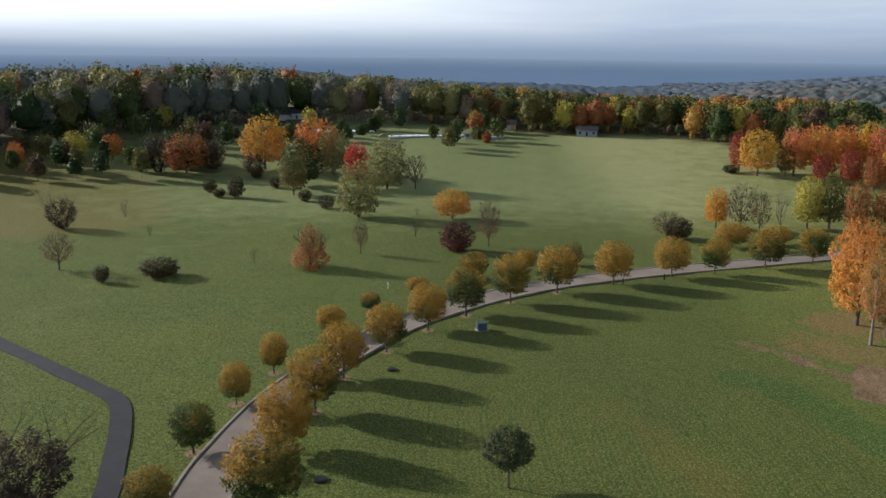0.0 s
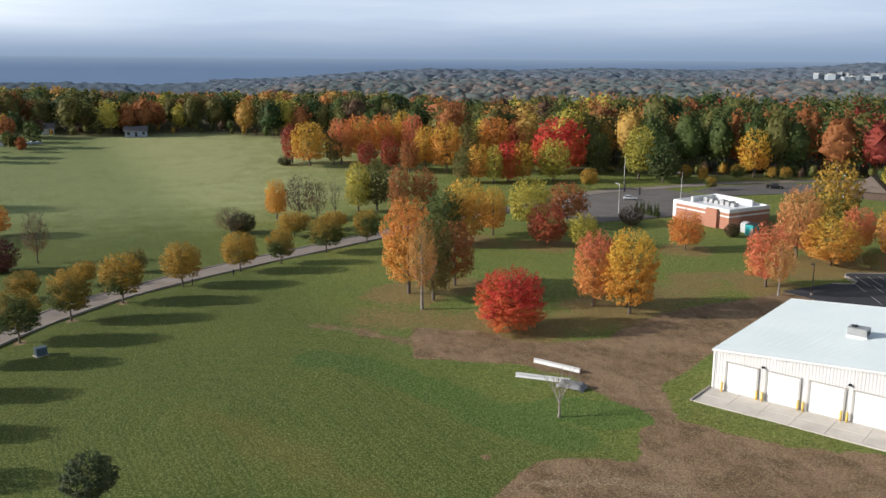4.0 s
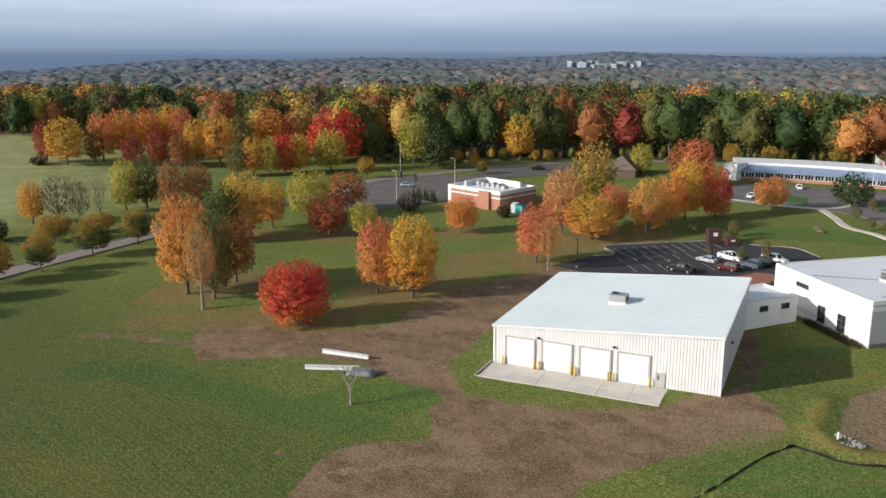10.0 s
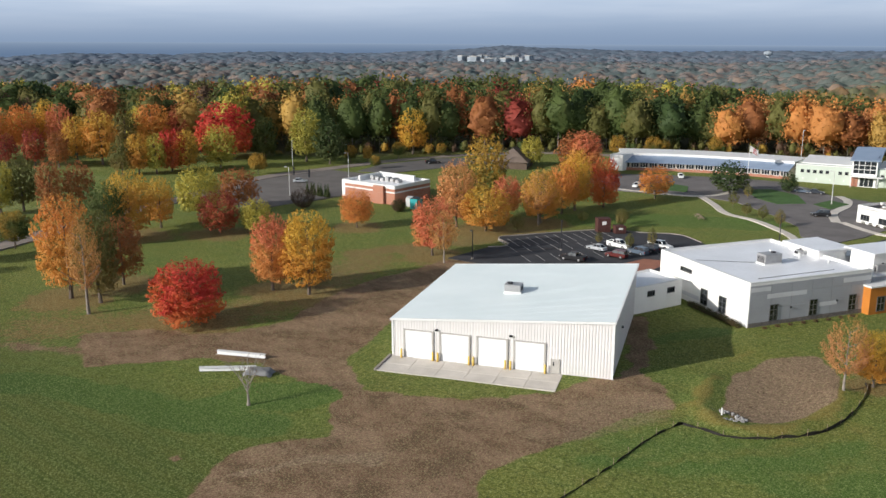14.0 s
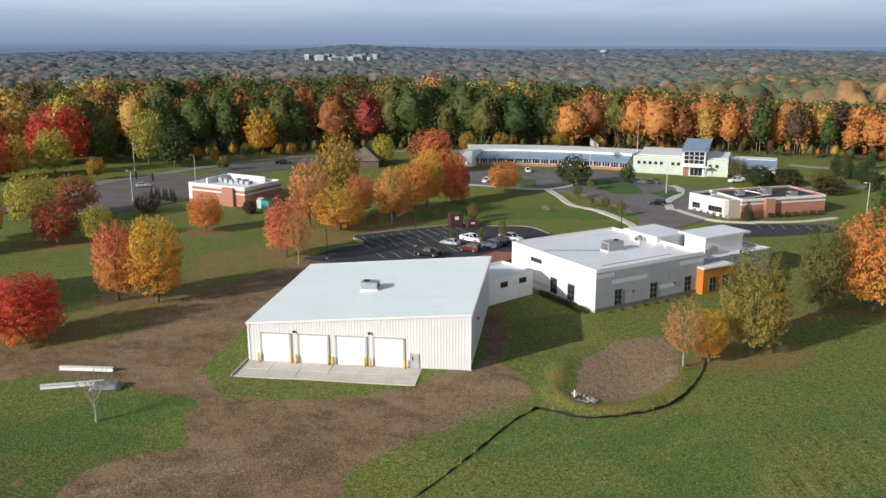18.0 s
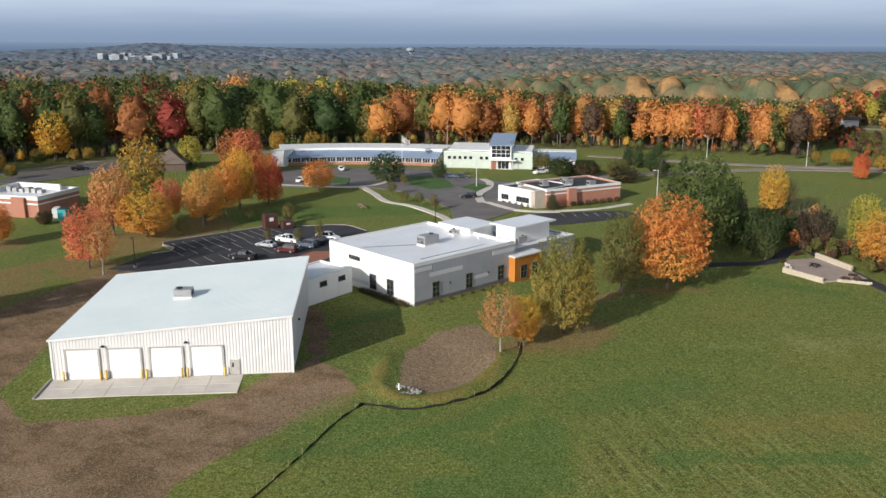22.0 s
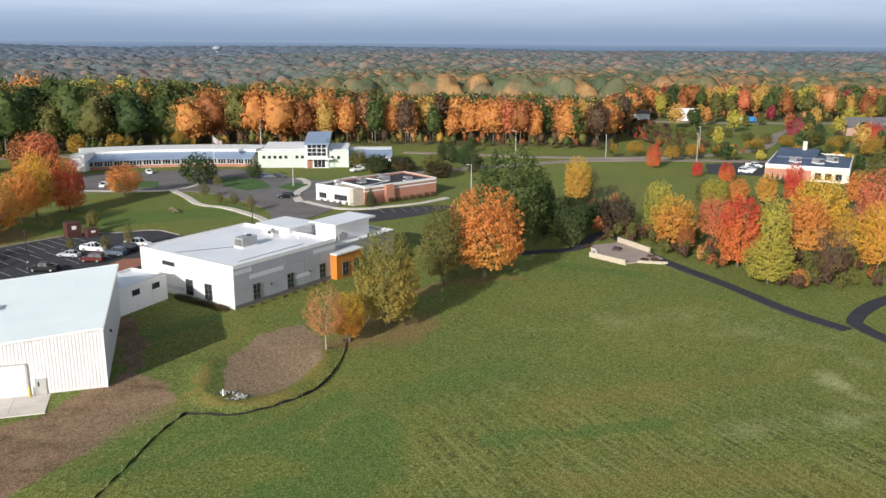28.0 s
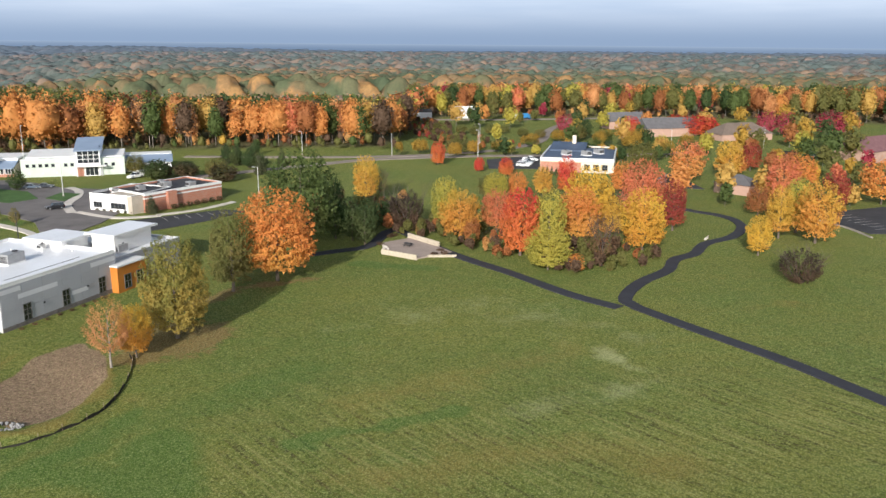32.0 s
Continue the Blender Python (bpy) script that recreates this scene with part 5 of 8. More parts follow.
# apron of cast slabs, bollards, roof unit
apron = thing("door_apron", HALL_AT[0], HALL_AT[1], 0.0, HALL_TURN, "pale concrete apron of cast slabs before the doors", "pavement", "", "structure")
for k in range(6):
    for r in range(2):
        x0, x1 = 6.7 + k * 4.22, 6.7 + (k + 1) * 4.22 - 0.04
        box("slab", x0, x1, 0.22 + r * 3.05, 0.22 + r * 3.05 + 3.0, -0.4, 0.135 + 0.006 * ((k + r) % 2), CONCRETE, apron, "", 0.015)
box("kerb_edge", 32.05, 32.35, 0.0, 6.3, -0.3, 0.30, KERB, apron)
for x in (30.28, 25.5, 24.75, 20.1, 19.45, 14.8, 14.05, 9.12):
    p = at_hall(x, 0.62)
    b = thing("bollard", p.x, p.y, 0.1, 0, "yellow steel bollard beside a roll-up door", "bollard", "door bollards")
    bm = bmesh.new()
    tube_bm(bm, (0, 0, 0), (0, 0, 1.25), 0.15, 0.15, 12)
    part("post", bm, YELLOW, b, "", True)
    bm = bmesh.new()
    bmesh.ops.create_uvsphere(bm, u_segments=12, v_segments=6, radius=0.15)
    cap = part("cap", bm, YELLOW, b, "rounded cap", True)
    cap.location = (0, 0, 1.25)


def roof_unit(x, y, z, turn, sx, sy, sz, label="grey rooftop air handling unit"):
    """A packaged air handler: curb, cabinet of panels, louvres and a fan cowl."""
    ob = thing("rooftop_unit", x, y, z, turn, label, "air conditioner")
    box("curb", -sx / 2 - 0.06, sx / 2 + 0.06, -sy / 2 - 0.06, sy / 2 + 0.06, -0.3, 0.3, TRIMWHITE, ob)
    body = box("cabinet", -sx / 2, sx / 2, -sy / 2, sy / 2, 0.3, sz, GALV, ob, "", 0.04)
    for k in range(3):
        x0 = -sx / 2 + 0.12 + k * (sx - 0.2) / 3
        box("panel", x0, x0 + (sx - 0.5) / 3, sy / 2, sy / 2 + 0.03, 0.42, sz - 0.12, GALV, body)
        box("panel", x0, x0 + (sx - 0.5) / 3, -sy / 2 - 0.03, -sy / 2, 0.42, sz - 0.12, GALV, body)
    for k in range(6):
        z0 = 0.5 + k * (sz - 0.8) / 6
        box("louvre", -sx / 2 - 0.05, -sx / 2, -sy * 0.4, sy * 0.4, z0, z0 + 0.09, DARK, body)
    bm = bmesh.new()
    tube_bm(bm, (sx * 0.22, 0, sz), (sx * 0.22, 0, sz + 0.18), 0.45 * min(1, sy / 2), 0.45 * min(1, sy / 2), 16)
    part("fan_cowl", bm, DARK, ob, "dark fan cowl")
    return ob


p = at_hall(17.1, -14.2)
roof_unit(p.x, p.y, 8.35 - 2.5 * 17.1 / 31.8 + 0.05, HALL_TURN, 2.6, 1.9, 1.35)

# ---------------------------------------------------------------- office building with the orange porch
PANELW = plain("white_wall_panel", (0.80, 0.79, 0.77), 0.6, 0, 0.15, 0.10, 5.0, 0.08)
PANELG = plain("silver_grey_wall_panel", (0.37, 0.375, 0.40), 0.55, 0, 0.2, 0.12, 5.0, 0.08)
BANDG = plain("light_grey_wall_band", (0.60, 0.60, 0.62), 0.55, 0, 0.2, 0.08, 5.0, 0.05)
MEMBRANE = plain("white_roof_membrane", (0.74, 0.75, 0.78), 0.35, 0, 0.12, 0.16, 2.0, 0.05, 0.5)
ORANGE = plain("orange_panel", (0.50, 0.185, 0.035), 0.5, 0, 0.4, 0.15, 6.0, 0.08)
STONE = plain("grey_stone_base", (0.19, 0.17, 0.16), 0.85, 0, 2.0, 0.45, 5.0, 0.4)
DARKFRAME = plain("dark_bronze_window_frame", (0.13, 0.125, 0.12), 0.45, 0.2, 1.0, 0.2, 9.0, 0.05)
FRAME = plain("white_window_frame", (0.72, 0.71, 0.70), 0.5, 0, 1.0, 0.1, 9.0, 0.05)
brick_m = Mat("red_brick", 0.85)
bt = brick_m.node("ShaderNodeTexBrick", Scale=1.0)
for key, v in (("Color1", (0.36, 0.125, 0.075, 1)), ("Color2", (0.46, 0.19, 0.12, 1)), ("Mortar", (0.40, 0.31, 0.25, 1)), ("Mortar Size", 0.008), ("Brick Width", 0.24), ("Row Height", 0.08)):
    bt.inputs[key].default_value = v
bs = brick_m.node("ShaderNodeSeparateXYZ")
brick_m.l.new(brick_m.local(), bs.inputs[0])
bc = brick_m.node("ShaderNodeCombineXYZ")
brick_m.l.new(brick_m.math("ADD", bs.outputs[0], bs.outputs[1]), bc.inputs[0])
brick_m.l.new(bs.outputs[2], bc.inputs[1])
brick_m.l.new(bc.outputs[0], bt.inputs["Vector"])
brick_m.color(brick_m.mix(brick_m.span(brick_m.noise(0.35, 4), 0.3, 0.7, 0, 0.35), bt.outputs["Color"], (0.30, 0.12, 0.08)))
BRICK = brick_m.m

OFF_AT, OFF_TURN = (132.5, 43.9), math.degrees(math.atan2(-0.51, 0.86))
OFF_M = pose(OFF_AT[0], OFF_AT[1], 0, 0, 0, OFF_TURN)


def window(parent, x, y, z, w, h, face, cols=2, rows=3, frame_m=None):
    """A framed window with mullions and panes; face: '-y' or '-x', the way it looks in its parent."""
    frame_m = frame_m or DARKFRAME
    ob = new("window")
    ob.parent = parent
    ob.matrix_local = pose(x, y, z, 0, 0, 0 if face == "-y" else -90 if face == "-x" else 90)
    bar = 0.05
    box("window_frame", -w / 2 - bar, -w / 2 + bar, -0.09, 0.05, 0, h, frame_m, ob)
    box("window_frame", w / 2 - bar, w / 2 + bar, -0.09, 0.05, 0, h, frame_m, ob)
    box("window_head", -w / 2 - bar, w / 2 + bar, -0.095, 0.05, h - bar, h + bar, frame_m, ob)
    box("window_sill", -w / 2 - bar - 0.04, w / 2 + bar + 0.04, -0.14, 0.05, -bar, bar, frame_m, ob)
    for i in range(cols):
        for j in range(rows):
            x0, z0 = -w / 2 + w * i / cols, h * j / rows
            box("pane", x0 + 0.05, x0 + w / cols - 0.05, -0.03, 0.0, z0 + 0.05, z0 + h / rows - 0.05, GLASS, ob)
    for i in range(1, cols):
        box("mullion", -w / 2 + w * i / cols - 0.04, -w / 2 + w * i / cols + 0.04, -0.07, 0.02, 0, h, frame_m, ob)
    for j in range(1, rows):
        box("mullion", -w / 2, w / 2, -0.065, 0.02, h * j / rows - 0.035, h * j / rows + 0.035, frame_m, ob)
    return ob


def parapet_roof(ob, x0, x1, y0, y1, z, wall_m, deck_m, rim=0.35, up=0.45, label=""):
    """A flat roof deck sunk behind a parapet."""
    box("roof_deck", x0 + rim, x1 - rim, y0 + rim, y1 - rim, z - up - 0.2, z - up + 0.04, deck_m, ob, label)
    for nm, (a, b, c, d) in (("parapet", (x0, x1, y0, y0 + rim)), ("parapet", (x0, x1, y1 - rim, y1)), ("parapet", (x0, x0 + rim, y0 + rim, y1 - rim)), ("parapet", (x1 - rim, x1, y0 + rim, y1 - rim))):
        box(nm, a, b, c, d, z - up - 0.3, z, wall_m, ob)
    for a, b, c, d in ((x0 - 0.05, x1 + 0.05, y0 - 0.05, y0 + rim + 0.03), (x0 - 0.05, x1 + 0.05, y1 - rim - 0.03, y1 + 0.05), (x0 - 0.05, x0 + rim + 0.03, y0 + rim + 0.03, y1 - rim - 0.03), (x1 - rim - 0.03, x1 + 0.05, y0 + rim + 0.03, y1 - rim - 0.03)):
        box("coping", a, b, c, d, z, z + 0.07, TRIMWHITE, ob)


def office():
    ob = thing("office_building", OFF_AT[0], OFF_AT[1], 0, OFF_TURN, "white and silver-grey panelled office building with flat roofs", "building")
    H, L, D = 7.45, 25.0, 24.5
    box("main_block", 0.0, L, 0.0, D, -0.3, H - 0.5, PANELG, ob, "silver-grey panelled wall block")
    box("west_wall", -0.06, -0.002, 0.0, D, -0.2, H - 0.02, PANELW, ob, "white panelled wall")
    for k in range(5):
        box("wall_panel", -0.10, -0.06, 0.05 + k * 4.9, 4.9 * (k + 1) - 0.03, 3.75, H - 0.06, PANELW, ob)
        box("wall_panel", -0.10, -0.06, 0.05 + k * 4.9, 4.9 * (k + 1) - 0.03, 0.25, 3.70, PANELW, ob)
    box("wall_stripe", -0.115, -0.10, 12.6, 24.4, 1.0, 1.7, BANDG, ob)
    parapet_roof(ob, 0, L, 0, D, H, PANELW, MEMBRANE, label="white membrane roof")
    for k in range(6):                       # panels of the grey front, with open joints
        for j, (z0, z1) in enumerate(((0.75, 2.95), (2.98, 5.2), (5.23, H - 0.55))):
            box("wall_panel", 0.03 + k * 4.16, 4.16 * (k + 1) - 0.03, -0.07, -0.002, z0, z1, PANELG, ob)
    for x0, x1, z0, z1 in ((0.1, 4.0, 5.9, 6.6), (3.4, 11.4, 4.55, 5.3), (19.0, 25.0, 5.7, 6.5), (14.2, 18.0, 2.1, 2.8)):
        box("wall_band", x0, x1, -0.10, -0.07, z0, z1, BANDG, ob, "pale horizontal wall band")
    k = 0
    for row in range(3):                     # stone courses at the foot of the front
        x = -0.02
        while x < L:
            w = 0.55 + 0.45 * ((k * 37) % 10) / 10
            box("stone", x, min(x + w - 0.03, L), -0.15 - 0.02 * ((k * 13) % 3), -0.01, row * 0.25 - 0.05, row * 0.25 + 0.18, STONE, ob)
            x += w
            k += 1
    for x in (4.9, 13.0, 21.3):
        window(ob, x, -0.08, 0.75, 1.55, 2.7, "-y")
    for y in (11.2, 6.3):
        window(ob, -0.12, y, 0.75, 1.75, 2.7, "-x")
    window(ob, -0.12, 16.6, 5.2, 3.2, 0.7, "-x", 4, 1)
    for x, z in ((8.3, 2.5), (17.9, 2.6)):
        l = box("wall_lamp", x - 0.13, x + 0.13, -0.28, -0.07, z, z + 0.3, DARK, ob, "small dark wall lamp", 0.03)
    # lower east wing
    box("east_wing", L, 44.5, 1.2, 11.0, -0.3, 5.0, PANELG, ob, "silver-grey lower wing")
    parapet_roof(ob, L, 44.5, 1.2, 11.0, 5.55, PANELG, MEMBRANE)
    window(ob, 33.2, 1.18, 0.7, 2.2, 2.4, "-y", 3, 2)
    window(ob, 38.2, 1.18, 0.7, 2.2, 2.4, "-y", 3, 2)
    box("rear_wing", L, 36.0, 11.0, 22.0, -0.3, 6.2, PANELW, ob, "white rear wing")
    parapet_roof(ob, L, 36.0, 11.0, 22.0, 6.6, PANELW, MEMBRANE)
    # raised flat roofs over the clerestories
    for (x0, x1, y0, y1, z) in ((22.6, 30.8, 9.6, 18.8, 8.6), (29.0, 41.0, 3.4, 10.4, 8.9)):
        box("clerestory", x0 + 0.9, x1 - 0.9, y0 + 0.9, y1 - 0.9, 5.2, z - 0.3, PANELW, ob, "white clerestory box")
        r = box("raised_roof", x0, x1, y0, y1, z - 0.3, z, MEMBRANE, ob, "white overhanging flat roof", 0.03)
        box("roof_edge", x0 - 0.04, x1 + 0.04, y0 - 0.06, y0 - 0.002, z - 0.34, z + 0.05, TRIMWHITE, r)
    # orange porch
    box("porch", 23.6, 31.0, -1.6, -0.004, -0.2, 4.7, ORANGE, ob, "orange panelled porch")
    box("porch_side", 23.54, 23.6, -1.62, 0, 0, 4.72, ORANGE, ob)
    box("porch_roof", 23.4, 31.2, -1.8, 1.2, 4.7, 4.95, TRIMWHITE, ob, "white porch roof edge")
    window(ob, 26.0, -1.62, 0.5, 1.7, 2.5, "-y", 2, 2)
    window(ob, 29.2, -1.62, 0.5, 1.7, 2.5, "-y", 2, 2)
    # small roof gear
    for x, y in ((20.5, 12.0), (22.6, 7.2), (17.5, 16.0)):
        tube("roof_vent", (x, y, 6.9), (x, y, 7.9), 0.16, 0.16, TRIMWHITE, ob)
    tube("roof_pipe", (4, 3.0, 7.06), (20, 3.2, 7.06), 0.05, 0.05, DARK, ob)
    tube("roof_pipe", (2, 17.0, 7.06), (12, 11.0, 7.06), 0.05, 0.05, DARK, ob)
    return ob


office()
for x, y, s in ((12.6, 10.6, (3.6, 2.2, 1.9)), (31.5, 4.6, (2.6, 1.8, 1.6)), (21.8, 13.5, (1.3, 0.9, 1.1))):
    p = OFF_M @ Vector((x, y, 0))
    roof_unit(p.x, p.y, 7.0 if x < 24 else 5.1, OFF_TURN, *s)


def link_building():
    ob = thing("link_building", 127.6, 61.4, 0, math.degrees(math.atan2(57.6 - 61.4, 137.6 - 127.6)), "low white passage joining the hall and the office", "building")
    L, D, H = 10.9, 8.0, 4.6
    box("wall_block", 0, L, 0, D, -0.3, H - 0.3, PANELW, ob)
    for k in range(3):
        box("wall_panel", 0.02 + k * L / 3, (k + 1) * L / 3 - 0.02, -0.04, -0.002, 0.2, H - 0.35, PANELW, ob)
    parapet_roof(ob, 0, L, 0, D, H, PANELW, MEMBRANE, 0.25, 0.3)
    window(ob, 3.6, -0.05, 2.7, 1.6, 0.9, "-y", 3, 1)
    window(ob, 8.2, -0.05, 2.7, 1.6, 0.9, "-y", 3, 1)


link_building()


def hedge_bush(x, y, r, h, leaf="shrub", label="clipped dark green foundation shrub"):
    ob = thing("shrub", x, y, float(ground_z(x, y)), (x * 53) % 360, label, "shrub", "foundation shrubs")
    cr = new("leaves", crown_mesh("round", 0.0, 500, 0.06, int(x * 7) % 3))
    cr.scale = (2 * r, 2 * r, h)
    cr.material_slots[0].link = "OBJECT"
    cr.material_slots[0].material = LEAF[leaf]
    under(cr, ob)
    return ob


for k in range(13):
    p = OFF_M @ Vector((-1.3, 0.6 + k * 1.05, 0))
    hedge_bush(p.x, p.y, 0.62 + 0.1 * (k % 3), 1.0 + 0.12 * (k % 2))
for k in range(8):
    p = OFF_M @ Vector((2.2 + k * 2.6, -1.4, 0))
    hedge_bush(p.x, p.y, 0.42, 0.55, "brown", "small brown shrub in the planting bed")


# ---------------------------------------------------------------- brick pavilion with roof plant
def brick_pavilion():
    ob = thing("brick_pavilion", 175.9, 159.5, 0, 90, "flat-roofed red brick building with white roof plant", "building")
    W, D, H = 20.8, 15.5, 5.5                # x north along the front, y to the west (out)
    box("wall_block", 0, W, -D, 0, -0.3, H - 0.6, BRICK, ob, "red brick walls")
    box("white_corner", W - 1.1, W + 0.05, -7, 0.06, -0.1, H - 0.1, PANELW, ob, "white corner panel")
    for z0, z1, m in ((3.35, 3.75, TRIMWHITE), (4.55, 5.3, TRIMWHITE)):
        box("band", -0.06, W - 1.12, 0.002, 0.07, z0, z1, m, ob, "pale band")
        box("band", -0.07, -0.002, -D, 0.0, z0, z1, m, ob, "pale band")
    box("pier", 3.6, 7.6, 0.07, 0.9, -0.2, H - 0.3, BRICK, ob, "projecting brick bay")
    parapet_roof(ob, 0, W, -D, 0, H, TRIMWHITE, MEMBRANE, 0.35, 0.6)
    box("screen", 4, 18, -13.5, -12.9, H - 0.6, H + 1.0, TRIMWHITE, ob, "white plant screen")
    box("screen", 17.4, 18, -13, -4, H - 0.6, H + 0.9, TRIMWHITE, ob)
    for k in range(6):
        u = box("roof_machine", 5 + k * 2.0, 6.4 + k * 2.0, -9 - (k % 2), -7.2, H - 0.6, H + 0.35 + 0.2 * (k % 3), GALV, ob, "grey roof machine", 0.05)
    return ob


brick_pavilion()
for k in range(7):
    x, y = 172.6 + 0.35 * (k % 2), 183.0 + k * 1.5
    ob = thing("arborvitae", x, y, 0, k * 50, "dark columnar evergreen screening the service yard", "tree", "service yard evergreens")
    cr = new("crown", crown_mesh("cone", 0.0, 700, 0.06, k % 3))
    cr.scale = (1.5, 1.5, 4.2)
    cr.material_slots[0].link = "OBJECT"
    cr.material_slots[0].material = LEAF["dgreen"]
    under(cr, ob)
TEAL = plain("teal_container_paint", (0.03, 0.33, 0.34), 0.5, 0, 1.0, 0.25, 8.0, 0.1)
d = thing("container", 176.0, 151.6, 0, 12, "teal steel rubbish container", "container")
box("body", -1.6, 1.6, -1.1, 1.1, 0.15, 3.0, TEAL, d, "", 0.05)
for k in range(5):
    box("rib", -1.5 + k * 0.7, -1.38 + k * 0.7, 1.1, 1.2, 0.2, 2.9, TEAL, d)
box("lid", -1.65, 1.65, -1.15, 1.15, 3.0, 3.12, DARK, d)
d = thing("utility_cabinet", 178.0, 155.8, 0, 30, "white metal utility cabinet by a brick wall", "cabinet")
box("body", -1.6, 1.6, -0.8, 0.8, 0.1, 2.6, TRIMWHITE, d, "", 0.04)
for s in (-0.8, 0.8):
    box("door", s - 0.75, s + 0.75, 0.8, 0.84, 0.25, 2.45, TRIMWHITE, d)


# ---------------------------------------------------------------- school
BLUEROOF = Mat("blue_metal_roof", 0.4, 0.2, 0.5)
BLUEROOF.color(BLUEROOF.mix(BLUEROOF.noise(0.3, 4), (0.20, 0.27, 0.38), (0.30, 0.37, 0.48)))
BLUEROOF = BLUEROOF.m
MINT = plain("pale_green_wall", (0.50, 0.56, 0.49), 0.7, 0, 0.3, 0.12, 5.0, 0.1)
TANWALL = plain("tan_stone_wall", (0.46, 0.40, 0.33), 0.8, 0, 0.5, 0.2, 6.0, 0.2)


def school():
    ob = thing("school", 290.0, 85.5, 0, math.degrees(math.atan2(-0.992, 0.126)), "pale green school with a blue-roofed glass tower and white roofs", "school")
    # main block: x runs south along the front, y back
    box("main_block", 0, 16.8, 0, 17, -0.3, 5.6, MINT, ob, "pale green block")
    prism("upper_roof", [(1, 4), (17, 4), (17, 18), (1, 18)], 5.3, lambda x, y: 5.9 + (y - 4) * 0.07, TRIMWHITE, ob, "white sloping upper roof")
    box("coping", -0.1, 16.85, -0.1, 0.35, 5.6, 5.85, TRIMWHITE, ob)
    for x in (2.0, 3.9, 5.8, 7.7, 9.6, 13.4, 15.3):
        window(ob, x, -0.02, 3.2, 0.95, 0.95, "-y", 1, 1)
    for x in (2.4, 6.5, 10.6, 14.7):
        l = box("wall_lamp", x - 0.15, x + 0.15, -0.25, -0.01, 1.0, 1.5, TRIMWHITE, ob)
    # glass tower under a blue lean-to roof
    t = box("tower", 16.8, 24.0, -1.2, 12, -0.3, 8.2, PANELW, ob, "white framed glass tower")
    for j in range(3):
        for k in range(4):
            box("pane", 17.2 + k * 1.65, 18.7 + k * 1.65, -1.24, -1.2, 4.2 + j * 1.35, 5.4 + j * 1.35, GLASS, t)
    for k in range(3):
        box("pane", 19.4 + k * 1.3, 20.6 + k * 1.3, -1.24, -1.2, 0.2, 2.8, GLASS, t)
    box("canopy", 16.6, 26.0, -3.2, -1.2, 3.2, 3.5, TRIMWHITE, t, "white entrance canopy")
    tube("column", (17.0, -3.0, 0), (17.0, -3.0, 3.2), 0.15, 0.15, TRIMWHITE, t)
    tube("column", (24.6, -3.0, 0), (24.6, -3.0, 3.2), 0.15, 0.15, TRIMWHITE, t)
    box("brick_pier", 16.84, 18.8, -1.5, -1.21, 0, 3.1, BRICK, t)
    bm = bmesh.new()
    v = box_bm(bm, 16.2, 24.8, -2.4, 13, 0, 0.3)
    for q in v:
        q.co.z += 8.3 + 0.17 * (q.co.y + 2.4) - 0.02 * (24 - q.co.x)
    part("tower_roof", bm, BLUEROOF, ob, "blue sloping metal tower roof")
    box("tower_wall", 23.9, 24.0, 0, 12, 8.0, 9.6, GLASS, ob)
    box("south_block", 24.0, 31.0, 0, 14, -0.3, 5.6, MINT, ob, "pale green block")
    prism("upper_roof", [(24.2, 2), (31.0, 2), (31.0, 15), (24.2, 15)], 5.3, lambda x, y: 5.9 + (y - 2) * 0.06, TRIMWHITE, ob)
    for x in (25.6, 27.8):
        window(ob, x, -0.02, 3.0, 0.95, 0.95, "-y", 1, 1)
    box("corner_pier", 30.6, 31.4, -0.4, 0.4, -0.2, 6.0, MINT, ob)
    box("south_wing", 31.0, 46.0, 5.0, 16, -0.3, 3.2, PANELW, ob, "low south wing")
    for k in range(6):
        window(ob, 32.6 + k * 2.3, 4.98, 0.7, 1.8, 1.7, "-y", 2, 1)
    bm = bmesh.new()
    v = box_bm(bm, 30.8, 46.5, 4.0, 10.0, 0, 0.25)
    for q in v:
        q.co.z += 3.1 + 0.28 * (q.co.y - 4.0)
    part("wing_roof", bm, BLUEROOF, ob, "blue metal roof strip")
    prism("wing_roof", [(31, 10), (46.2, 10), (46.2, 16.5), (31, 16.5)], 3.2, lambda x, y: 5.2, TRIMWHITE, ob, "white flat roof")
    return ob


school()
# the long curved classroom wing
ARC_C, ARC_R = (196.0, 92.0), 96.0


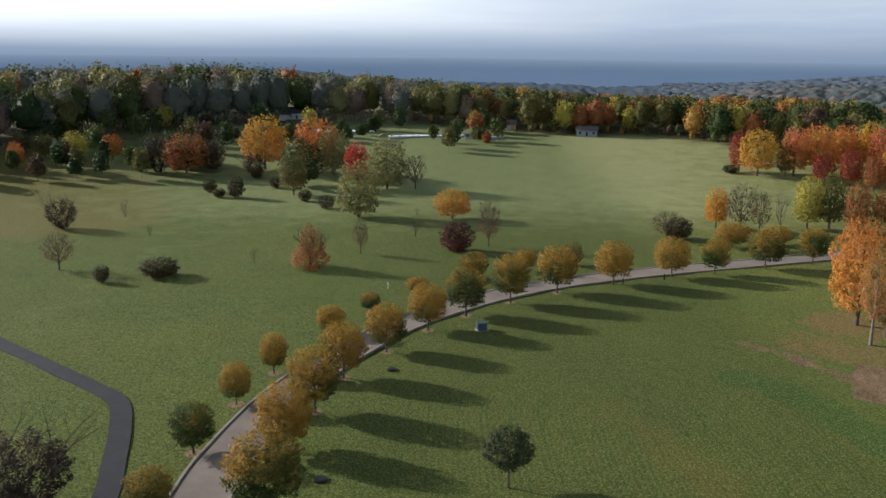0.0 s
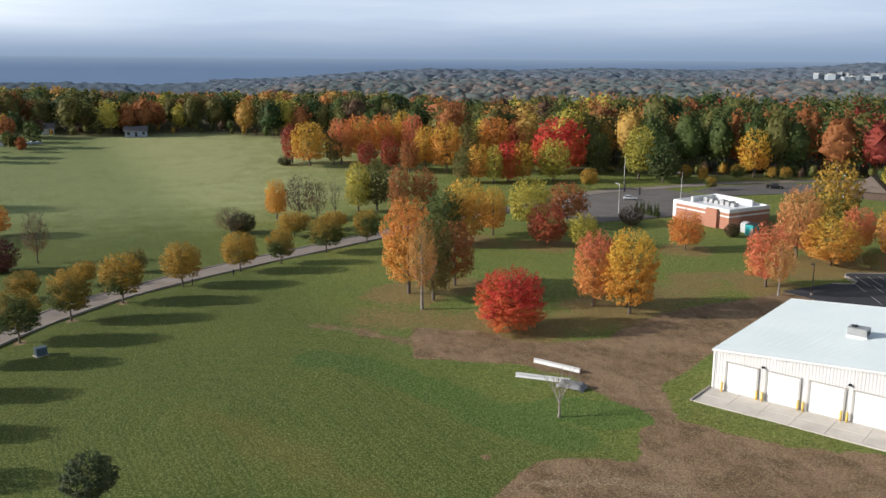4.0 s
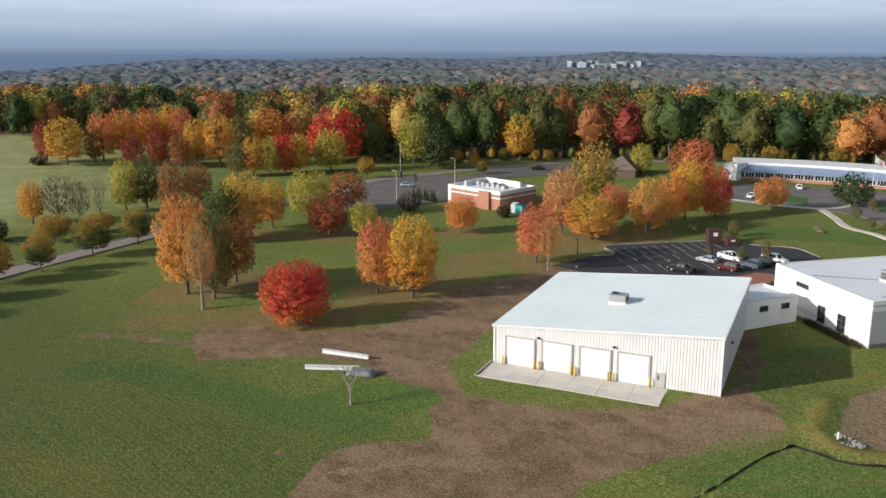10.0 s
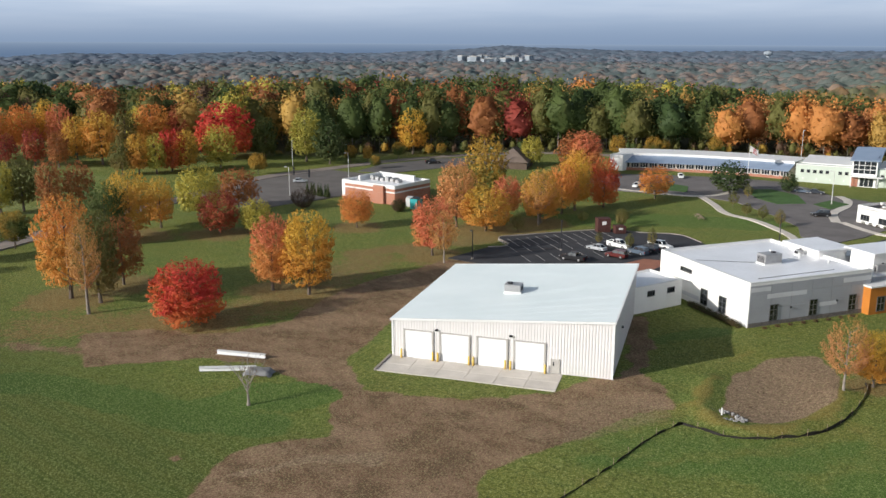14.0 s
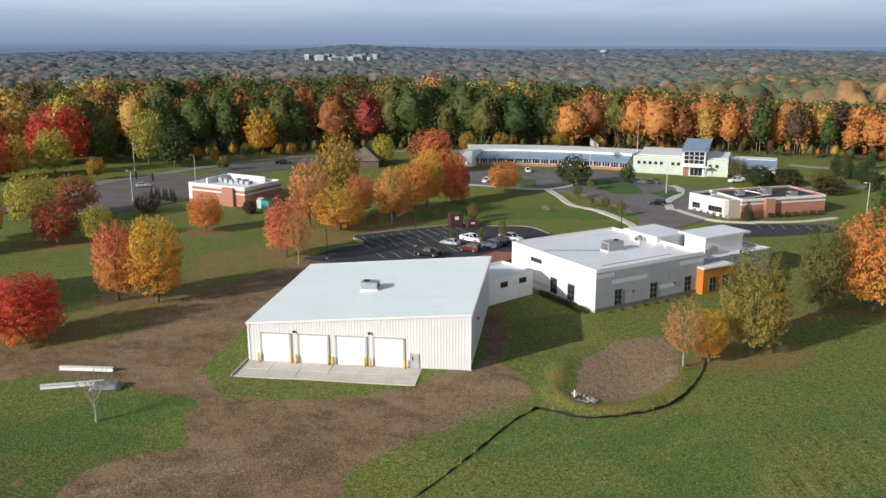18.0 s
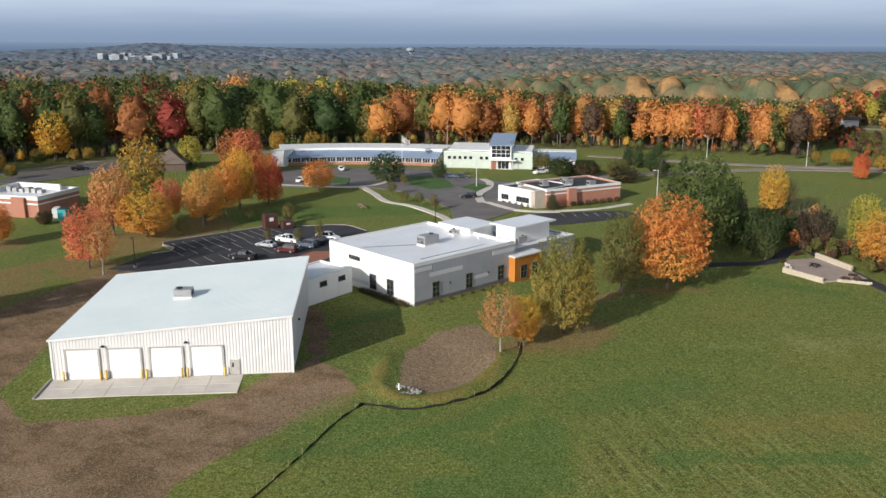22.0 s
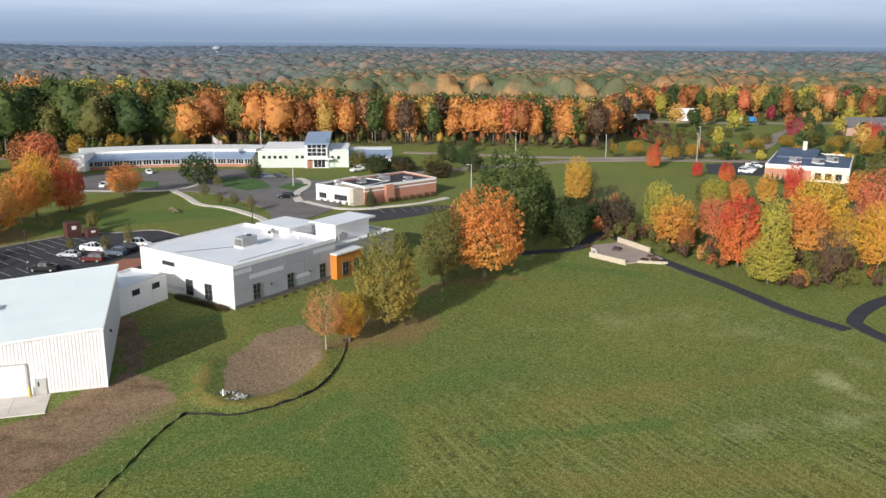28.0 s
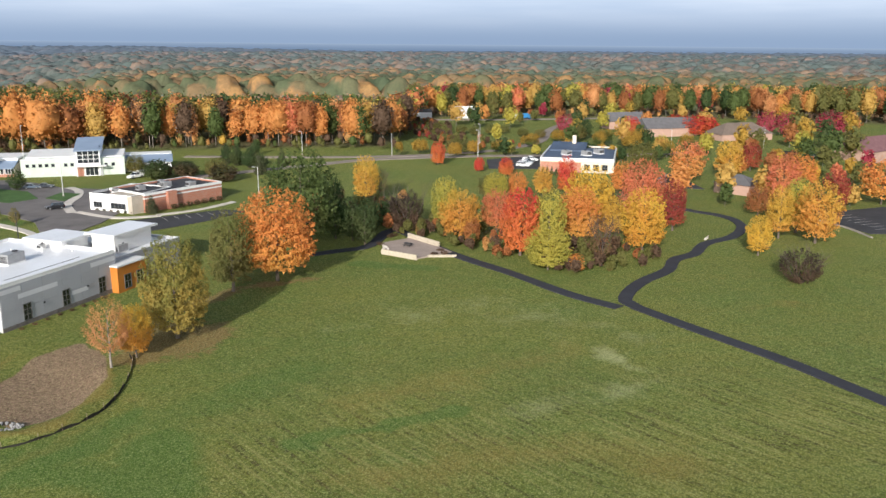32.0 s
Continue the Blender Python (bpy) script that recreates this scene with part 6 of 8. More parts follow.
def classroom_wing():
    ob = thing("classroom_wing", ARC_C[0], ARC_C[1], 0, 0, "long curved school wing with blue roof strip and white roof", "school")
    a0, a1, n = math.atan2(48.0, 78.0), math.atan2(-4.0, 95.0), 18
    at = lambda r, k: (r * math.cos(a0 + (a1 - a0) * k / n), r * math.sin(a0 + (a1 - a0) * k / n))
    R = ARC_R

    def ring(name, r0, r1, z00, z01, z10, z11, m, label=""):
        """A swept strip: inner radius r0 from z00 to z01, outer r1 from z10 to z11."""
        bm = bmesh.new()
        rows = [[bm.verts.new((*at(r, k), z)) for r, z in ((r0, z00), (r0, z01), (r1, z11), (r1, z10))] for k in range(n + 1)]
        for p, q in zip(rows[:-1], rows[1:]):
            for j in range(4):
                bm.faces.new((p[j], p[(j + 1) % 4], q[(j + 1) % 4], q[j]))
        bm.faces.new(rows[0])
        bm.faces.new(rows[-1])
        bmesh.ops.recalc_face_normals(bm, faces=bm.faces[:])
        return part(name, bm, m, ob, label)

    ring("brick_base", R, R + 0.35, -0.3, 1.0, -0.3, 1.0, BRICK, "red brick base wall")
    ring("wall", R + 0.3, R + 15, -0.3, 3.3, -0.3, 5.0, TANWALL)
    ring("blue_roof", R - 1.1, R + 4.2, 2.75, 3.0, 4.6, 4.9, BLUEROOF, "blue metal roof strip")
    ring("fascia", R + 4.0, R + 4.3, 4.7, 5.6, 4.7, 5.6, TRIMWHITE, "white fascia")
    ring("roof", R + 4.3, R + 15.5, 5.2, 5.62, 5.2, 5.9, TRIMWHITE, "white roof")
    for k in range(n):
        (x0, y0), (x1, y1) = at(R + 0.12, k + 0.08), at(R + 0.12, k + 0.92)
        ang = math.degrees(math.atan2(y0 - y1, x0 - x1))
        w = math.hypot(x1 - x0, y1 - y0)
        b = new("window")
        b.parent = ob
        b.matrix_local = pose((x0 + x1) / 2, (y0 + y1) / 2, 1.0, 0, 0, ang)
        for j in range(3):
            box("pane", -w / 2 + j * w / 3 + 0.06, -w / 2 + (j + 1) * w / 3 - 0.06, 0.0, 0.06, 0.1, 1.7, GLASS, b)
        for j in range(4):
            box("mullion", -w / 2 + j * w / 3 - 0.06, -w / 2 + j * w / 3 + 0.06, 0.0, 0.14, 0.0, 1.8, FRAME, b)
        box("window_sill", -w / 2, w / 2, 0, 0.2, -0.06, 0.06, FRAME, b)
    (x0, y0), (x1, y1) = at(R - 2, 0), at(R + 15.5, 0)
    box("end_wall", x0 * 0.995, x1, y0 - 0.5, y0 + 4.5, -0.3, 5.6, PANELW, ob, "white end wall")


classroom_wing()


# ---------------------------------------------------------------- car parks, drives and pavements
def lot(name, outline, z, material, label, category="car park", parent=None):
    ob = prism(name, outline, -0.4, z, material, parent)
    return tagged(ob, label, category, "", "structure") if parent is None else ob


LOT_A = [(137.8, 109.9), (151.3, 109.1), (154.5, 106.5), (157.2, 107.6), (160.8, 112.9), (169.8, 107.7), (183.7, 97.8), (186.2, 89.0), (189.0, 84), (189.5, 80), (185, 73.5), (178, 66), (168, 66), (150, 70), (140, 80)]
lot("car_park", LOT_A, 0.16, ASPHALT, "dark asphalt car park with white bay lines")
ribbon("kerb", LOT_A[1:11], -0.15, 0.15, -0.3, 0.30, KERB, "low concrete kerb round the car park", category="kerb")
for k in range(12):
    u = k / 11
    x, y = 158.5 + 23.5 * u, 111.5 - 13.0 * u
    ribbon("bay_line", [(x, y), (x - 4.6, y - 6.6)], -0.07, 0.07, 0.1, 0.172, PAINT, "white painted parking bay line", category="road marking")
for k in range(10):
    x, y = 149.5 + 2.55 * k, 99.0 - 2.05 * k
    ribbon("bay_line", [(x, y), (x - 3.4, y - 4.6)], -0.07, 0.07, 0.1, 0.172, PAINT, "white painted parking bay line", category="road marking")
for k in range(9):
    x, y = 151.5 + 2.55 * k, 101.6 - 2.05 * k
    ribbon("bay_line", [(x, y), (x + 3.2, y + 4.4)], -0.07, 0.07, 0.1, 0.172, PAINT, "white painted parking bay line", category="road marking")
REDPAVE = plain("red_pavers", (0.33, 0.14, 0.09), 0.85, 0, 0.8, 0.3, 8.0, 0.3)
lot("brick_plaza", [(152, 72), (165, 71), (163, 77), (151, 80)], 0.19, REDPAVE, "red paver plaza at the entrance", "pavement")
# drive and parking before the school
LOT_B = [(236, 128), (250, 140), (268, 138), (276, 122), (284, 104), (285, 88), (278, 78), (268, 68), (262, 50), (246, 44), (226, 44), (214, 46), (203, 50), (206, 58), (217, 62), (228, 72), (240, 86), (243, 98), (238, 112)]
lot("school_drive", LOT_B, 0.15, plain("worn_asphalt", (0.165, 0.15, 0.145), 0.9, 0, 0.2, 0.35, 9.0, 0.3), "worn asphalt drive and parking before the school", "road")
GRASS2 = plain("island_grass", (0.062, 0.125, 0.032), 0.95, 0, 0.4, 0.4, 6.0, 0.6)
for pts in ([(247, 104), (257, 108), (259, 116), (252, 119), (246, 112)], [(250, 70), (262, 76), (268, 86), (262, 92), (250, 84), (244, 76)], [(245, 62), (256, 60), (259, 66), (250, 68)]):
    lot("grass_island", pts, 0.26, GRASS2, "kerbed grass island in the school drive", "grass")
for line, w in (([(243, 98), (233, 90), (222, 82), (217, 72), (205, 60), (196, 56)], 1.0), ([(239, 130), (240, 112), (243, 99), (252, 94), (268, 96)], 0.9), ([(228, 56), (240, 60), (252, 60), (262, 62), (268, 66)], 1.2), ([(222, 34), (228, 24), (238, 16)], 0.9), ([(221, 33), (220, 44), (229, 55)], 1.0)):
    ribbon("pavement", line, -w, w, -0.3, 0.20, CONCRETE, "pale concrete pavement", category="pavement")
LOT_C = [(203, 44), (214, 42), (220, 32), (227, 18), (224, 12), (214, 20), (204, 32)]
lot("car_park", LOT_C, 0.155, ASPHALT, "small dark asphalt car park with bay lines")
for k in range(6):
    x, y = 219.0 + 1.2 * k, 32.5 - 2.7 * k
    ribbon("bay_line", [(x, y), (x - 4.4, y - 2.0)], -0.07, 0.07, 0.1, 0.168, PAINT, "white painted parking bay line", category="road marking")
LOT_D = [(146, 186), (152, 205), (165, 222), (180, 232), (198, 236), (212, 226), (214, 206), (200, 192), (192, 186), (176, 182)]
OLDTAR = plain("weathered_asphalt", (0.15, 0.135, 0.125), 0.9, 0, 0.2, 0.3, 9.0, 0.3)
lot("car_park", LOT_D, 0.15, OLDTAR, "asphalt car park beside the brick building")
LOT_E = [(216, 214), (234, 219), (262, 212), (278, 194), (262, 190), (238, 196), (220, 202)]
lot("car_park", LOT_E, 0.15, plain("old_asphalt", (0.13, 0.12, 0.115), 0.9, 0, 0.2, 0.3, 9.0, 0.3), "worn asphalt car park by the woods")
ribbon("road", [(150, 218), (184, 228), (214, 226), (246, 222), (280, 208), (305, 184), (312, 160)], -2.8, 2.8, -0.3, 0.17, ROADGREY, "light grey loop road before the woods")
ribbon("road", [(262, 50), (281, 34), (294, 14), (306, -6), (318, -30), (322, -60), (322, -85), (318, -120), (322, -160)], -2.6, 2.6, -0.3, 0.17, ROADGREY, "grey park road past the lawns")
ribbon("road", [(335, 40), (328, 0), (326, -30), (330, -62), (345, -90), (370, -110), (420, -130), (480, -170)], -2.2, 2.2, -0.3, 0.18, ROADGREY, "grey approach road")
ribbon("road", [(478, -60), (472, -110), (474, -160), (482, -220)], -3.5, 3.5, -0.3, 0.17, ROADGREY, "distant grey main road", step=6)
lot("car_park", [(290, -68), (312, -72), (322, -96), (300, -100), (286, -88)], 0.16, ASPHALT, "asphalt car park beside the flat-roofed clinic")
lot("car_park", [(247, -108), (262, -112), (258, -126), (240, -124)], 0.15, ASPHALT, "small car park by the stone house")
lot("car_park", [(200, -136), (192, -133), (176, -134.5), (172, -160), (206, -160)], 0.15, ASPHALT, "dark asphalt car park with faded bay lines")
for k in range(7):
    ribbon("bay_line", [(196 - k * 2.7, -138.5), (197 - k * 2.7, -144)], -0.07, 0.07, 0.1, 0.166, PAINT, "white painted parking bay line", category="road marking")
ribbon("kerb", [(201, -133), (192, -131.5), (182, -133), (172, -132)], -0.2, 0.2, -0.3, 0.3, KERB, "pale kerb of the car park", category="kerb")
lot("car_park", [(300, -190), (322, -196), (316, -214), (296, -212)], 0.15, ASPHALT, "car park before the purple-roofed hall")
WATER = Mat("pond_water", 0.06, 0, 0.6)
WATER.color(WATER.mix(WATER.noise(0.2, 3), (0.30, 0.36, 0.42), (0.40, 0.46, 0.52)))
for pts in ([(-26, 417), (-10, 424), (8, 424), (24, 420), (30, 424), (16, 431), (-12, 431), (-28, 424)], [(-78, 430), (-50, 432), (-34, 436), (-40, 442), (-70, 442)]):
    zt = max(float(ground_z(x, y)) for x, y in pts)
    ob = prism("pond", pts, zt - 2, zt + 0.25, WATER.m)
    tagged(ob, "still pale pond reflecting the sky", "water", "", "structure")


# ---------------------------------------------------------------- white and brick building with black roof
BLACKROOF = plain("black_roof_membrane", (0.045, 0.045, 0.05), 0.8, 0, 0.3, 0.35, 6.0, 0.2)


def flat_building(name, x, y, turn, L, D, H, wall_m, deck_m, label, bands=(), category="building"):
    """A flat-roofed building; x along the front, y back."""
    ob = thing(name, x, y, float(ground_z(x, y)), turn, label, category)
    box("wall_block", 0, L, 0, D, -0.4, H - 0.5, wall_m, ob)
    parapet_roof(ob, 0, L, 0, D, H, wall_m, deck_m, 0.3, 0.5)
    for z0, z1 in bands:
        box("band", -0.05, L + 0.05, -0.06, -0.002, z0, z1, TRIMWHITE, ob, "pale band")
        box("band", L + 0.002, L + 0.06, 0, D, z0, z1, TRIMWHITE, ob)
        box("band", -0.06, -0.002, 0, D, z0, z1, TRIMWHITE, ob)
    return ob


wb = flat_building("clinic_building", 231.8, 52.2, math.degrees(math.atan2(40.7 - 52.2, 225.0 - 231.8)), 13.4, 16, 4.6, PANELW, BLACKROOF, "white building with black flat roof beside a brick wing")
window(wb, 2.6, -0.02, 1.0, 2.6, 1.4, "-y", 3, 1)
window(wb, 9.2, -0.02, 1.0, 4.6, 1.4, "-y", 4, 1)
wc = flat_building("clinic_wing", 226.2, 37.5, math.degrees(math.atan2(19.6 - 37.5, 244.0 - 226.2)), 25.3, 15, 4.9, BRICK, BLACKROOF, "red brick clinic wing with pale bands and black roof", ((3.4, 3.75), (4.3, 4.88)))
box("bay", 6.6, 9.4, -1.0, 0, -0.3, 4.7, BRICK, wc, "projecting brick bay")
box("tan_wall", -3.4, 0.0, 0.6, 10, -0.3, 4.5, TANWALL, wc, "tan wall panel")
for k in range(7):
    hx = 226.2 + 17.8 * (0.30 + k * 0.1) - 1.2
    hedge_bush(hx, 37.5 - 17.9 * (0.30 + k * 0.1) - 1.3, 0.95, 1.5)
for k in range(6):
    hedge_bush(230.6 - k * 1.15, 50.2 - k * 1.95, 0.6, 0.9)
for x, y, s in ((236, 40, (2.2, 1.6, 1.5)), (240, 34, (2.6, 1.8, 1.7)), (241, 27.5, (2.4, 1.6, 1.4)), (234, 46, (1.6, 1.2, 1.0)), (245, 36, (1.5, 1.2, 1.4))):
    roof_unit(x, y, 4.2, -45, *s, label="pale rooftop air handling unit on black roof")

# ---------------------------------------------------------------- clinic with blue-black roof, houses, pavilion
NAVY = plain("blue_black_roof", (0.07, 0.10, 0.16), 0.6, 0, 0.2, 0.3, 4.0, 0.2)
CREAM = plain("cream_wall", (0.62, 0.55, 0.44), 0.75, 0, 0.4, 0.15, 6.0, 0.15)
bl = flat_building("flat_roofed_clinic", 282.6, -84.3, math.degrees(math.atan2(-107.5 + 84.8, 273.1 - 282.4)), 25.0, 36, 4.8, CREAM, NAVY, "cream clinic with blue-black flat roof and white bands", ((3.9, 4.78),))
box("brick_panel", 0.1, 14, -0.05, -0.001, 0, 3.4, BRICK, bl, "tan brick panel")
for x in (16, 19, 22):
    window(bl, x, -0.03, 0.8, 1.8, 2.0, "-y", 2, 2)
prism("raised_roof", [(1, 22), (14, 22), (14, 36), (1, 36)], 4.1, lambda x, y: 4.9 + 0.10 * (y - 22), NAVY, bl, "sloping blue-black roof")
box("chimney", 8.5, 9.9, 33, 34.4, 4, 9.0, CREAM, bl, "cream chimney")
for x, y in ((8, 12), (15, 12), (19, 18)):
    q = bl.matrix_basis @ Vector((x, y, 0))
    roof_unit(q.x, q.y, 4.35, 20, 3.4, 2.2, 1.7, "pale rooftop unit on a blue-black roof")


def shingle(name, c):
    return plain(name, c, 0.9, 0, 0.5, 0.3, 4.0, 0.4)


SHINGLE_G, SHINGLE_B, SHINGLE_P = shingle("grey_shingles", (0.13, 0.125, 0.13)), shingle("brown_shingles", (0.17, 0.13, 0.105)), shingle("purple_brown_shingles", (0.20, 0.10, 0.105))
SIDING = plain("white_siding", (0.66, 0.66, 0.66), 0.7, 0, 0.6, 0.15, 8.0, 0.15)
PINKBRICK = plain("pale_brick_wall", (0.42, 0.27, 0.21), 0.85, 0, 0.6, 0.2, 8.0, 0.3)


def house(x, y, turn, L, D, H, rise, wall_m, roof_m, label, hip=False, chimney=False, name="house", porch=False):
    """A house with a pitched roof: x along the ridge, front towards -y."""
    z = float(ground_z(x, y))
    ob = thing(name, x, y, z, turn, label, "house")
    box("wall_block", -L / 2, L / 2, -D / 2, D / 2, -0.8, H, wall_m, ob)
    bm = bmesh.new()
    e, i = 0.5, (D / 2 if hip else 0)
    c = [bm.verts.new(p) for p in ((-L / 2 - e, -D / 2 - e, H - 0.1), (L / 2 + e, -D / 2 - e, H - 0.1), (L / 2 + e, D / 2 + e, H - 0.1), (-L / 2 - e, D / 2 + e, H - 0.1))]
    r = [bm.verts.new((-L / 2 - (e if not hip else -i), 0, H + rise)), bm.verts.new((L / 2 + (e if not hip else -i), 0, H + rise))]
    for f in ((c[0], c[1], r[1], r[0]), (c[2], c[3], r[0], r[1]), (c[1], c[2], r[1]), (c[3], c[0], r[0]), (c[3], c[2], c[1], c[0])):
        bm.faces.new(f)
    part("roof", bm, roof_m, ob)
    if not hip:
        for s in (-1, 1):
            bm = bmesh.new()
            bm.faces.new([bm.verts.new(p) for p in ((s * (L / 2 + 0.03), -D / 2, H), (s * (L / 2 + 0.03), D / 2, H), (s * (L / 2 + 0.03), 0, H + rise * 0.9))])
            bmesh.ops.solidify(bm, geom=bm.faces[:], thickness=0.08)
            part("gable", bm, wall_m, ob)
    n = max(2, int(L / 3.2))
    for k in range(n):
        xx = -L / 2 + (k + 0.5) * L / n
        if k == n // 2:
            box("door", xx - 0.5, xx + 0.5, -D / 2 - 0.06, -D / 2, 0.1, 2.15, DARK, ob)
        else:
            window(ob, xx, -D / 2 - 0.02, 0.95, 1.1, 1.25, "-y", 2, 1)
    if chimney:
        box("chimney", L * 0.2, L * 0.2 + 0.9, -0.4, 0.5, H, H + rise + 1.2, BRICK, ob)
    if porch:
        prism("porch_roof", [(-2.4, -D / 2 - 3), (2.4, -D / 2 - 3), (2.4, -D / 2), (-2.4, -D / 2)], H - 0.3, lambda a, b: H + 0.9 - abs(a) * 0.3, roof_m, ob)
        for s in (-2.1, 2.1):
            box("porch_post", s - 0.2, s + 0.2, -D / 2 - 2.8, -D / 2 - 2.4, 0, H - 0.3, wall_m, ob)
    return ob


house(-85, 488, 14, 26, 9, 3.2, 3.4, SIDING, SHINGLE_G, "low white house with grey roof among dark trees", chimney=True)
house(-92, 481, 104, 9, 8, 3.2, 3.6, SIDING, SHINGLE_G, "white gabled house wing with grey roof", porch=True)
house(-146, 482, 20, 12, 8, 3.4, 2.8, SIDING, SHINGLE_B, "small pale house with brown roof")
house(-178, 470, 25, 11, 8, 3.2, 2.6, SIDING, SHINGLE_G, "small white house half hidden by trees")
house(71.3, 430, -10, 10, 7, 2.6, 2.2, plain("blue_grey_siding", (0.30, 0.34, 0.42), 0.7), SHINGLE_G, "small blue-grey barn at the field edge", name="barn")
house(34, 452, -5, 7, 6, 2.6, 2.4, SIDING, SHINGLE_G, "small white house beyond the field")
house(13, 421, 0, 6, 3.5, 1.6, 0.9, SIDING, SHINGLE_G, "low white hut beside the pond", name="hut")
house(233, -131, 37, 11, 8, 3.2, 2.4, PINKBRICK, SHINGLE_G, "small stone-faced house with dark hipped roof", hip=True)
house(366, -203, 98, 27, 13, 3.0, 4.6, PINKBRICK, SHINGLE_B, "wide low hall with broad brown hipped roof", hip=True, name="community_hall", porch=True)
house(385, -176, 96, 26, 12, 4.0, 4.4, PINKBRICK, SHINGLE_G, "brick house with grey gabled roof", porch=True)
house(420, -168, 95, 20, 10, 4.0, 4.2, PINKBRICK, SHINGLE_G, "grey-roofed house behind red trees")
house(297, -222, 115, 28, 16, 4.4, 4.4, PINKBRICK, SHINGLE_P, "brick hall with purple-brown roof and arched porch", name="church_hall", porch=True)
house(262, 178, 25, 17, 12, 2.6, 4.4, plain("brown_timber_wall", (0.12, 0.085, 0.065), 0.8), SHINGLE_B, "brown-roofed brick shelter behind maples", hip=True, name="shelter")
house(490, -72, 90, 14, 9, 3.5, 1.4, SIDING, SHINGLE_G, "white roadside building across the main road")
house(486, -98, 90, 10, 8, 3.6, 3.0, SIDING, TRIMWHITE, "white arched depot beside the road", name="depot")


# ---------------------------------------------------------------- vehicles
TYRE = plain("tyre_rubber", (0.02, 0.02, 0.021), 0.85, 0, 3.0, 0.3, 20.0, 0.3)
RIM = plain("alloy_rim", (0.45, 0.45, 0.46), 0.35, 0.7, 3.0, 0.2, 20.0, 0.1)
LIGHTS = {"white": (0.78, 0.78, 0.77), "silver": (0.42, 0.44, 0.46), "maroon": (0.10, 0.018, 0.016), "black": (0.015, 0.015, 0.017), "bluegrey": (0.09, 0.12, 0.16), "dark": (0.03, 0.035, 0.045)}
CARPAINT = {}
for key, c in LIGHTS.items():
    m = Mat(key + "_car_paint", 0.28, 0.1, 0.5)
    m.color(m.mix(m.noise(1.5, 3), c, tuple(min(1, v * 1.15) for v in c)))
    CARPAINT[key] = m.m
HEAD, TAIL = plain("headlamp_glass", (0.7, 0.7, 0.68), 0.15), plain("tail_lamp", (0.35, 0.02, 0.02), 0.25)
SHAPE = {  # length, width, body top, roof, roof stretch (front, back) of the cabin at sill and roof
    "car": (4.6, 1.8, 0.92, 1.46, (-0.85, 1.75), (-0.1, 1.2), 0.33),
    "suv": (4.7, 1.9, 1.08, 1.74, (-0.95, 2.25), (-0.35, 2.05), 0.37),
    "pickup": (5.7, 1.98, 1.12, 1.86, (-1.25, 1.05), (-0.55, 0.85), 0.40),
}


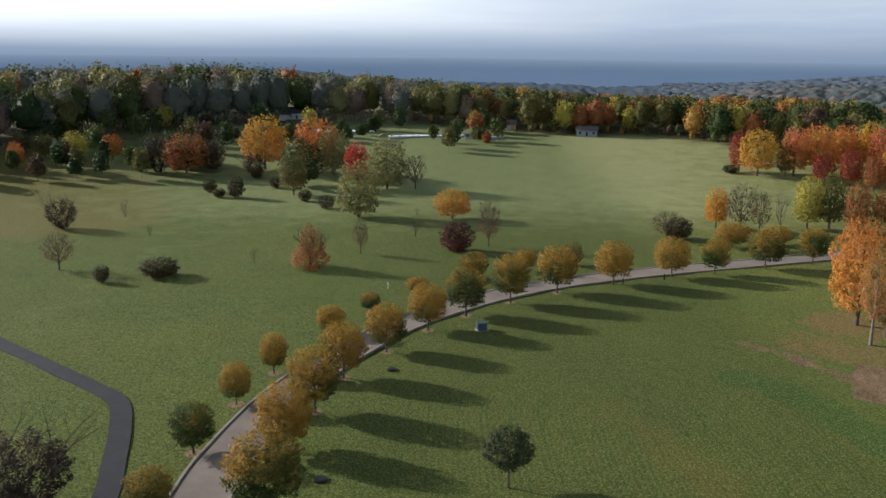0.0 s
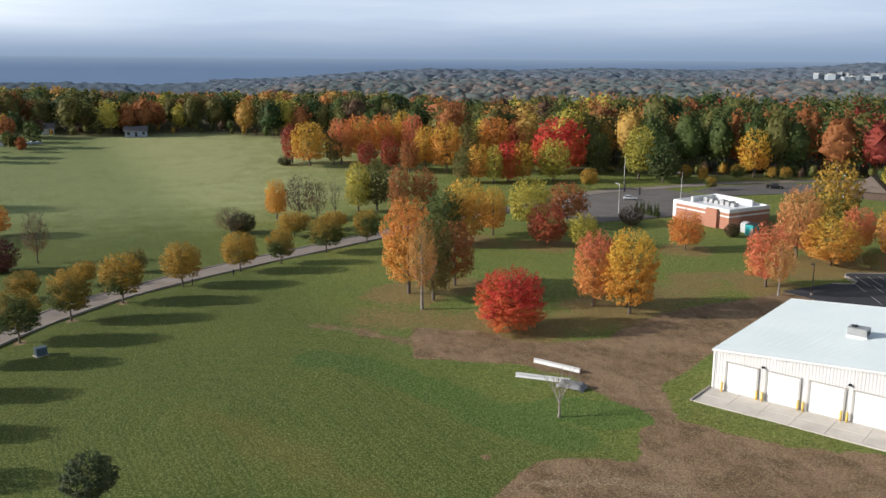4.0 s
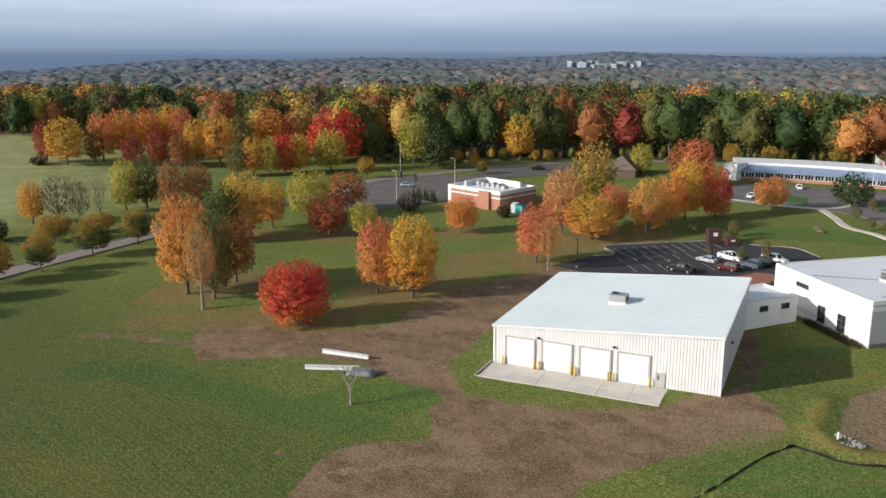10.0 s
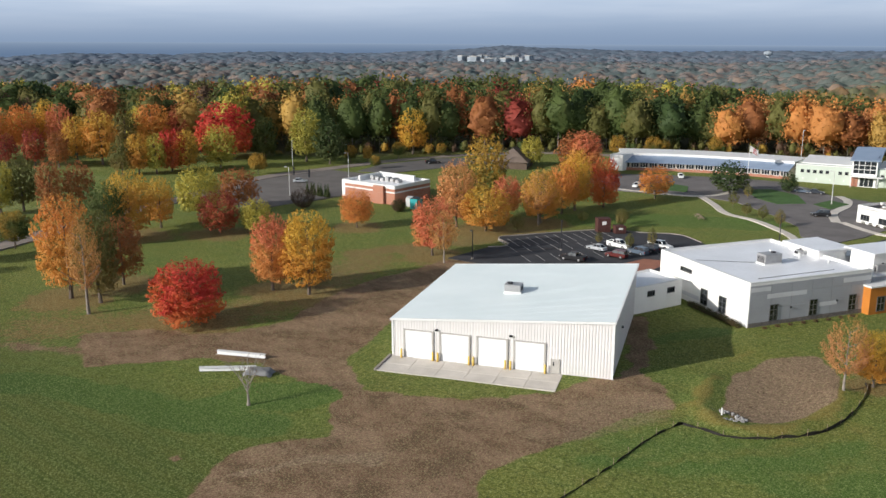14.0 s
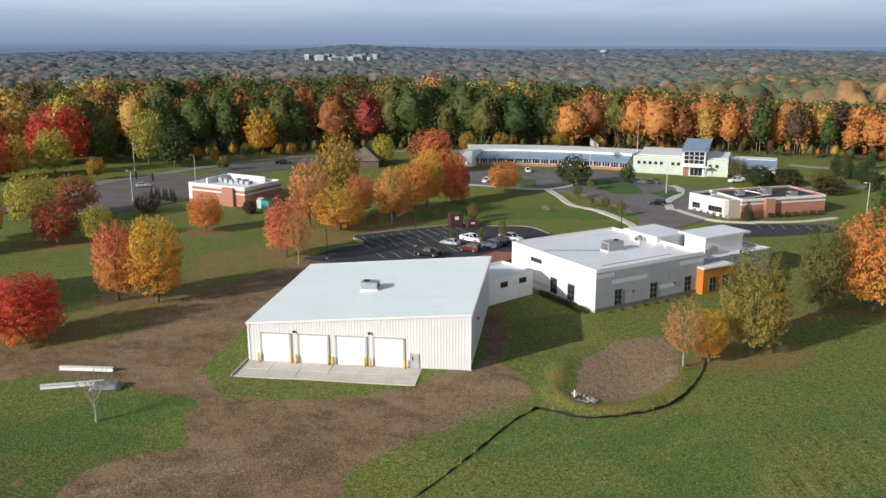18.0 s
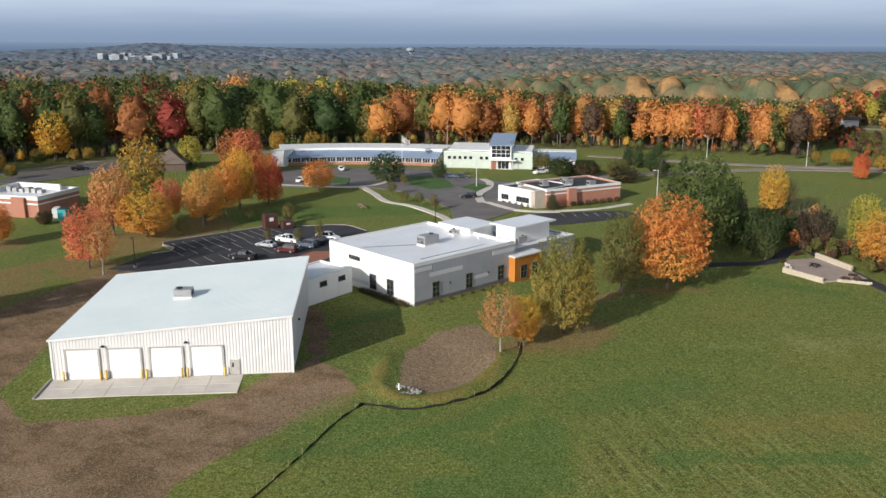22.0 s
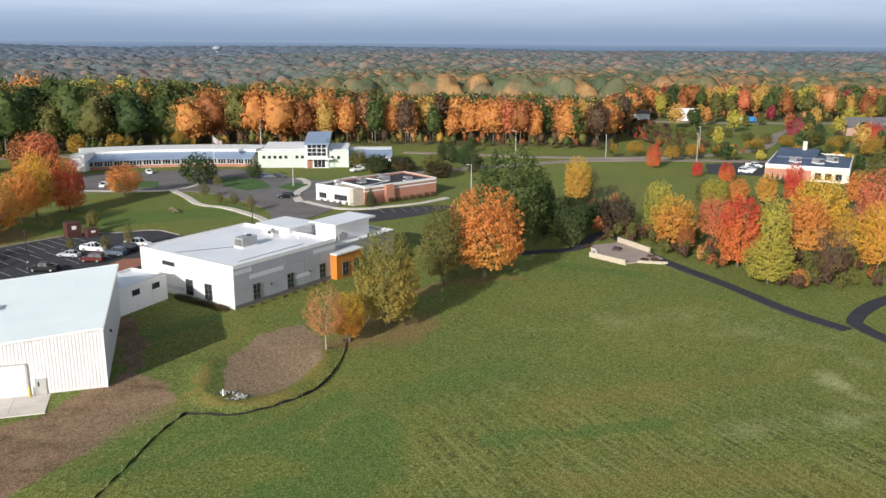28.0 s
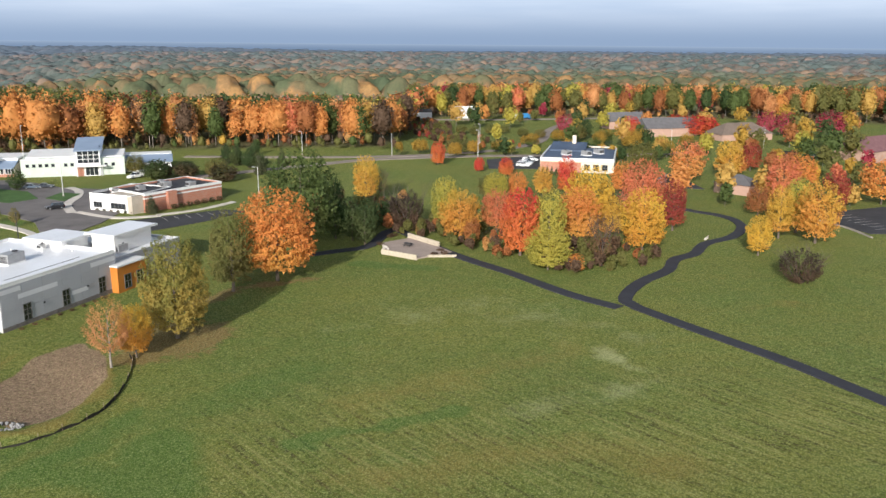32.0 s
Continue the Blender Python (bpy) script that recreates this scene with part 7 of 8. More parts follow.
def vehicle(kind, paint, x, y, turn, label, z=0.17):
    """A parked car; it points along -x of its own axes."""
    L, W, B, R, sill, roof, wr = SHAPE[kind]
    ob = thing("pickup_truck" if kind == "pickup" else "car", x, y, z + float(ground_z(x, y)), turn, label, "car", "parked cars")
    m = CARPAINT[paint]
    bm = bmesh.new()                          # lofted body: nose, bonnet, doors, tail
    rows = []
    for u, top, half in ((-0.5, 0.62, 0.80), (-0.47, 0.80, 0.92), (-0.25, 0.93, 1.0), (0.0, 1.0, 1.0), (0.25, 1.0, 1.0), (0.46, 0.98, 0.96), (0.5, 0.85, 0.88)):
        xx, h, w = u * L, B * top, W / 2 * half
        rows.append([bm.verts.new(p) for p in ((xx, -w * 0.94, 0.28), (xx, -w, 0.5), (xx, -w * 0.97, h * 0.9), (xx, -w * 0.86, h), (xx, w * 0.86, h), (xx, w * 0.97, h * 0.9), (xx, w, 0.5), (xx, w * 0.94, 0.28))])
    for p, q in zip(rows[:-1], rows[1:]):
        for k in range(8):
            bm.faces.new((p[k], q[k], q[(k + 1) % 8], p[(k + 1) % 8]))
    bm.faces.new(rows[0])
    bm.faces.new(rows[-1][::-1])
    bmesh.ops.recalc_face_normals(bm, faces=bm.faces[:])
    body = part("body", bm, m, ob)
    bm = bmesh.new()                          # glazed cabin
    w0, w1 = W / 2 * 0.84, W / 2 * 0.66
    lo = [bm.verts.new(p) for p in ((sill[0], -w0, B - 0.03), (sill[1], -w0, B - 0.03), (sill[1], w0, B - 0.03), (sill[0], w0, B - 0.03))]
    hi = [bm.verts.new(p) for p in ((roof[0], -w1, R - 0.06), (roof[1], -w1, R - 0.06), (roof[1], w1, R - 0.06), (roof[0], w1, R - 0.06))]
    for k in range(4):
        bm.faces.new((lo[k], lo[(k + 1) % 4], hi[(k + 1) % 4], hi[k]))
    bm.faces.new(hi)
    part("glasshouse", bm, GLASS, ob, "dark car windows")
    box("roof", roof[0] - 0.04, roof[1] + 0.05, -w1 - 0.03, w1 + 0.03, R - 0.07, R, m, ob, "", 0.03)
    for s in (-1, 1):
        for xp, xr in ((sill[0], roof[0]), (0.5 * (sill[0] + sill[1]), 0.5 * (roof[0] + roof[1])), (sill[1], roof[1])):
            tube("pillar", (xp, s * (w0 + 0.01), B - 0.03), (xr, s * (w1 + 0.01), R - 0.05), 0.05, 0.05, m, ob, 5)
        box("mirror", sill[0] + 0.25, sill[0] + 0.45, s * (W / 2 + 0.08) - 0.09, s * (W / 2 + 0.08) + 0.09, B - 0.02, B + 0.14, m, ob)
        box("headlamp", -L / 2 - 0.01, -L / 2 + 0.12, s * W * 0.33 - 0.2, s * W * 0.33 + 0.2, 0.60 * B, 0.74 * B, HEAD, ob)
        box("tail_lamp", L / 2 - 0.12, L / 2 + 0.012, s * W * 0.37 - 0.12, s * W * 0.37 + 0.12, 0.64 * B, 0.84 * B, TAIL, ob)
    if kind == "pickup":
        box("load_bed", roof[1] + 0.35, L / 2 - 0.12, -W / 2 * 0.78, W / 2 * 0.78, B - 0.02, B + 0.012, DARK, ob, "dark open load bed")
        for s in (-1, 1):
            box("bed_rail", roof[1] + 0.3, L / 2 - 0.05, s * W / 2 * 0.84 - 0.07, s * W / 2 * 0.84 + 0.07, B - 0.05, B + 0.16, m, ob)
        box("tailgate", L / 2 - 0.14, L / 2 - 0.04, -W / 2 * 0.84, W / 2 * 0.84, B - 0.1, B + 0.16, m, ob)
    for sx in (-0.31, 0.30):
        for s in (-1, 1):
            wh = tube("wheel", (sx * L, s * (W / 2 - 0.2), wr), (sx * L, s * (W / 2 + 0.015), wr), wr, wr, TYRE, ob, 14)
            tube("rim", (sx * L, s * (W / 2 + 0.015), wr), (sx * L, s * (W / 2 + 0.03), wr), wr * 0.62, wr * 0.55, RIM, wh, 10)
    return ob


vehicle("car", "silver", 163.8, 88.7, -96, "silver saloon car parked on dark asphalt")
vehicle("pickup", "white", 169.1, 86.1, 80, "white pickup truck parked on dark asphalt")
vehicle("suv", "maroon", 160.6, 82.2, -90, "dark red off-road car parked on dark asphalt")
vehicle("suv", "bluegrey", 166.2, 79.9, -104, "blue-grey estate car parked on dark asphalt")
vehicle("suv", "dark", 169.8, 79.3, -103, "dark car parked between two cars")
vehicle("pickup", "white", 174.0, 78.5, 82, "white pickup truck parked at the lot's edge")
vehicle("pickup", "black", 152.7, 88.1, -85, "black pickup truck parked near the hall")
vehicle("car", "white", 246.5, 120.6, 10, "white car parked by the school drive")
vehicle("car", "white", 272.5, 117.4, 30, "white car parked before the curved wing")
vehicle("suv", "black", 233.5, 61.4, -60, "black car parked on worn asphalt")
vehicle("pickup", "white", 284.3, 49.6, -40, "white van-like truck behind the black-roofed building")
vehicle("car", "bluegrey", 267.6, 76.4, 100, "dark blue car parked before the school")
vehicle("car", "dark", 268.4, 72.6, 100, "dark car parked before the school")
vehicle("car", "silver", 186.3, 210.6, 140, "silver car parked by the brick building")
vehicle("pickup", "black", 247.4, 205.0, 140, "black truck parked near the woods")
for k, (p, n) in enumerate((("white", "suv"), ("white", "suv"), ("silver", "car"), ("dark", "car"), ("white", "pickup"))):
    vehicle(n, p, 292.5 + 3.4 * k, -81.0 - 1.6 * k, 60, "%s car parked beside the flat-roofed clinic" % ("pale" if p != "dark" else "dark"))
for k, (p, n) in enumerate((("silver", "car"), ("bluegrey", "car"), ("dark", "suv"), ("black", "suv"))):
    vehicle(n, p, 250.5 + 2.6 * k, -113.5 - 2.4 * k, 130, "%s car parked near the stone house" % ("silver" if p == "silver" else "dark"))
for k in range(4):
    vehicle("suv", ("dark", "silver", "white", "black")[k], 304 + 3.0 * k, -200 - 1.5 * k, 60, "car parked before the purple-roofed hall")
BLUEP = plain("blue_truck_paint", (0.04, 0.20, 0.42), 0.4)
lk = thing("lorry", 471.5, -127.5, float(ground_z(471, -127)), -84, "white and blue lorry on the distant road", "truck")
box("cargo_box", -7.2, -1.6, -1.25, 1.25, 1.1, 3.7, TRIMWHITE, lk, "white cargo box", 0.05)
box("blue_box", -1.5, 4.0, -1.25, 1.25, 1.1, 3.6, BLUEP, lk, "blue cargo box", 0.05)
box("cab", 4.3, 6.6, -1.2, 1.2, 0.7, 3.0, BLUEP, lk, "blue cab", 0.15)
box("chassis", -7, 6.4, -0.6, 0.6, 0.7, 1.1, DARK, lk)
for xx in (-6, -5, -0.6, 0.4, 5.2):
    for s in (-1, 1):
        tube("wheel", (xx, s * 0.85, 0.5), (xx, s * 1.22, 0.5), 0.5, 0.5, TYRE, lk, 12)


# ---------------------------------------------------------------- street furniture
POLE = plain("pale_pole_paint", (0.55, 0.55, 0.53), 0.5, 0.2, 1.0, 0.2, 9.0, 0.1)


def lamp_post(x, y, h, turn=0.0, dark=False, label="tall pale lamp post with a flat head"):
    z = float(ground_z(x, y))
    ob = thing("street_lamp", x, y, z, turn, label, "lamp post", "lamp posts")
    m = DARK if dark else POLE
    tube("base", (0, 0, 0), (0, 0, 0.5), 0.28, 0.28, KERB, ob, 10)
    tube("pole", (0, 0, 0.3), (0, 0, h), 0.13, 0.08, m, ob, 8)
    tube("arm", (0, 0, h - 0.1), (0.9, 0, h), 0.05, 0.05, m, ob, 6)
    hd = box("head", 0.7, 1.5, -0.22, 0.22, h - 0.06, h + 0.12, m, ob, "", 0.04)
    box("lens", 0.8, 1.42, -0.17, 0.17, h - 0.085, h - 0.06, HEAD, hd)


lamp_post(209, 240, 9.5, 40)
lamp_post(201, 203, 9.0, 160)
lamp_post(166.5, 193, 9.0, 100)
lamp_post(253, 64, 9.5, 100)
lamp_post(246, 9.5, 8.5, 100)
lamp_post(336, -4, 9.0, 60)
lamp_post(318, -70, 10.5, 20)
lamp_post(352, -78, 9.5, 20)
lamp_post(327, -38, 8.5, 0)
lamp_post(322, -150, 9.5, 0)
lamp_post(330, -195, 9.0, 0)
lamp_post(296, 86, 16.0, 0, False, "tall pale mast behind the school")
lamp_post(248, 178, 8.0, 200)
lamp_post(158.7, 94.7, 6.5, 30, True, "slim dark lamp post in the car park")
lamp_post(140.4, 105.3, 6.5, 200, True, "slim dark lamp post beside the car park")
lamp_post(197, 60, 6.5, 200, True, "slim dark lamp post beside the lawn")
fl = thing("flagpole", 284.7, 99.3, 0, 0, "white flagpole with a red and white flag", "flagpole")
tube("pole", (0, 0, 0), (0, 0, 11.5), 0.11, 0.06, TRIMWHITE, fl)
bm = bmesh.new()
bmesh.ops.create_uvsphere(bm, u_segments=8, v_segments=6, radius=0.16)
part("finial", bm, YELLOW, fl).location = (0, 0, 11.6)
REDC, BLUEC = plain("red_cloth", (0.50, 0.04, 0.05), 0.8), plain("blue_cloth", (0.03, 0.05, 0.20), 0.8)


def cloth(name, x0, x1, z0, z1, m, parent):
    bm = bmesh.new()
    n = 10
    rows = []
    for k in range(n + 1):
        u = k / n
        xx = x0 + (x1 - x0) * u
        yy = 0.16 * math.sin(xx * 2.6)
        rows.append((bm.verts.new((0.4 * yy, -xx, z0 - 0.5 * xx)), bm.verts.new((0.4 * yy, -xx, z1 - 0.5 * xx))))
    for p, q in zip(rows[:-1], rows[1:]):
        bm.faces.new((p[0], q[0], q[1], p[1]))
    bmesh.ops.solidify(bm, geom=bm.faces[:], thickness=0.02)
    return part(name, bm, m, parent)


flag = cloth("flag", 0.1, 2.9, 9.3, 11.2, TRIMWHITE, fl)
for k in range(7):
    s = cloth("stripe", 0.11, 2.92, 9.3 + k * 0.272, 9.3 + k * 0.272 + 0.14, REDC, flag)
    s.scale = (1.6, 1, 1)
s = cloth("canton", 0.11, 1.2, 10.2, 11.22, BLUEC, flag)
s.scale = (2.0, 1, 1)

WOOD = plain("weathered_wood", (0.33, 0.25, 0.17), 0.85, 0, 3.0, 0.3, 12.0, 0.3)
DUMPB = plain("brown_container_paint", (0.085, 0.035, 0.03), 0.6)
for x, y, sx, sz in ((181.6, 97.0, 3.2, 3.4), (182.8, 93.2, 2.6, 1.8)):
    d = thing("bin_enclosure", x, y, 0.15, -45, "dark brown rubbish enclosure at the lot's edge", "container")
    box("body", -sx / 2, sx / 2, -1.2, 1.2, 0, sz, DUMPB, d, "", 0.04)
    for k in range(4):
        box("board", -sx / 2 + 0.1 + k * sx / 4, -sx / 2 + (k + 1) * sx / 4, -1.25, -1.2, 0.1, sz - 0.15, DUMPB, d)
    box("notice", -0.5, 0.5, -1.27, -1.25, sz * 0.55, sz * 0.8, TRIMWHITE, d, "white notice")


def picnic_table(x, y, turn, m, label, z=0.0):
    ob = thing("picnic_table", x, y, z + float(ground_z(x, y)), turn, label, "table")
    for k in range(5):
        box("tabletop_plank", -0.95, 0.95, -0.4 + k * 0.165, -0.4 + k * 0.165 + 0.15, 0.72, 0.77, m, ob)
    for s in (-1, 1):
        box("bench", -0.95, 0.95, s * 0.75 - 0.14, s * 0.75 + 0.14, 0.42, 0.47, m, ob)
        for e in (-0.65, 0.65):
            tube("leg", (e, s * 0.2, 0.72), (e, s * 0.7, 0), 0.05, 0.05, m, ob, 6)
        box("brace", s * 0.65 - 0.04, s * 0.65 + 0.04, -0.8, 0.8, 0.36, 0.42, m, ob)
    return ob


picnic_table(213.6, 86.5, 30, WOOD, "weathered wooden picnic table on the lawn")
picnic_table(211.0, 84.6, 30, WOOD, "second weathered wooden picnic table on the lawn")

# patio with low stone walls
PALESTONE = plain("pale_limestone", (0.52, 0.45, 0.35), 0.85, 0, 1.5, 0.3, 6.0, 0.4)
PATIO = [(173.8, -18.6), (168, -25), (172.5, -33.2), (178, -31), (186.5, -26), (183, -19.5)]
lot("patio", PATIO, 0.30, plain("pinkish_patio_slabs", (0.36, 0.29, 0.25), 0.85, 0, 0.4, 0.25, 3.0, 0.2), "paved stone patio beside the footpath", "patio")


def stone_wall(line, rows, label):
    """Low dry wall: every stone is a block of its own."""
    ob = thing("garden_wall", line[0][0], line[0][1], 0, 0, label, "wall")
    meshes = []
    for k in range(4):
        bm = bmesh.new()
        box_bm(bm, -0.5, 0.5, -0.5, 0.5, -0.5, 0.5)
        bmesh.ops.bevel(bm, geom=bm.edges[:], offset=0.07, segments=1, affect="EDGES")
        me = bpy.data.meshes.new("stone")
        bm.to_mesh(me)
        bm.free()
        me.materials.append(PALESTONE)
        meshes.append(me)
    i = 0
    for (ax, ay), (bx, by) in zip(line[:-1], line[1:]):
        n = math.hypot(bx - ax, by - ay)
        ang = math.degrees(math.atan2(by - ay, bx - ax))
        for r in range(rows):
            d = -0.2 * (r % 2)
            while d < n:
                w = 0.62 + 0.3 * ((i * 7) % 5) / 5
                s = new("stone", meshes[i % 4])
                c = min(max(d + w / 2, 0.3), n - 0.2)
                s.matrix_basis = pose(ax + (bx - ax) * c / n - line[0][0], ay + (by - ay) * c / n - line[0][1], 0.14 + r * 0.27, 0, 0, ang + (i % 3 - 1) * 2)
                s.scale = (w - 0.03, 0.42 + 0.05 * (i % 2), 0.26)
                s.parent = ob
                d += w
                i += 1


stone_wall([(173.8, -18.4), (167.6, -24.9)], 4, "low pale stone wall along the patio's front")
stone_wall([(187.0, -25.8), (177.6, -31.2)], 5, "low pale stone wall behind the patio")
stone_wall([(169.5, -27.6), (168.8, -33.4)], 2, "short low stone edging by the path")
picnic_table(178.5, -24.6, 60, DARK, "dark metal picnic table on the patio", 0.30)
for x, y in ((171.0, -29.2), (171.4, -31.4), (174, -31.0), (190, -23.0), (189, -22.0), (182, -18.9)):
    hedge_bush(x, y, 0.9, 0.8, "brown", "low russet shrub beside the patio")


def bench(x, y, turn, z=0.0, label="pale bench beside the footpath"):
    ob = thing("bench", x, y, z + float(ground_z(x, y)), turn, label, "bench")
    for k in range(3):
        box("seat_slat", -0.9, 0.9, -0.25 + k * 0.17, -0.1 + k * 0.17, 0.43, 0.47, CONCRETE, ob)
        box("back_slat", -0.9, 0.9, 0.26, 0.30, 0.55 + k * 0.14, 0.66 + k * 0.14, CONCRETE, ob)
    for s in (-0.75, 0.75):
        box("leg", s - 0.05, s + 0.05, -0.22, 0.3, 0, 0.43, CONCRETE, ob)
        box("upright", s - 0.04, s + 0.04, 0.24, 0.31, 0.4, 0.95, CONCRETE, ob)


bench(176.3, -93.0, 140)
bench(176.4, -19.6, 30, 0.3, "small bench at the patio's edge")

# utility box, manholes, posts, pipe marker
BOXBLUE = plain("grey_blue_steel", (0.075, 0.115, 0.145), 0.5)
b = thing("utility_box", 6.7, 140.2, 0, 20, "grey-blue steel utility box in the lawn", "utility box")
box("pad", -1.0, 1.0, -0.8, 0.8, -0.1, 0.16, KERB, b)
box("cabinet", -0.8, 0.8, -0.6, 0.6, 0.16, 1.3, BOXBLUE, b, "", 0.06)
box("lid", -0.86, 0.86, -0.66, 0.66, 1.3, 1.42, BOXBLUE, b, "", 0.04)
box("door", -0.7, 0.7, -0.63, -0.6, 0.25, 1.2, BOXBLUE, b)
for x, y in ((-7.5, 120.6), (-13.2, 86.3)):
    m = thing("manhole", x, y, 0.1, 0, "round dark iron manhole cover in the grass", "manhole")
    tube("ring", (0, 0, -0.3), (0, 0, 0.12), 0.75, 0.72, DARK, m, 20)
    tube("cover", (0, 0, 0.0), (0, 0, 0.15), 0.55, 0.55, DARK, m, 20)
for x, y in ((37.3, 172.0), (46.8, 175.9)):
    m = thing("post", x, y, 0.1, 0, "short dark post beside the park road", "post")
    tube("shaft", (0, 0, -0.2), (0, 0, 1.1), 0.14, 0.12, DARK, m, 8)
    tube("cap", (0, 0, 1.1), (0, 0, 1.2), 0.16, 0.08, DARK, m, 8)
m = thing("marker_post", -11, 166.7, 0, 0, "thin pale marker post in the field", "post")
tube("shaft", (0, 0, -0.2), (0, 0, 1.5), 0.08, 0.08, TRIMWHITE, m, 6)
box("plate", -0.25, 0.25, -0.1, -0.07, 0.9, 1.4, TRIMWHITE, m)
for x, y in ((196.3, 225.0), (195.9, 216.9)):
    m = thing("gate_post", x, y, 0.1, 0, "dark gate post at the car park", "post")
    tube("shaft", (0, 0, -0.2), (0, 0, 2.4), 0.3, 0.3, DARK, m, 8)
    tube("cap", (0, 0, 2.4), (0, 0, 2.7), 0.36, 0.1, DARK, m, 8)

# building leftovers: two long white beams and a covered stack
for (ax, ay), (bx, by) in (((71.8, 100.6), (75.0, 93.6)), ((66.0, 96.9), (71.2, 91.0))):
    n = math.hypot(bx - ax, by - ay)
    m = thing("beam", (ax + bx) / 2, (ay + by) / 2, 0.12, math.degrees(math.atan2(by - ay, bx - ax)), "long white steel beam lying on bare earth", "beam", "white beams")
    box("web", -n / 2, n / 2, -0.03, 0.03, 0.03, 0.5, TRIMWHITE, m)
    for z in (0.0, 0.5):
        box("flange", -n / 2, n / 2, -0.3, 0.3, z, z + 0.05, TRIMWHITE, m)
m = thing("covered_stack", 70.6, 89.6, 0.05, -60, "stack of boards under a grey tarpaulin", "stack")
for k in range(5):
    box("board", -1.6, 1.6, -0.8, 0.8, k * 0.12, k * 0.12 + 0.1, WOOD, m)
bm = bmesh.new()
bmesh.ops.create_grid(bm, x_segments=14, y_segments=10, size=1)
for v in bm.verts:
    x, y = v.co.x, v.co.y
    v.co = (x * 2.1, y * 1.25, 0.75 - 0.55 * max(0, abs(x) - 0.72) / 0.28 - 0.5 * max(0, abs(y) - 0.66) / 0.34 + 0.06 * math.sin(x * 9 + y * 5))
part("tarpaulin", bm, plain("grey_tarpaulin", (0.20, 0.20, 0.20), 0.6, 0, 1.2, 0.4, 7.0, 0.4), m, "grey tarpaulin", True)
tree("snag", 63.0, 82.4, 6.4, 5.0)
tree("orange", 155.8, 2.9, 17.5, 14.1)
tree("olive", 150.2, 10.7, 14.9, 7.9)
tree("green", 185.3, -2.0, 20.8, 16.2)
tree("dgreen", 201.9, -10.1, 14.0, 5.0)
tree("gold", 233.0, -20.2, 13.1, 7.4)
tree("bare", 237.7, -24.4, 9.2, 5.6)
tree("ygreen", 196.3, -35.9, 12.7, 6.8)
tree("gold", 184.1, -37.2, 11.7, 9.2)
tree("coral", 190.3, -47.2, 10.4, 7.7)
tree("red", 168.4, -47.1, 14.4, 8.6)
tree("ygreen", 168.5, -53.3, 14.2, 7.2)
tree("ygreen", 156.1, -49.5, 8.9, 9.2)
tree("ygreen", 229.8, -56.3, 8.2, 7.1)
tree("orange", 232.4, -63.0, 8.0, 5.6)
tree("gold", 234.9, -71.3, 8.7, 5.6)
tree("red", 239.3, -79.8, 11.3, 5.5)
tree("yellow", 187.2, -68.5, 16.0, 11.2)
tree("orange", 176.5, -62.4, 13.2, 9.7)
tree("bare", 157.0, -60.9, 11.2, 7.7)
tree("gold", 181.9, -71.9, 9.9, 6.1)
tree("yellow", 166.5, -73.4, 14.1, 9.4)
tree("coral", 192.6, -83.9, 16.3, 11.2)
tree("orange", 234.4, -95.4, 10.0, 7.0)
tree("dred", 186.7, -89.5, 12.3, 6.0)
tree("orange", 153.7, -54.6, 3.7, 3.4)
tree("olive", 279.2, -119.9, 10.6, 10.6)
tree("bare", 187.5, -74.7, 10.9, 4.0)
tree("rust", 179.9, -39.1, 6.0, 3.8)
tree("yellow", 161.0, -97.2, 8.8, 5.3)
tree("gold", 175.2, -110.3, 12.4, 6.4)
tree("ygreen", 180.1, -117.6, 13.4, 6.6)
tree("gold", 168.8, -115.5, 14.4, 10.0)
tree("coral", 213.8, -134.0, 13.6, 9.3)
tree("orange", 227.2, -147.9, 11.9, 9.0)
tree("yellow", 235.8, -157.2, 8.9, 4.2)
tree("rust", 200.1, -119.1, 8.0, 6.5)
tree("dred", 204.3, -143.7, 11.0, 7.6)
tree("orange", 209.9, -162.0, 13.0, 13.0)
tree("coral", 254.1, -124.8, 13.4, 11.4)
tree("gold", 258.8, -141.5, 12.7, 9.1)
tree("dred", 273.0, -157.3, 9.7, 7.5)
tree("dred", 115.4, 334.5, 16.2, 8.4)
tree("gold", 119.6, 325.5, 17.9, 15.0)
tree("coral", 132.5, 323.8, 18.5, 10.6)
tree("orange", 141.3, 325.9, 19.0, 13.5)
tree("olive", 129.2, 323.5, 13.2, 7.2)
tree("ygreen", 149.8, 344.1, 14.1, 9.0)
tree("ygreen", 157.9, 338.7, 14.2, 9.7)
tree("orange", 153.3, 329.3, 18.7, 11.2)
tree("yellow", 166.5, 336.3, 18.7, 8.9)
tree("coral", 164.3, 321.9, 18.8, 10.6)
tree("gold", 157.8, 298.6, 17.5, 10.0)
tree("gold", 162.8, 290.3, 19.9, 12.3)
tree("olive", 181.7, 305.7, 17.8, 10.5)
tree("orange", 192.5, 304.0, 19.2, 14.8)
tree("coral", 204.1, 304.0, 15.5, 11.6)
tree("dred", 137.5, 309.7, 11.4, 8.1)
tree("dred", 144.8, 303.9, 13.6, 8.4)
tree("rust", 148.9, 294.9, 13.0, 7.9)
tree("olive", 156.3, 266.5, 12.7, 7.7)
tree("gold", 161.0, 263.9, 14.5, 8.6)
tree("ygreen", 165.4, 260.1, 14.1, 6.8)
tree("red", 172.7, 261.9, 14.8, 11.0)
tree("gold", 176.8, 258.3, 14.8, 8.2)
tree("red", 204.1, 273.2, 21.4, 21.6)
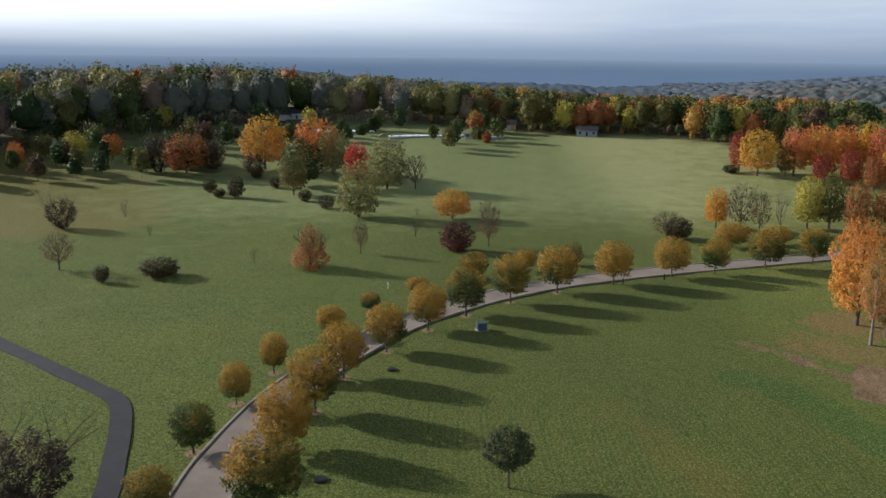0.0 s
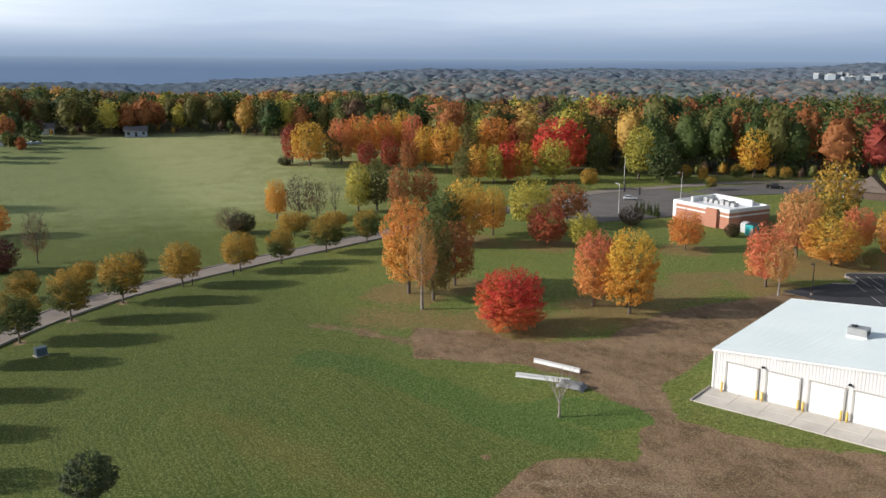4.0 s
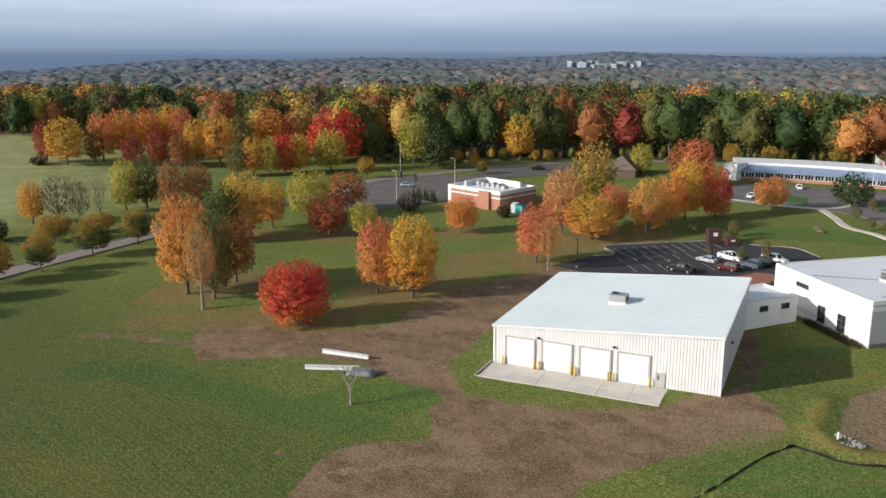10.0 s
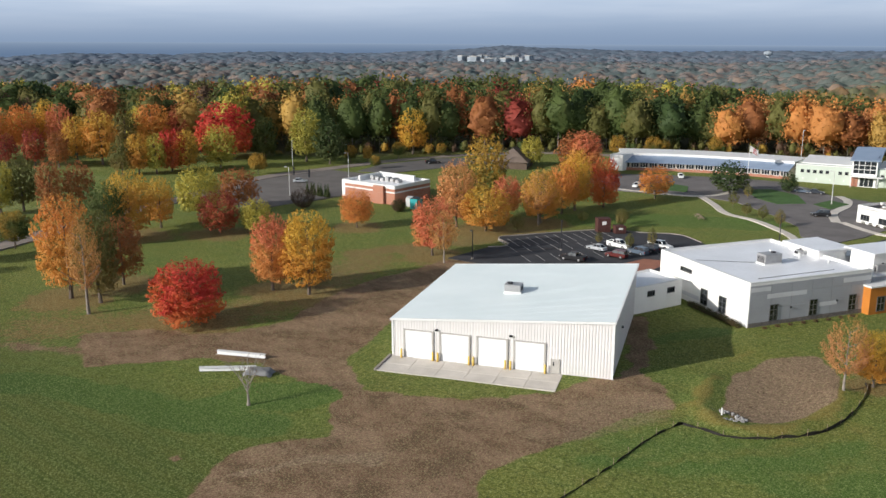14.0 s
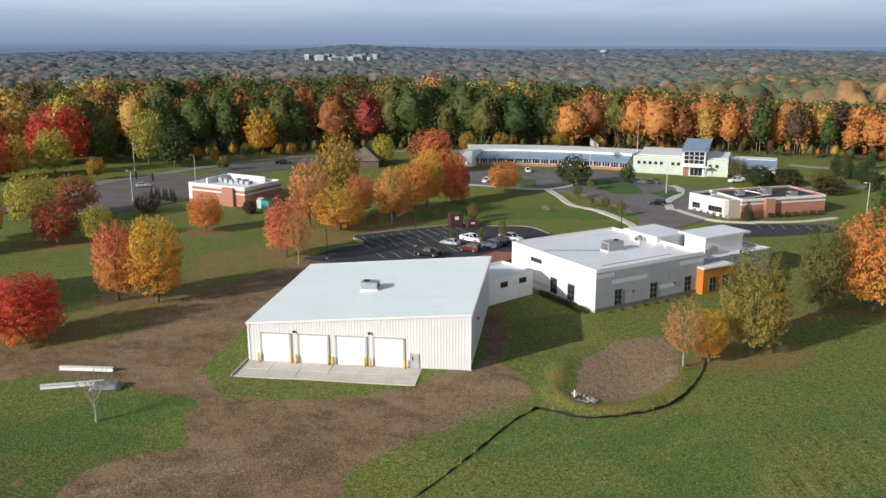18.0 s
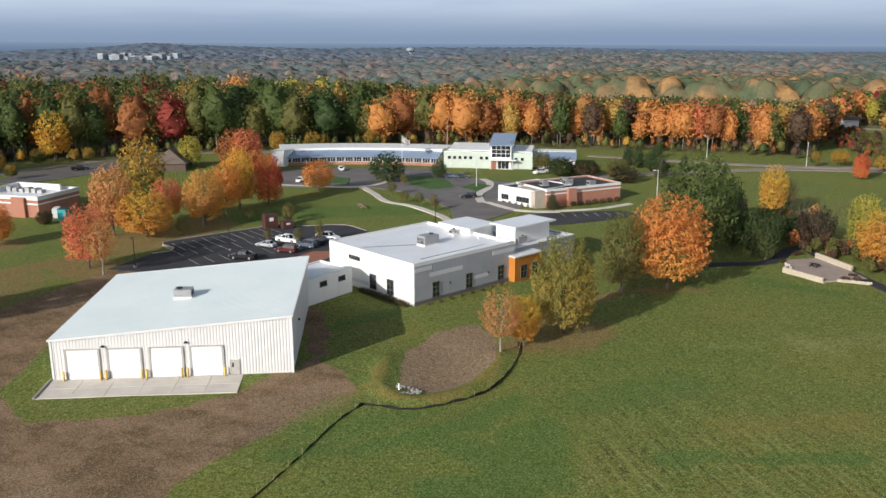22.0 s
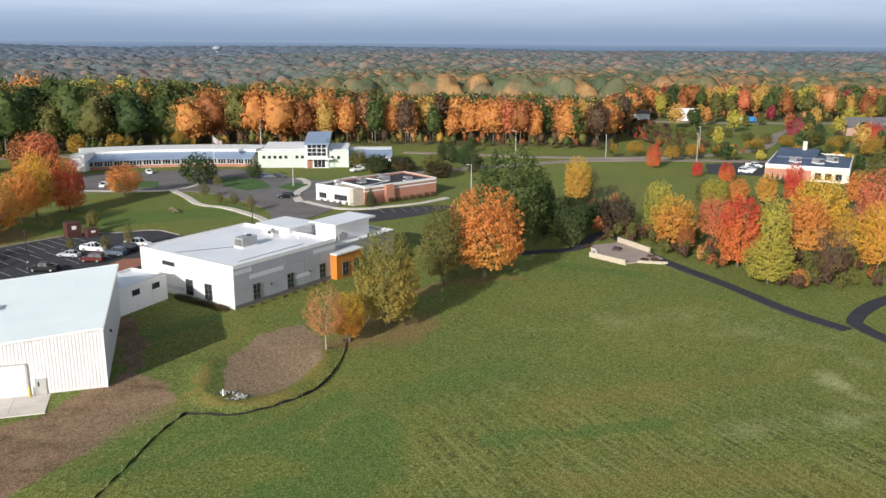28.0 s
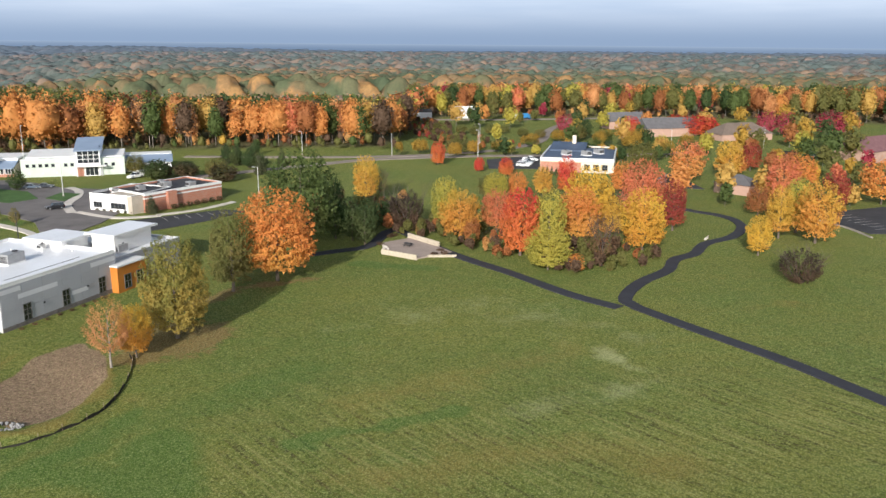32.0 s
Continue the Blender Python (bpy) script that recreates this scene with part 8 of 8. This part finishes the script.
tree("ygreen", 188.3, 255.3, 15.7, 12.3)
tree("green", 218.3, 266.6, 15.7, 10.0)
tree("ygreen", 221.2, 246.2, 20.4, 11.4)
tree("dgreen", 222.6, 234.7, 17.9, 13.3)
tree("rust", 258.0, 148.4, 15.7, 15.3)
tree("ygreen", 266.1, 172.9, 11.3, 8.3)
tree("thin", 178.4, 113.3, 14.6, 8.9)
tree("thin", 134.7, 108.4, 11.5, 6.2)
tree("olive", 413.9, -70.8, 4.7, 6.1)
tree("olive", 402.6, -80.1, 4.6, 5.9)
tree("olive", 392.3, -84.3, 4.7, 5.8)
tree("olive", 396.2, -92.5, 5.1, 5.4)
tree("olive", 400.3, -100.7, 4.6, 4.9)
tree("olive", 387.4, -106.2, 4.2, 5.8)
tree("olive", 377.5, -111.5, 4.6, 5.7)
tree("linden", 363.7, -116.1, 5.5, 7.0)
tree("olive", 366.9, -125.6, 8.0, 8.3)
tree("linden", 353.3, -133.7, 6.8, 6.9)
tree("linden", 331.7, -49.6, 6.0, 6.7)
tree("linden", 327.8, -40.8, 5.7, 3.5)
tree("olive", 333.5, -63.4, 7.4, 6.5)
tree("olive", 332.9, -67.8, 5.6, 6.5)
tree("linden", 332.3, -72.5, 4.1, 4.7)
tree("linden", 331.2, -81.3, 5.2, 6.5)
tree("linden", 343.7, -98.4, 6.3, 6.1)
tree("linden", 338.9, -138.2, 4.7, 5.0)
tree("linden", 349.5, -147.7, 7.1, 8.3)
tree("ygreen", 337.1, -152.6, 5.9, 5.7)
tree("linden", 334.8, -171.5, 6.4, 6.2)
tree("dgreen", 375.1, -132.0, 10.5, 7.2)
tree("spruce", 276.2, -83.4, 3.1, 1.5)
tree("spruce", 274.8, -84.5, 3.3, 1.5)
tree("spruce", 273.4, -85.7, 3.2, 1.5)
tree("spruce", 272.1, -86.9, 3.0, 1.5)



# silt fence of black cloth on stakes
CLOTH = plain("black_fence_cloth", (0.050, 0.045, 0.040), 0.8, 0, 1.5, 0.3, 9.0, 0.3)
FENCE = [(56, 41), (67.5, 39.4), (76.7, 38.7), (86.2, 38.4), (92.1, 37.1), (92.2, 35.2), (92.0, 32.0), (93.7, 28.6), (99.3, 23.9), (105.6, 22.2), (112, 21.9), (117.2, 22.4), (119.5, 23.2)]
sf = thing("silt_fence", 56, 41, 0, 0, "sagging black silt fence on short wooden stakes", "fence")
pts = resample(FENCE, 1.0)
bm = bmesh.new()
rows = []
for k, (x, y) in enumerate(pts):
    h = 0.16 + 0.10 * math.sin(k * 1.7) + 0.08 * math.sin(k * 4.1)
    dx = 0.12 * math.sin(k * 2.3)
    z = 0.35 if x > 91 else 0.1
    rows.append((bm.verts.new((x - 56 + dx, y - 41, -0.3)), bm.verts.new((x - 56 - dx, y - 41, h + z * 0.5))))
for p, q in zip(rows[:-1], rows[1:]):
    bm.faces.new((p[0], q[0], q[1], p[1]))
bmesh.ops.solidify(bm, geom=bm.faces[:], thickness=0.06)
part("cloth", bm, CLOTH, sf)
for x, y in pts[::3]:
    tube("stake", (x - 56, y - 41, -0.2), (x - 56 + 0.04, y - 41, 0.85), 0.035, 0.03, WOOD, sf, 5)

# outlet rocks with a white pipe
GREYROCK = plain("grey_rock", (0.30, 0.29, 0.28), 0.85, 0, 1.5, 0.4, 6.0, 0.4)
rng = np.random.default_rng(8)
rk = thing("rock_pile", 97.6, 33.9, 0.0, 0, "ring of grey rocks round a drain outlet", "rocks")
rock_meshes = []
for k in range(5):
    bm = bmesh.new()
    bmesh.ops.create_icosphere(bm, subdivisions=1, radius=0.5)
    for v in bm.verts:
        v.co *= rng.uniform(0.7, 1.15)
    me = bpy.data.meshes.new("rock")
    bm.to_mesh(me)
    bm.free()
    me.materials.append(GREYROCK)
    rock_meshes.append(me)
for k in range(90):
    a, r = rng.uniform(0, 6.28), rng.uniform(0.3, 1.0) ** 0.5
    s = new("rock", rock_meshes[k % 5])
    s.matrix_basis = pose(2.5 * r * math.sin(a) * 0.55, 2.5 * r * math.cos(a), 0.12, *rng.uniform(0, 360, 3))
    q = rng.uniform(0.28, 0.62)
    s.scale = (q, q, q * 0.8)
    s.parent = rk
tube("pipe", (-0.2, 0.4, 0), (-0.2, 0.4, 1.1), 0.11, 0.11, TRIMWHITE, rk, 10, "white vent pipe")


# ---------------------------------------------------------------- hills and town in the distance
def hill(name, radius, depth, low, heights, material, label, seed, lumps=0.0011):
    """A far wooded ridge; heights: azimuth and slope, in degrees, at which its crest is seen."""
    rng = np.random.default_rng(seed)
    az = np.radians(np.arange(-60, 150, 0.14))
    rows_n = 12
    V = []
    lump = rng.normal(size=(rows_n + 1, len(az)))
    lump = (lump + np.roll(lump, 1, 1) + np.roll(lump, -1, 1)) / 2.2
    crest = np.interp(np.degrees(az), [a for a, _ in heights], [e for _, e in heights])
    swell = 44.8 + (radius + depth * 0.8) * np.tan(np.radians(crest + (lumps > 0) * (0.05 * np.sin(az * 23) + 0.03 * np.sin(az * 61))))
    for k in range(rows_n + 1):
        u = k / rows_n
        r = radius + depth * u
        z = low + (swell - low) * math.sin(min(u * 1.25, 1.0) * math.pi / 2) + lump[k] * radius * lumps * (u > 0)
        V.append(np.stack([r * np.sin(az), r * np.cos(az), z], -1))
    V = np.concatenate(V)
    n = len(az)
    i, j = np.meshgrid(np.arange(rows_n), np.arange(n - 1), indexing="ij")
    F = np.stack([i * n + j, i * n + j + 1, (i + 1) * n + j + 1, (i + 1) * n + j], -1).reshape(-1, 4)
    me = mesh_from(name, V, F, [material], None, False)
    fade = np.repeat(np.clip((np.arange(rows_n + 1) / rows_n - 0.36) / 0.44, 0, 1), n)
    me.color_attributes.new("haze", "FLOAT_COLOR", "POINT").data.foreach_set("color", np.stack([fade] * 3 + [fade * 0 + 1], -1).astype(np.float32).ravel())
    ob = new(name, me)
    return tagged(ob, label, "hills", "", "structure")


def distance(name, a, b, c, scale, glow=0.0):
    """Far-off woodland colours with bluish haze mixed in; glow: strength of a glowing haze backdrop."""
    m = Mat(name, 1.0, 0, 0.0)
    f = m.noise(scale, 6, rough=0.75, stretch=(1, 1, 0.5))
    g = m.noise(scale * 0.10, 3)
    col = m.mix(m.span(f, 0.38, 0.60), a, b)
    col = m.mix(m.span(g, 0.45, 0.62, 0, 0.6), col, c)
    m.color(col)
    if glow:                             # far haze painted as a glow that thins out into the sky
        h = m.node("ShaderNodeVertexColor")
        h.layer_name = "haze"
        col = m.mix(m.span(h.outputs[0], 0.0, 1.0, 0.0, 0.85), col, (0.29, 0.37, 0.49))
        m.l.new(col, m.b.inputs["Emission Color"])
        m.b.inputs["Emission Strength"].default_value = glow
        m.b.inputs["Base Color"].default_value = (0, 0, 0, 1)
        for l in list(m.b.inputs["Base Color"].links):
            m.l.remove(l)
    return m.m


HILL_1 = [(-60, -0.9), (-20, -1.0), (-4, -1.7), (12, -2.1), (18, -1.75), (24, -1.45), (28, -1.25), (34, -1.3), (40, -1.2), (47, -1.35), (54, -1.0), (62, -1.15), (70, -1.25), (80, -1.3), (90, -1.5), (110, -1.45), (150, -1.3)]
HILL_2 = [(-60, -0.6), (-10, -0.75), (0, -1.45), (10, -1.6), (18, -1.45), (24, -1.05), (28, -0.85), (34, -0.95), (39, -0.8), (46, -0.95), (51, -0.75), (55, -0.48), (60, -0.7), (66, -0.85), (72, -0.8), (80, -0.8), (95, -1.05), (110, -1.0), (150, -0.9)]
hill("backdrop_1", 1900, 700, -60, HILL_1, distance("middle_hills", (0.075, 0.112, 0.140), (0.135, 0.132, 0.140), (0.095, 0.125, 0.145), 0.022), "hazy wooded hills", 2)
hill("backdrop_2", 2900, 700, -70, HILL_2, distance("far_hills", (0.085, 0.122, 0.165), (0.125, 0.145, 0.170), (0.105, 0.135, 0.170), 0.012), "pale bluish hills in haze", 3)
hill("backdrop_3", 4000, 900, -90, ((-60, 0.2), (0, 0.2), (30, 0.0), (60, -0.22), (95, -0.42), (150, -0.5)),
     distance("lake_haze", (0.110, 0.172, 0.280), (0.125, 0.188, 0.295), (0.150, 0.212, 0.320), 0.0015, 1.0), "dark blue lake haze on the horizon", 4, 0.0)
# white walls with distance haze put into the colour, so they look faint
HAZED_WHITE = plain("hazed_white_wall", (0.27, 0.31, 0.35), 0.8)
rng = np.random.default_rng(21)
town = ((52.2, 56.6, 1.45, 24), (84, 98, 1.34, 26), (99, 124, 1.12, 44))
for a0, a1, low, n in town:
    for k in range(n):
        az, want = rng.uniform(a0, a1), low + rng.uniform(-0.10, 0.16)
        crest = np.interp(az, [a for a, _ in HILL_1], [e for _, e in HILL_1])
        top = 44.8 + 2460 * math.tan(radians(crest))
        for u in np.linspace(0.1, 0.8, 60):
            rr = 1900 + 700 * u
            z = -60 + (top + 60) * math.sin(min(u * 1.25, 1.0) * math.pi / 2)
            if math.degrees(math.atan2(44.8 - z, rr)) < want:
                break
        x, y = rr * math.sin(radians(az)), rr * math.cos(radians(az))
        s = rng.uniform(4, 11) * (1.3 if a0 == 52.2 else 0.34)
        b = thing("far_building", x, y, z + 10, rng.uniform(0, 90), "tiny pale building in the distant town", "building", "distant town")
        h = rng.uniform(4, 8) + (3 if a0 == 52.2 else -1)
        box("wall_block", -s, s, -s * 0.6, s * 0.6, -16, h, HAZED_WHITE, b)
        box("roof", -s - 0.4, s + 0.4, -s * 0.6 - 0.4, s * 0.6 + 0.4, h, h + 1, TRIMGREY, b)
w = thing("water_tower", 2862, 970, -24, 0, "white domed water tower on the horizon", "water tower")
bm = bmesh.new()
bmesh.ops.create_uvsphere(bm, u_segments=20, v_segments=10, radius=15)
for v in bm.verts:
    v.co.z *= 0.55
part("tank", bm, HAZED_WHITE, w, "", True).location = (0, 0, 30)
tube("stem", (0, 0, -30), (0, 0, 26), 7, 5, HAZED_WHITE, w, 12)


def scatter(n, az0, az1, r0, r1, seed, keep=lambda x, y: True):
    rng = np.random.default_rng(seed)
    out = []
    while len(out) < n:
        a, r = radians(rng.uniform(az0, az1)), rng.uniform(r0, r1)
        x, y = r * math.sin(a), r * math.cos(a)
        if keep(x, y):
            out.append((x, y))
    return out


def near_line(line, d0, d1):
    return lambda x, y: d0 < float(along(np.array([x]), np.array([y]), line)[0]) < d1


THICKET = [(196, -30), (182, -40), (168, -50), (158, -58), (162, -66)]
woods("undergrowth", scatter(150, 95, 116, 150, 215, 31, near_line(THICKET, 0, 8)), "brush", 220, 0.24, "tangled brown and olive undergrowth beside the footpath", 32, (1.6, 4.2), False, core=0.55)
woods("undergrowth", scatter(60, 90, 98, 195, 240, 33), "brush", 200, 0.27, "brown scrub behind the patio", 34, (2.0, 4.5), False, core=0.55)
woods("undergrowth", scatter(36, 108, 114, 215, 240, 35), "brush", 200, 0.27, "tall brown reeds and scrub", 36, (1.5, 3.0), False, core=0.55)
for line, a0, a1, r0, r1 in (([(404, -48), (417, -63), (369, -69), (347, -85)], 94, 108, 325, 470), ([(447, -54), (464, -68), (411, -71)], 94, 106, 380, 490)):
    woods("undergrowth", scatter(90, a0, a1, r0, r1, int(r0), near_line(line, 0, 9)), "scrub", 130, 0.42, "low red-brown scrub between the roads", int(r1), (1.6, 4.0), False, core=0.55)
woods("garden_trees", scatter(62, 100, 126, 325, 520, 41, near_line([(330, -62), (345, -90), (370, -110), (420, -130)], 12, 999)), "garden", 260, 0.6, "mixed autumn garden trees between the houses", 42, (6, 14), core=0.55)
woods("garden_trees", scatter(22, 104, 112, 290, 335, 43, near_line([(300, -40), (292, -68), (296, -90), (286, -100)], 24, 999)), "garden", 260, 0.45, "small round autumn trees round the car parks", 44, (4, 7.5), core=0.55)
woods("garden_trees", scatter(24, 112, 130, 240, 330, 45), "garden", 280, 0.5, "mixed autumn trees round the houses", 46, (6, 12), core=0.55)
woods("garden_trees", scatter(60, -30, 4, 380, 450, 47, lambda x, y: y < 470), "house", 280, 0.6, "dark trees and hedges round the country houses", 48, (6, 15), core=0.55)
woods("garden_trees", scatter(34, -30, -14, 330, 372, 49), "house", 280, 0.6, "dark evergreen windbreak behind the field", 50, (7, 12), core=0.55)
for a0, a1, step, deep, mix, behind, label in (
        (-31, 2, 11.5, 110, "hazy", "hazy", "mixed green and brown woods round the houses"),
        (2, 33, 10.5, 110, "dark", "dark", "mixed olive and russet woods beyond the field"),
        (33, 42, 9.8, 110, "pale", "dark", "mixed gold and olive woods beyond the field"),
        (42, 70, 9.6, 100, "green", "green", "dense green and olive woods with orange tops"),
        (70, 77, 8.8, 100, "turning", "green", "green woods turning orange behind the school"),
        (77, 98, 7.6, 100, "orange", "green", "dense orange and gold autumn woods behind the school"),
        (98, 131, 11.0, 110, "autumn", "autumn", "mixed autumn woods beyond the town road")):
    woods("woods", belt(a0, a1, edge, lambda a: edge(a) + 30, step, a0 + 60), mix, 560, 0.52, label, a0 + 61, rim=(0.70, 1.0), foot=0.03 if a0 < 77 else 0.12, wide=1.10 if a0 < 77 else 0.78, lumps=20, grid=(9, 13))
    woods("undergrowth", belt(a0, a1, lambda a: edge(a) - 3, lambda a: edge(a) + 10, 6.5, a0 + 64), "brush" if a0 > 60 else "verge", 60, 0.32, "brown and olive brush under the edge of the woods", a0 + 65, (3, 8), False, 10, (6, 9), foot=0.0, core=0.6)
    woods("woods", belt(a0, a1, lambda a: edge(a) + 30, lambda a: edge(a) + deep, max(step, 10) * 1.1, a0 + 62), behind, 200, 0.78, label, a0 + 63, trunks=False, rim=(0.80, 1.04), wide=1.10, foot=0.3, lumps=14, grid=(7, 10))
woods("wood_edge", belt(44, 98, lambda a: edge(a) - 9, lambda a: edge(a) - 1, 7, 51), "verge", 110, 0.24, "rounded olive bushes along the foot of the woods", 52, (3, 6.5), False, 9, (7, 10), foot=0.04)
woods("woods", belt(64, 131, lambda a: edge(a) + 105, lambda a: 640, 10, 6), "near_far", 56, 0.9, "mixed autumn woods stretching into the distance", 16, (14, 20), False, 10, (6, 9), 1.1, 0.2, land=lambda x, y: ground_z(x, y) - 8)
far_m = Mat("hazed_canopy", 1.0, 0, 0.0)
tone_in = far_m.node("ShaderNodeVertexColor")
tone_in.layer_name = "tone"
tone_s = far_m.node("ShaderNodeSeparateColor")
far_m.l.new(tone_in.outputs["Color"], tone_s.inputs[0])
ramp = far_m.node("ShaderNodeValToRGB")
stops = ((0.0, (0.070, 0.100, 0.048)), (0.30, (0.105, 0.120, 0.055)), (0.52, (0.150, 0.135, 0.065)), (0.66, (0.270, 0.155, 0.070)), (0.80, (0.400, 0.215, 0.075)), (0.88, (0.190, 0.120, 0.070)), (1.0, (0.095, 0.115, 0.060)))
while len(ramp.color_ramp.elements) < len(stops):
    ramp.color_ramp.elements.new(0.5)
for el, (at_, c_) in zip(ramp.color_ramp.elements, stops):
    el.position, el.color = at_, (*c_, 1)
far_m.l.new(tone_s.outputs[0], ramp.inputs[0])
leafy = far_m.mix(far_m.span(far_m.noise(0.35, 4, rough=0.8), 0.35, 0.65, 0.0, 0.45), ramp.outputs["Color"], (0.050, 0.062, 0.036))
# second channel of tone: blue-grey distance haze mixed into the leaf colour
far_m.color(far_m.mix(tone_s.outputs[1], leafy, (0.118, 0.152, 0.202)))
HAZED_CANOPY = far_m.m


def canopy(name, az0, az1, r0, r1, step, cell, low, high, dull, label, seed, land=None):
    """Treetops of far woods as one rolling sheet: a rounded crown in every cell, each with its own leaf tone; dull:
    share of distance haze put into the colour at the near and the far rim.
    """
    az = np.radians(np.arange(az0, az1, math.degrees(step / r0) * 0.9))
    rad = np.arange(r0, r1, step)
    R, A = np.meshgrid(rad, az, indexing="ij")
    X, Y = R * np.sin(A), R * np.cos(A)
    best, tint, tall = np.full(X.shape, 9e9), np.zeros(X.shape), np.zeros(X.shape)
    ci, cj = np.floor(X / cell), np.floor(Y / cell)

    def chance(i, j, k):
        v = np.sin(i * 127.1 + j * 311.7 + k * 74.7 + seed) * 43758.5453
        return v - np.floor(v)

    for di in (-1, 0, 1):
        for dj in (-1, 0, 1):
            i, j = ci + di, cj + dj
            d = np.hypot((i + chance(i, j, 1)) * cell - X, (j + chance(i, j, 2)) * cell - Y) / (cell * (0.62 + 0.3 * chance(i, j, 5)))
            near = d < best
            best, tint, tall = np.where(near, d, best), np.where(near, chance(i, j, 3), tint), np.where(near, chance(i, j, 4), tall)
    patch = 0.5 + 0.5 * wobble(X, Y, cell * 22, seed)
    tint = np.clip(0.72 * tint + 0.28 * patch, 0, 1)
    rng = np.random.default_rng(seed)
    base_z = np.vectorize(land)(X, Y) if land else ground_z(X, Y)
    Z = base_z + low + (high - low) * (0.62 * np.sqrt(np.clip(1 - np.minimum(best, 1) ** 2, 0, 1)) + 0.38 * tall) + rng.normal(size=X.shape) * 0.5
    Z -= (low + high + 4) * (1 - smooth01((R - r0) / (14 * step)))   # the near rim comes down to the land
    nr, na = X.shape
    i, j = np.meshgrid(np.arange(nr - 1), np.arange(na - 1), indexing="ij")
    F = np.stack([i * na + j, (i + 1) * na + j, (i + 1) * na + j + 1, i * na + j + 1], -1).reshape(-1, 4)
    me = mesh_from(name, np.stack([X, Y, Z], -1).reshape(-1, 3), F, [HAZED_CANOPY], None, True)
    # haze share in the colour, growing from the near rim to the far one
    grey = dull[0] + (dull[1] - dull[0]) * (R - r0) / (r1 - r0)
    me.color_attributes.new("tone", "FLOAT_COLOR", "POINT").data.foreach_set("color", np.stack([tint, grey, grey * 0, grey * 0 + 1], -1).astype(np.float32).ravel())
    return tagged(new(name, me), label, "woods", "", "stuff")


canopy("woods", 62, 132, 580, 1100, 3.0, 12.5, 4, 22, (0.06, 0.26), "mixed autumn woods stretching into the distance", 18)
canopy("woods", 16, 134, 1085, 1830, 4.8, 15, 4, 23, (0.36, 0.66), "distant autumn woods with haze in their colours", 17)


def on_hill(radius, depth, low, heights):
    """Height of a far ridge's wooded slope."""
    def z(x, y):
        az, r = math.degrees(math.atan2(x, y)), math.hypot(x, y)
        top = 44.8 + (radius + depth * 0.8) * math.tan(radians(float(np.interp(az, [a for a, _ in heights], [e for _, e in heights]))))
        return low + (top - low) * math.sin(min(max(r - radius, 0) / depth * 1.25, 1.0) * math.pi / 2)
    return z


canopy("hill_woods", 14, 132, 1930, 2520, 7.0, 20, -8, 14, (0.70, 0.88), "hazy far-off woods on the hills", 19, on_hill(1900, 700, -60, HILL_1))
canopy("hill_woods", 14, 132, 2960, 3520, 11.0, 28, -4, 15, (0.84, 0.94), "far-off woods on the hills paled by painted haze", 20, on_hill(2900, 700, -70, HILL_2))
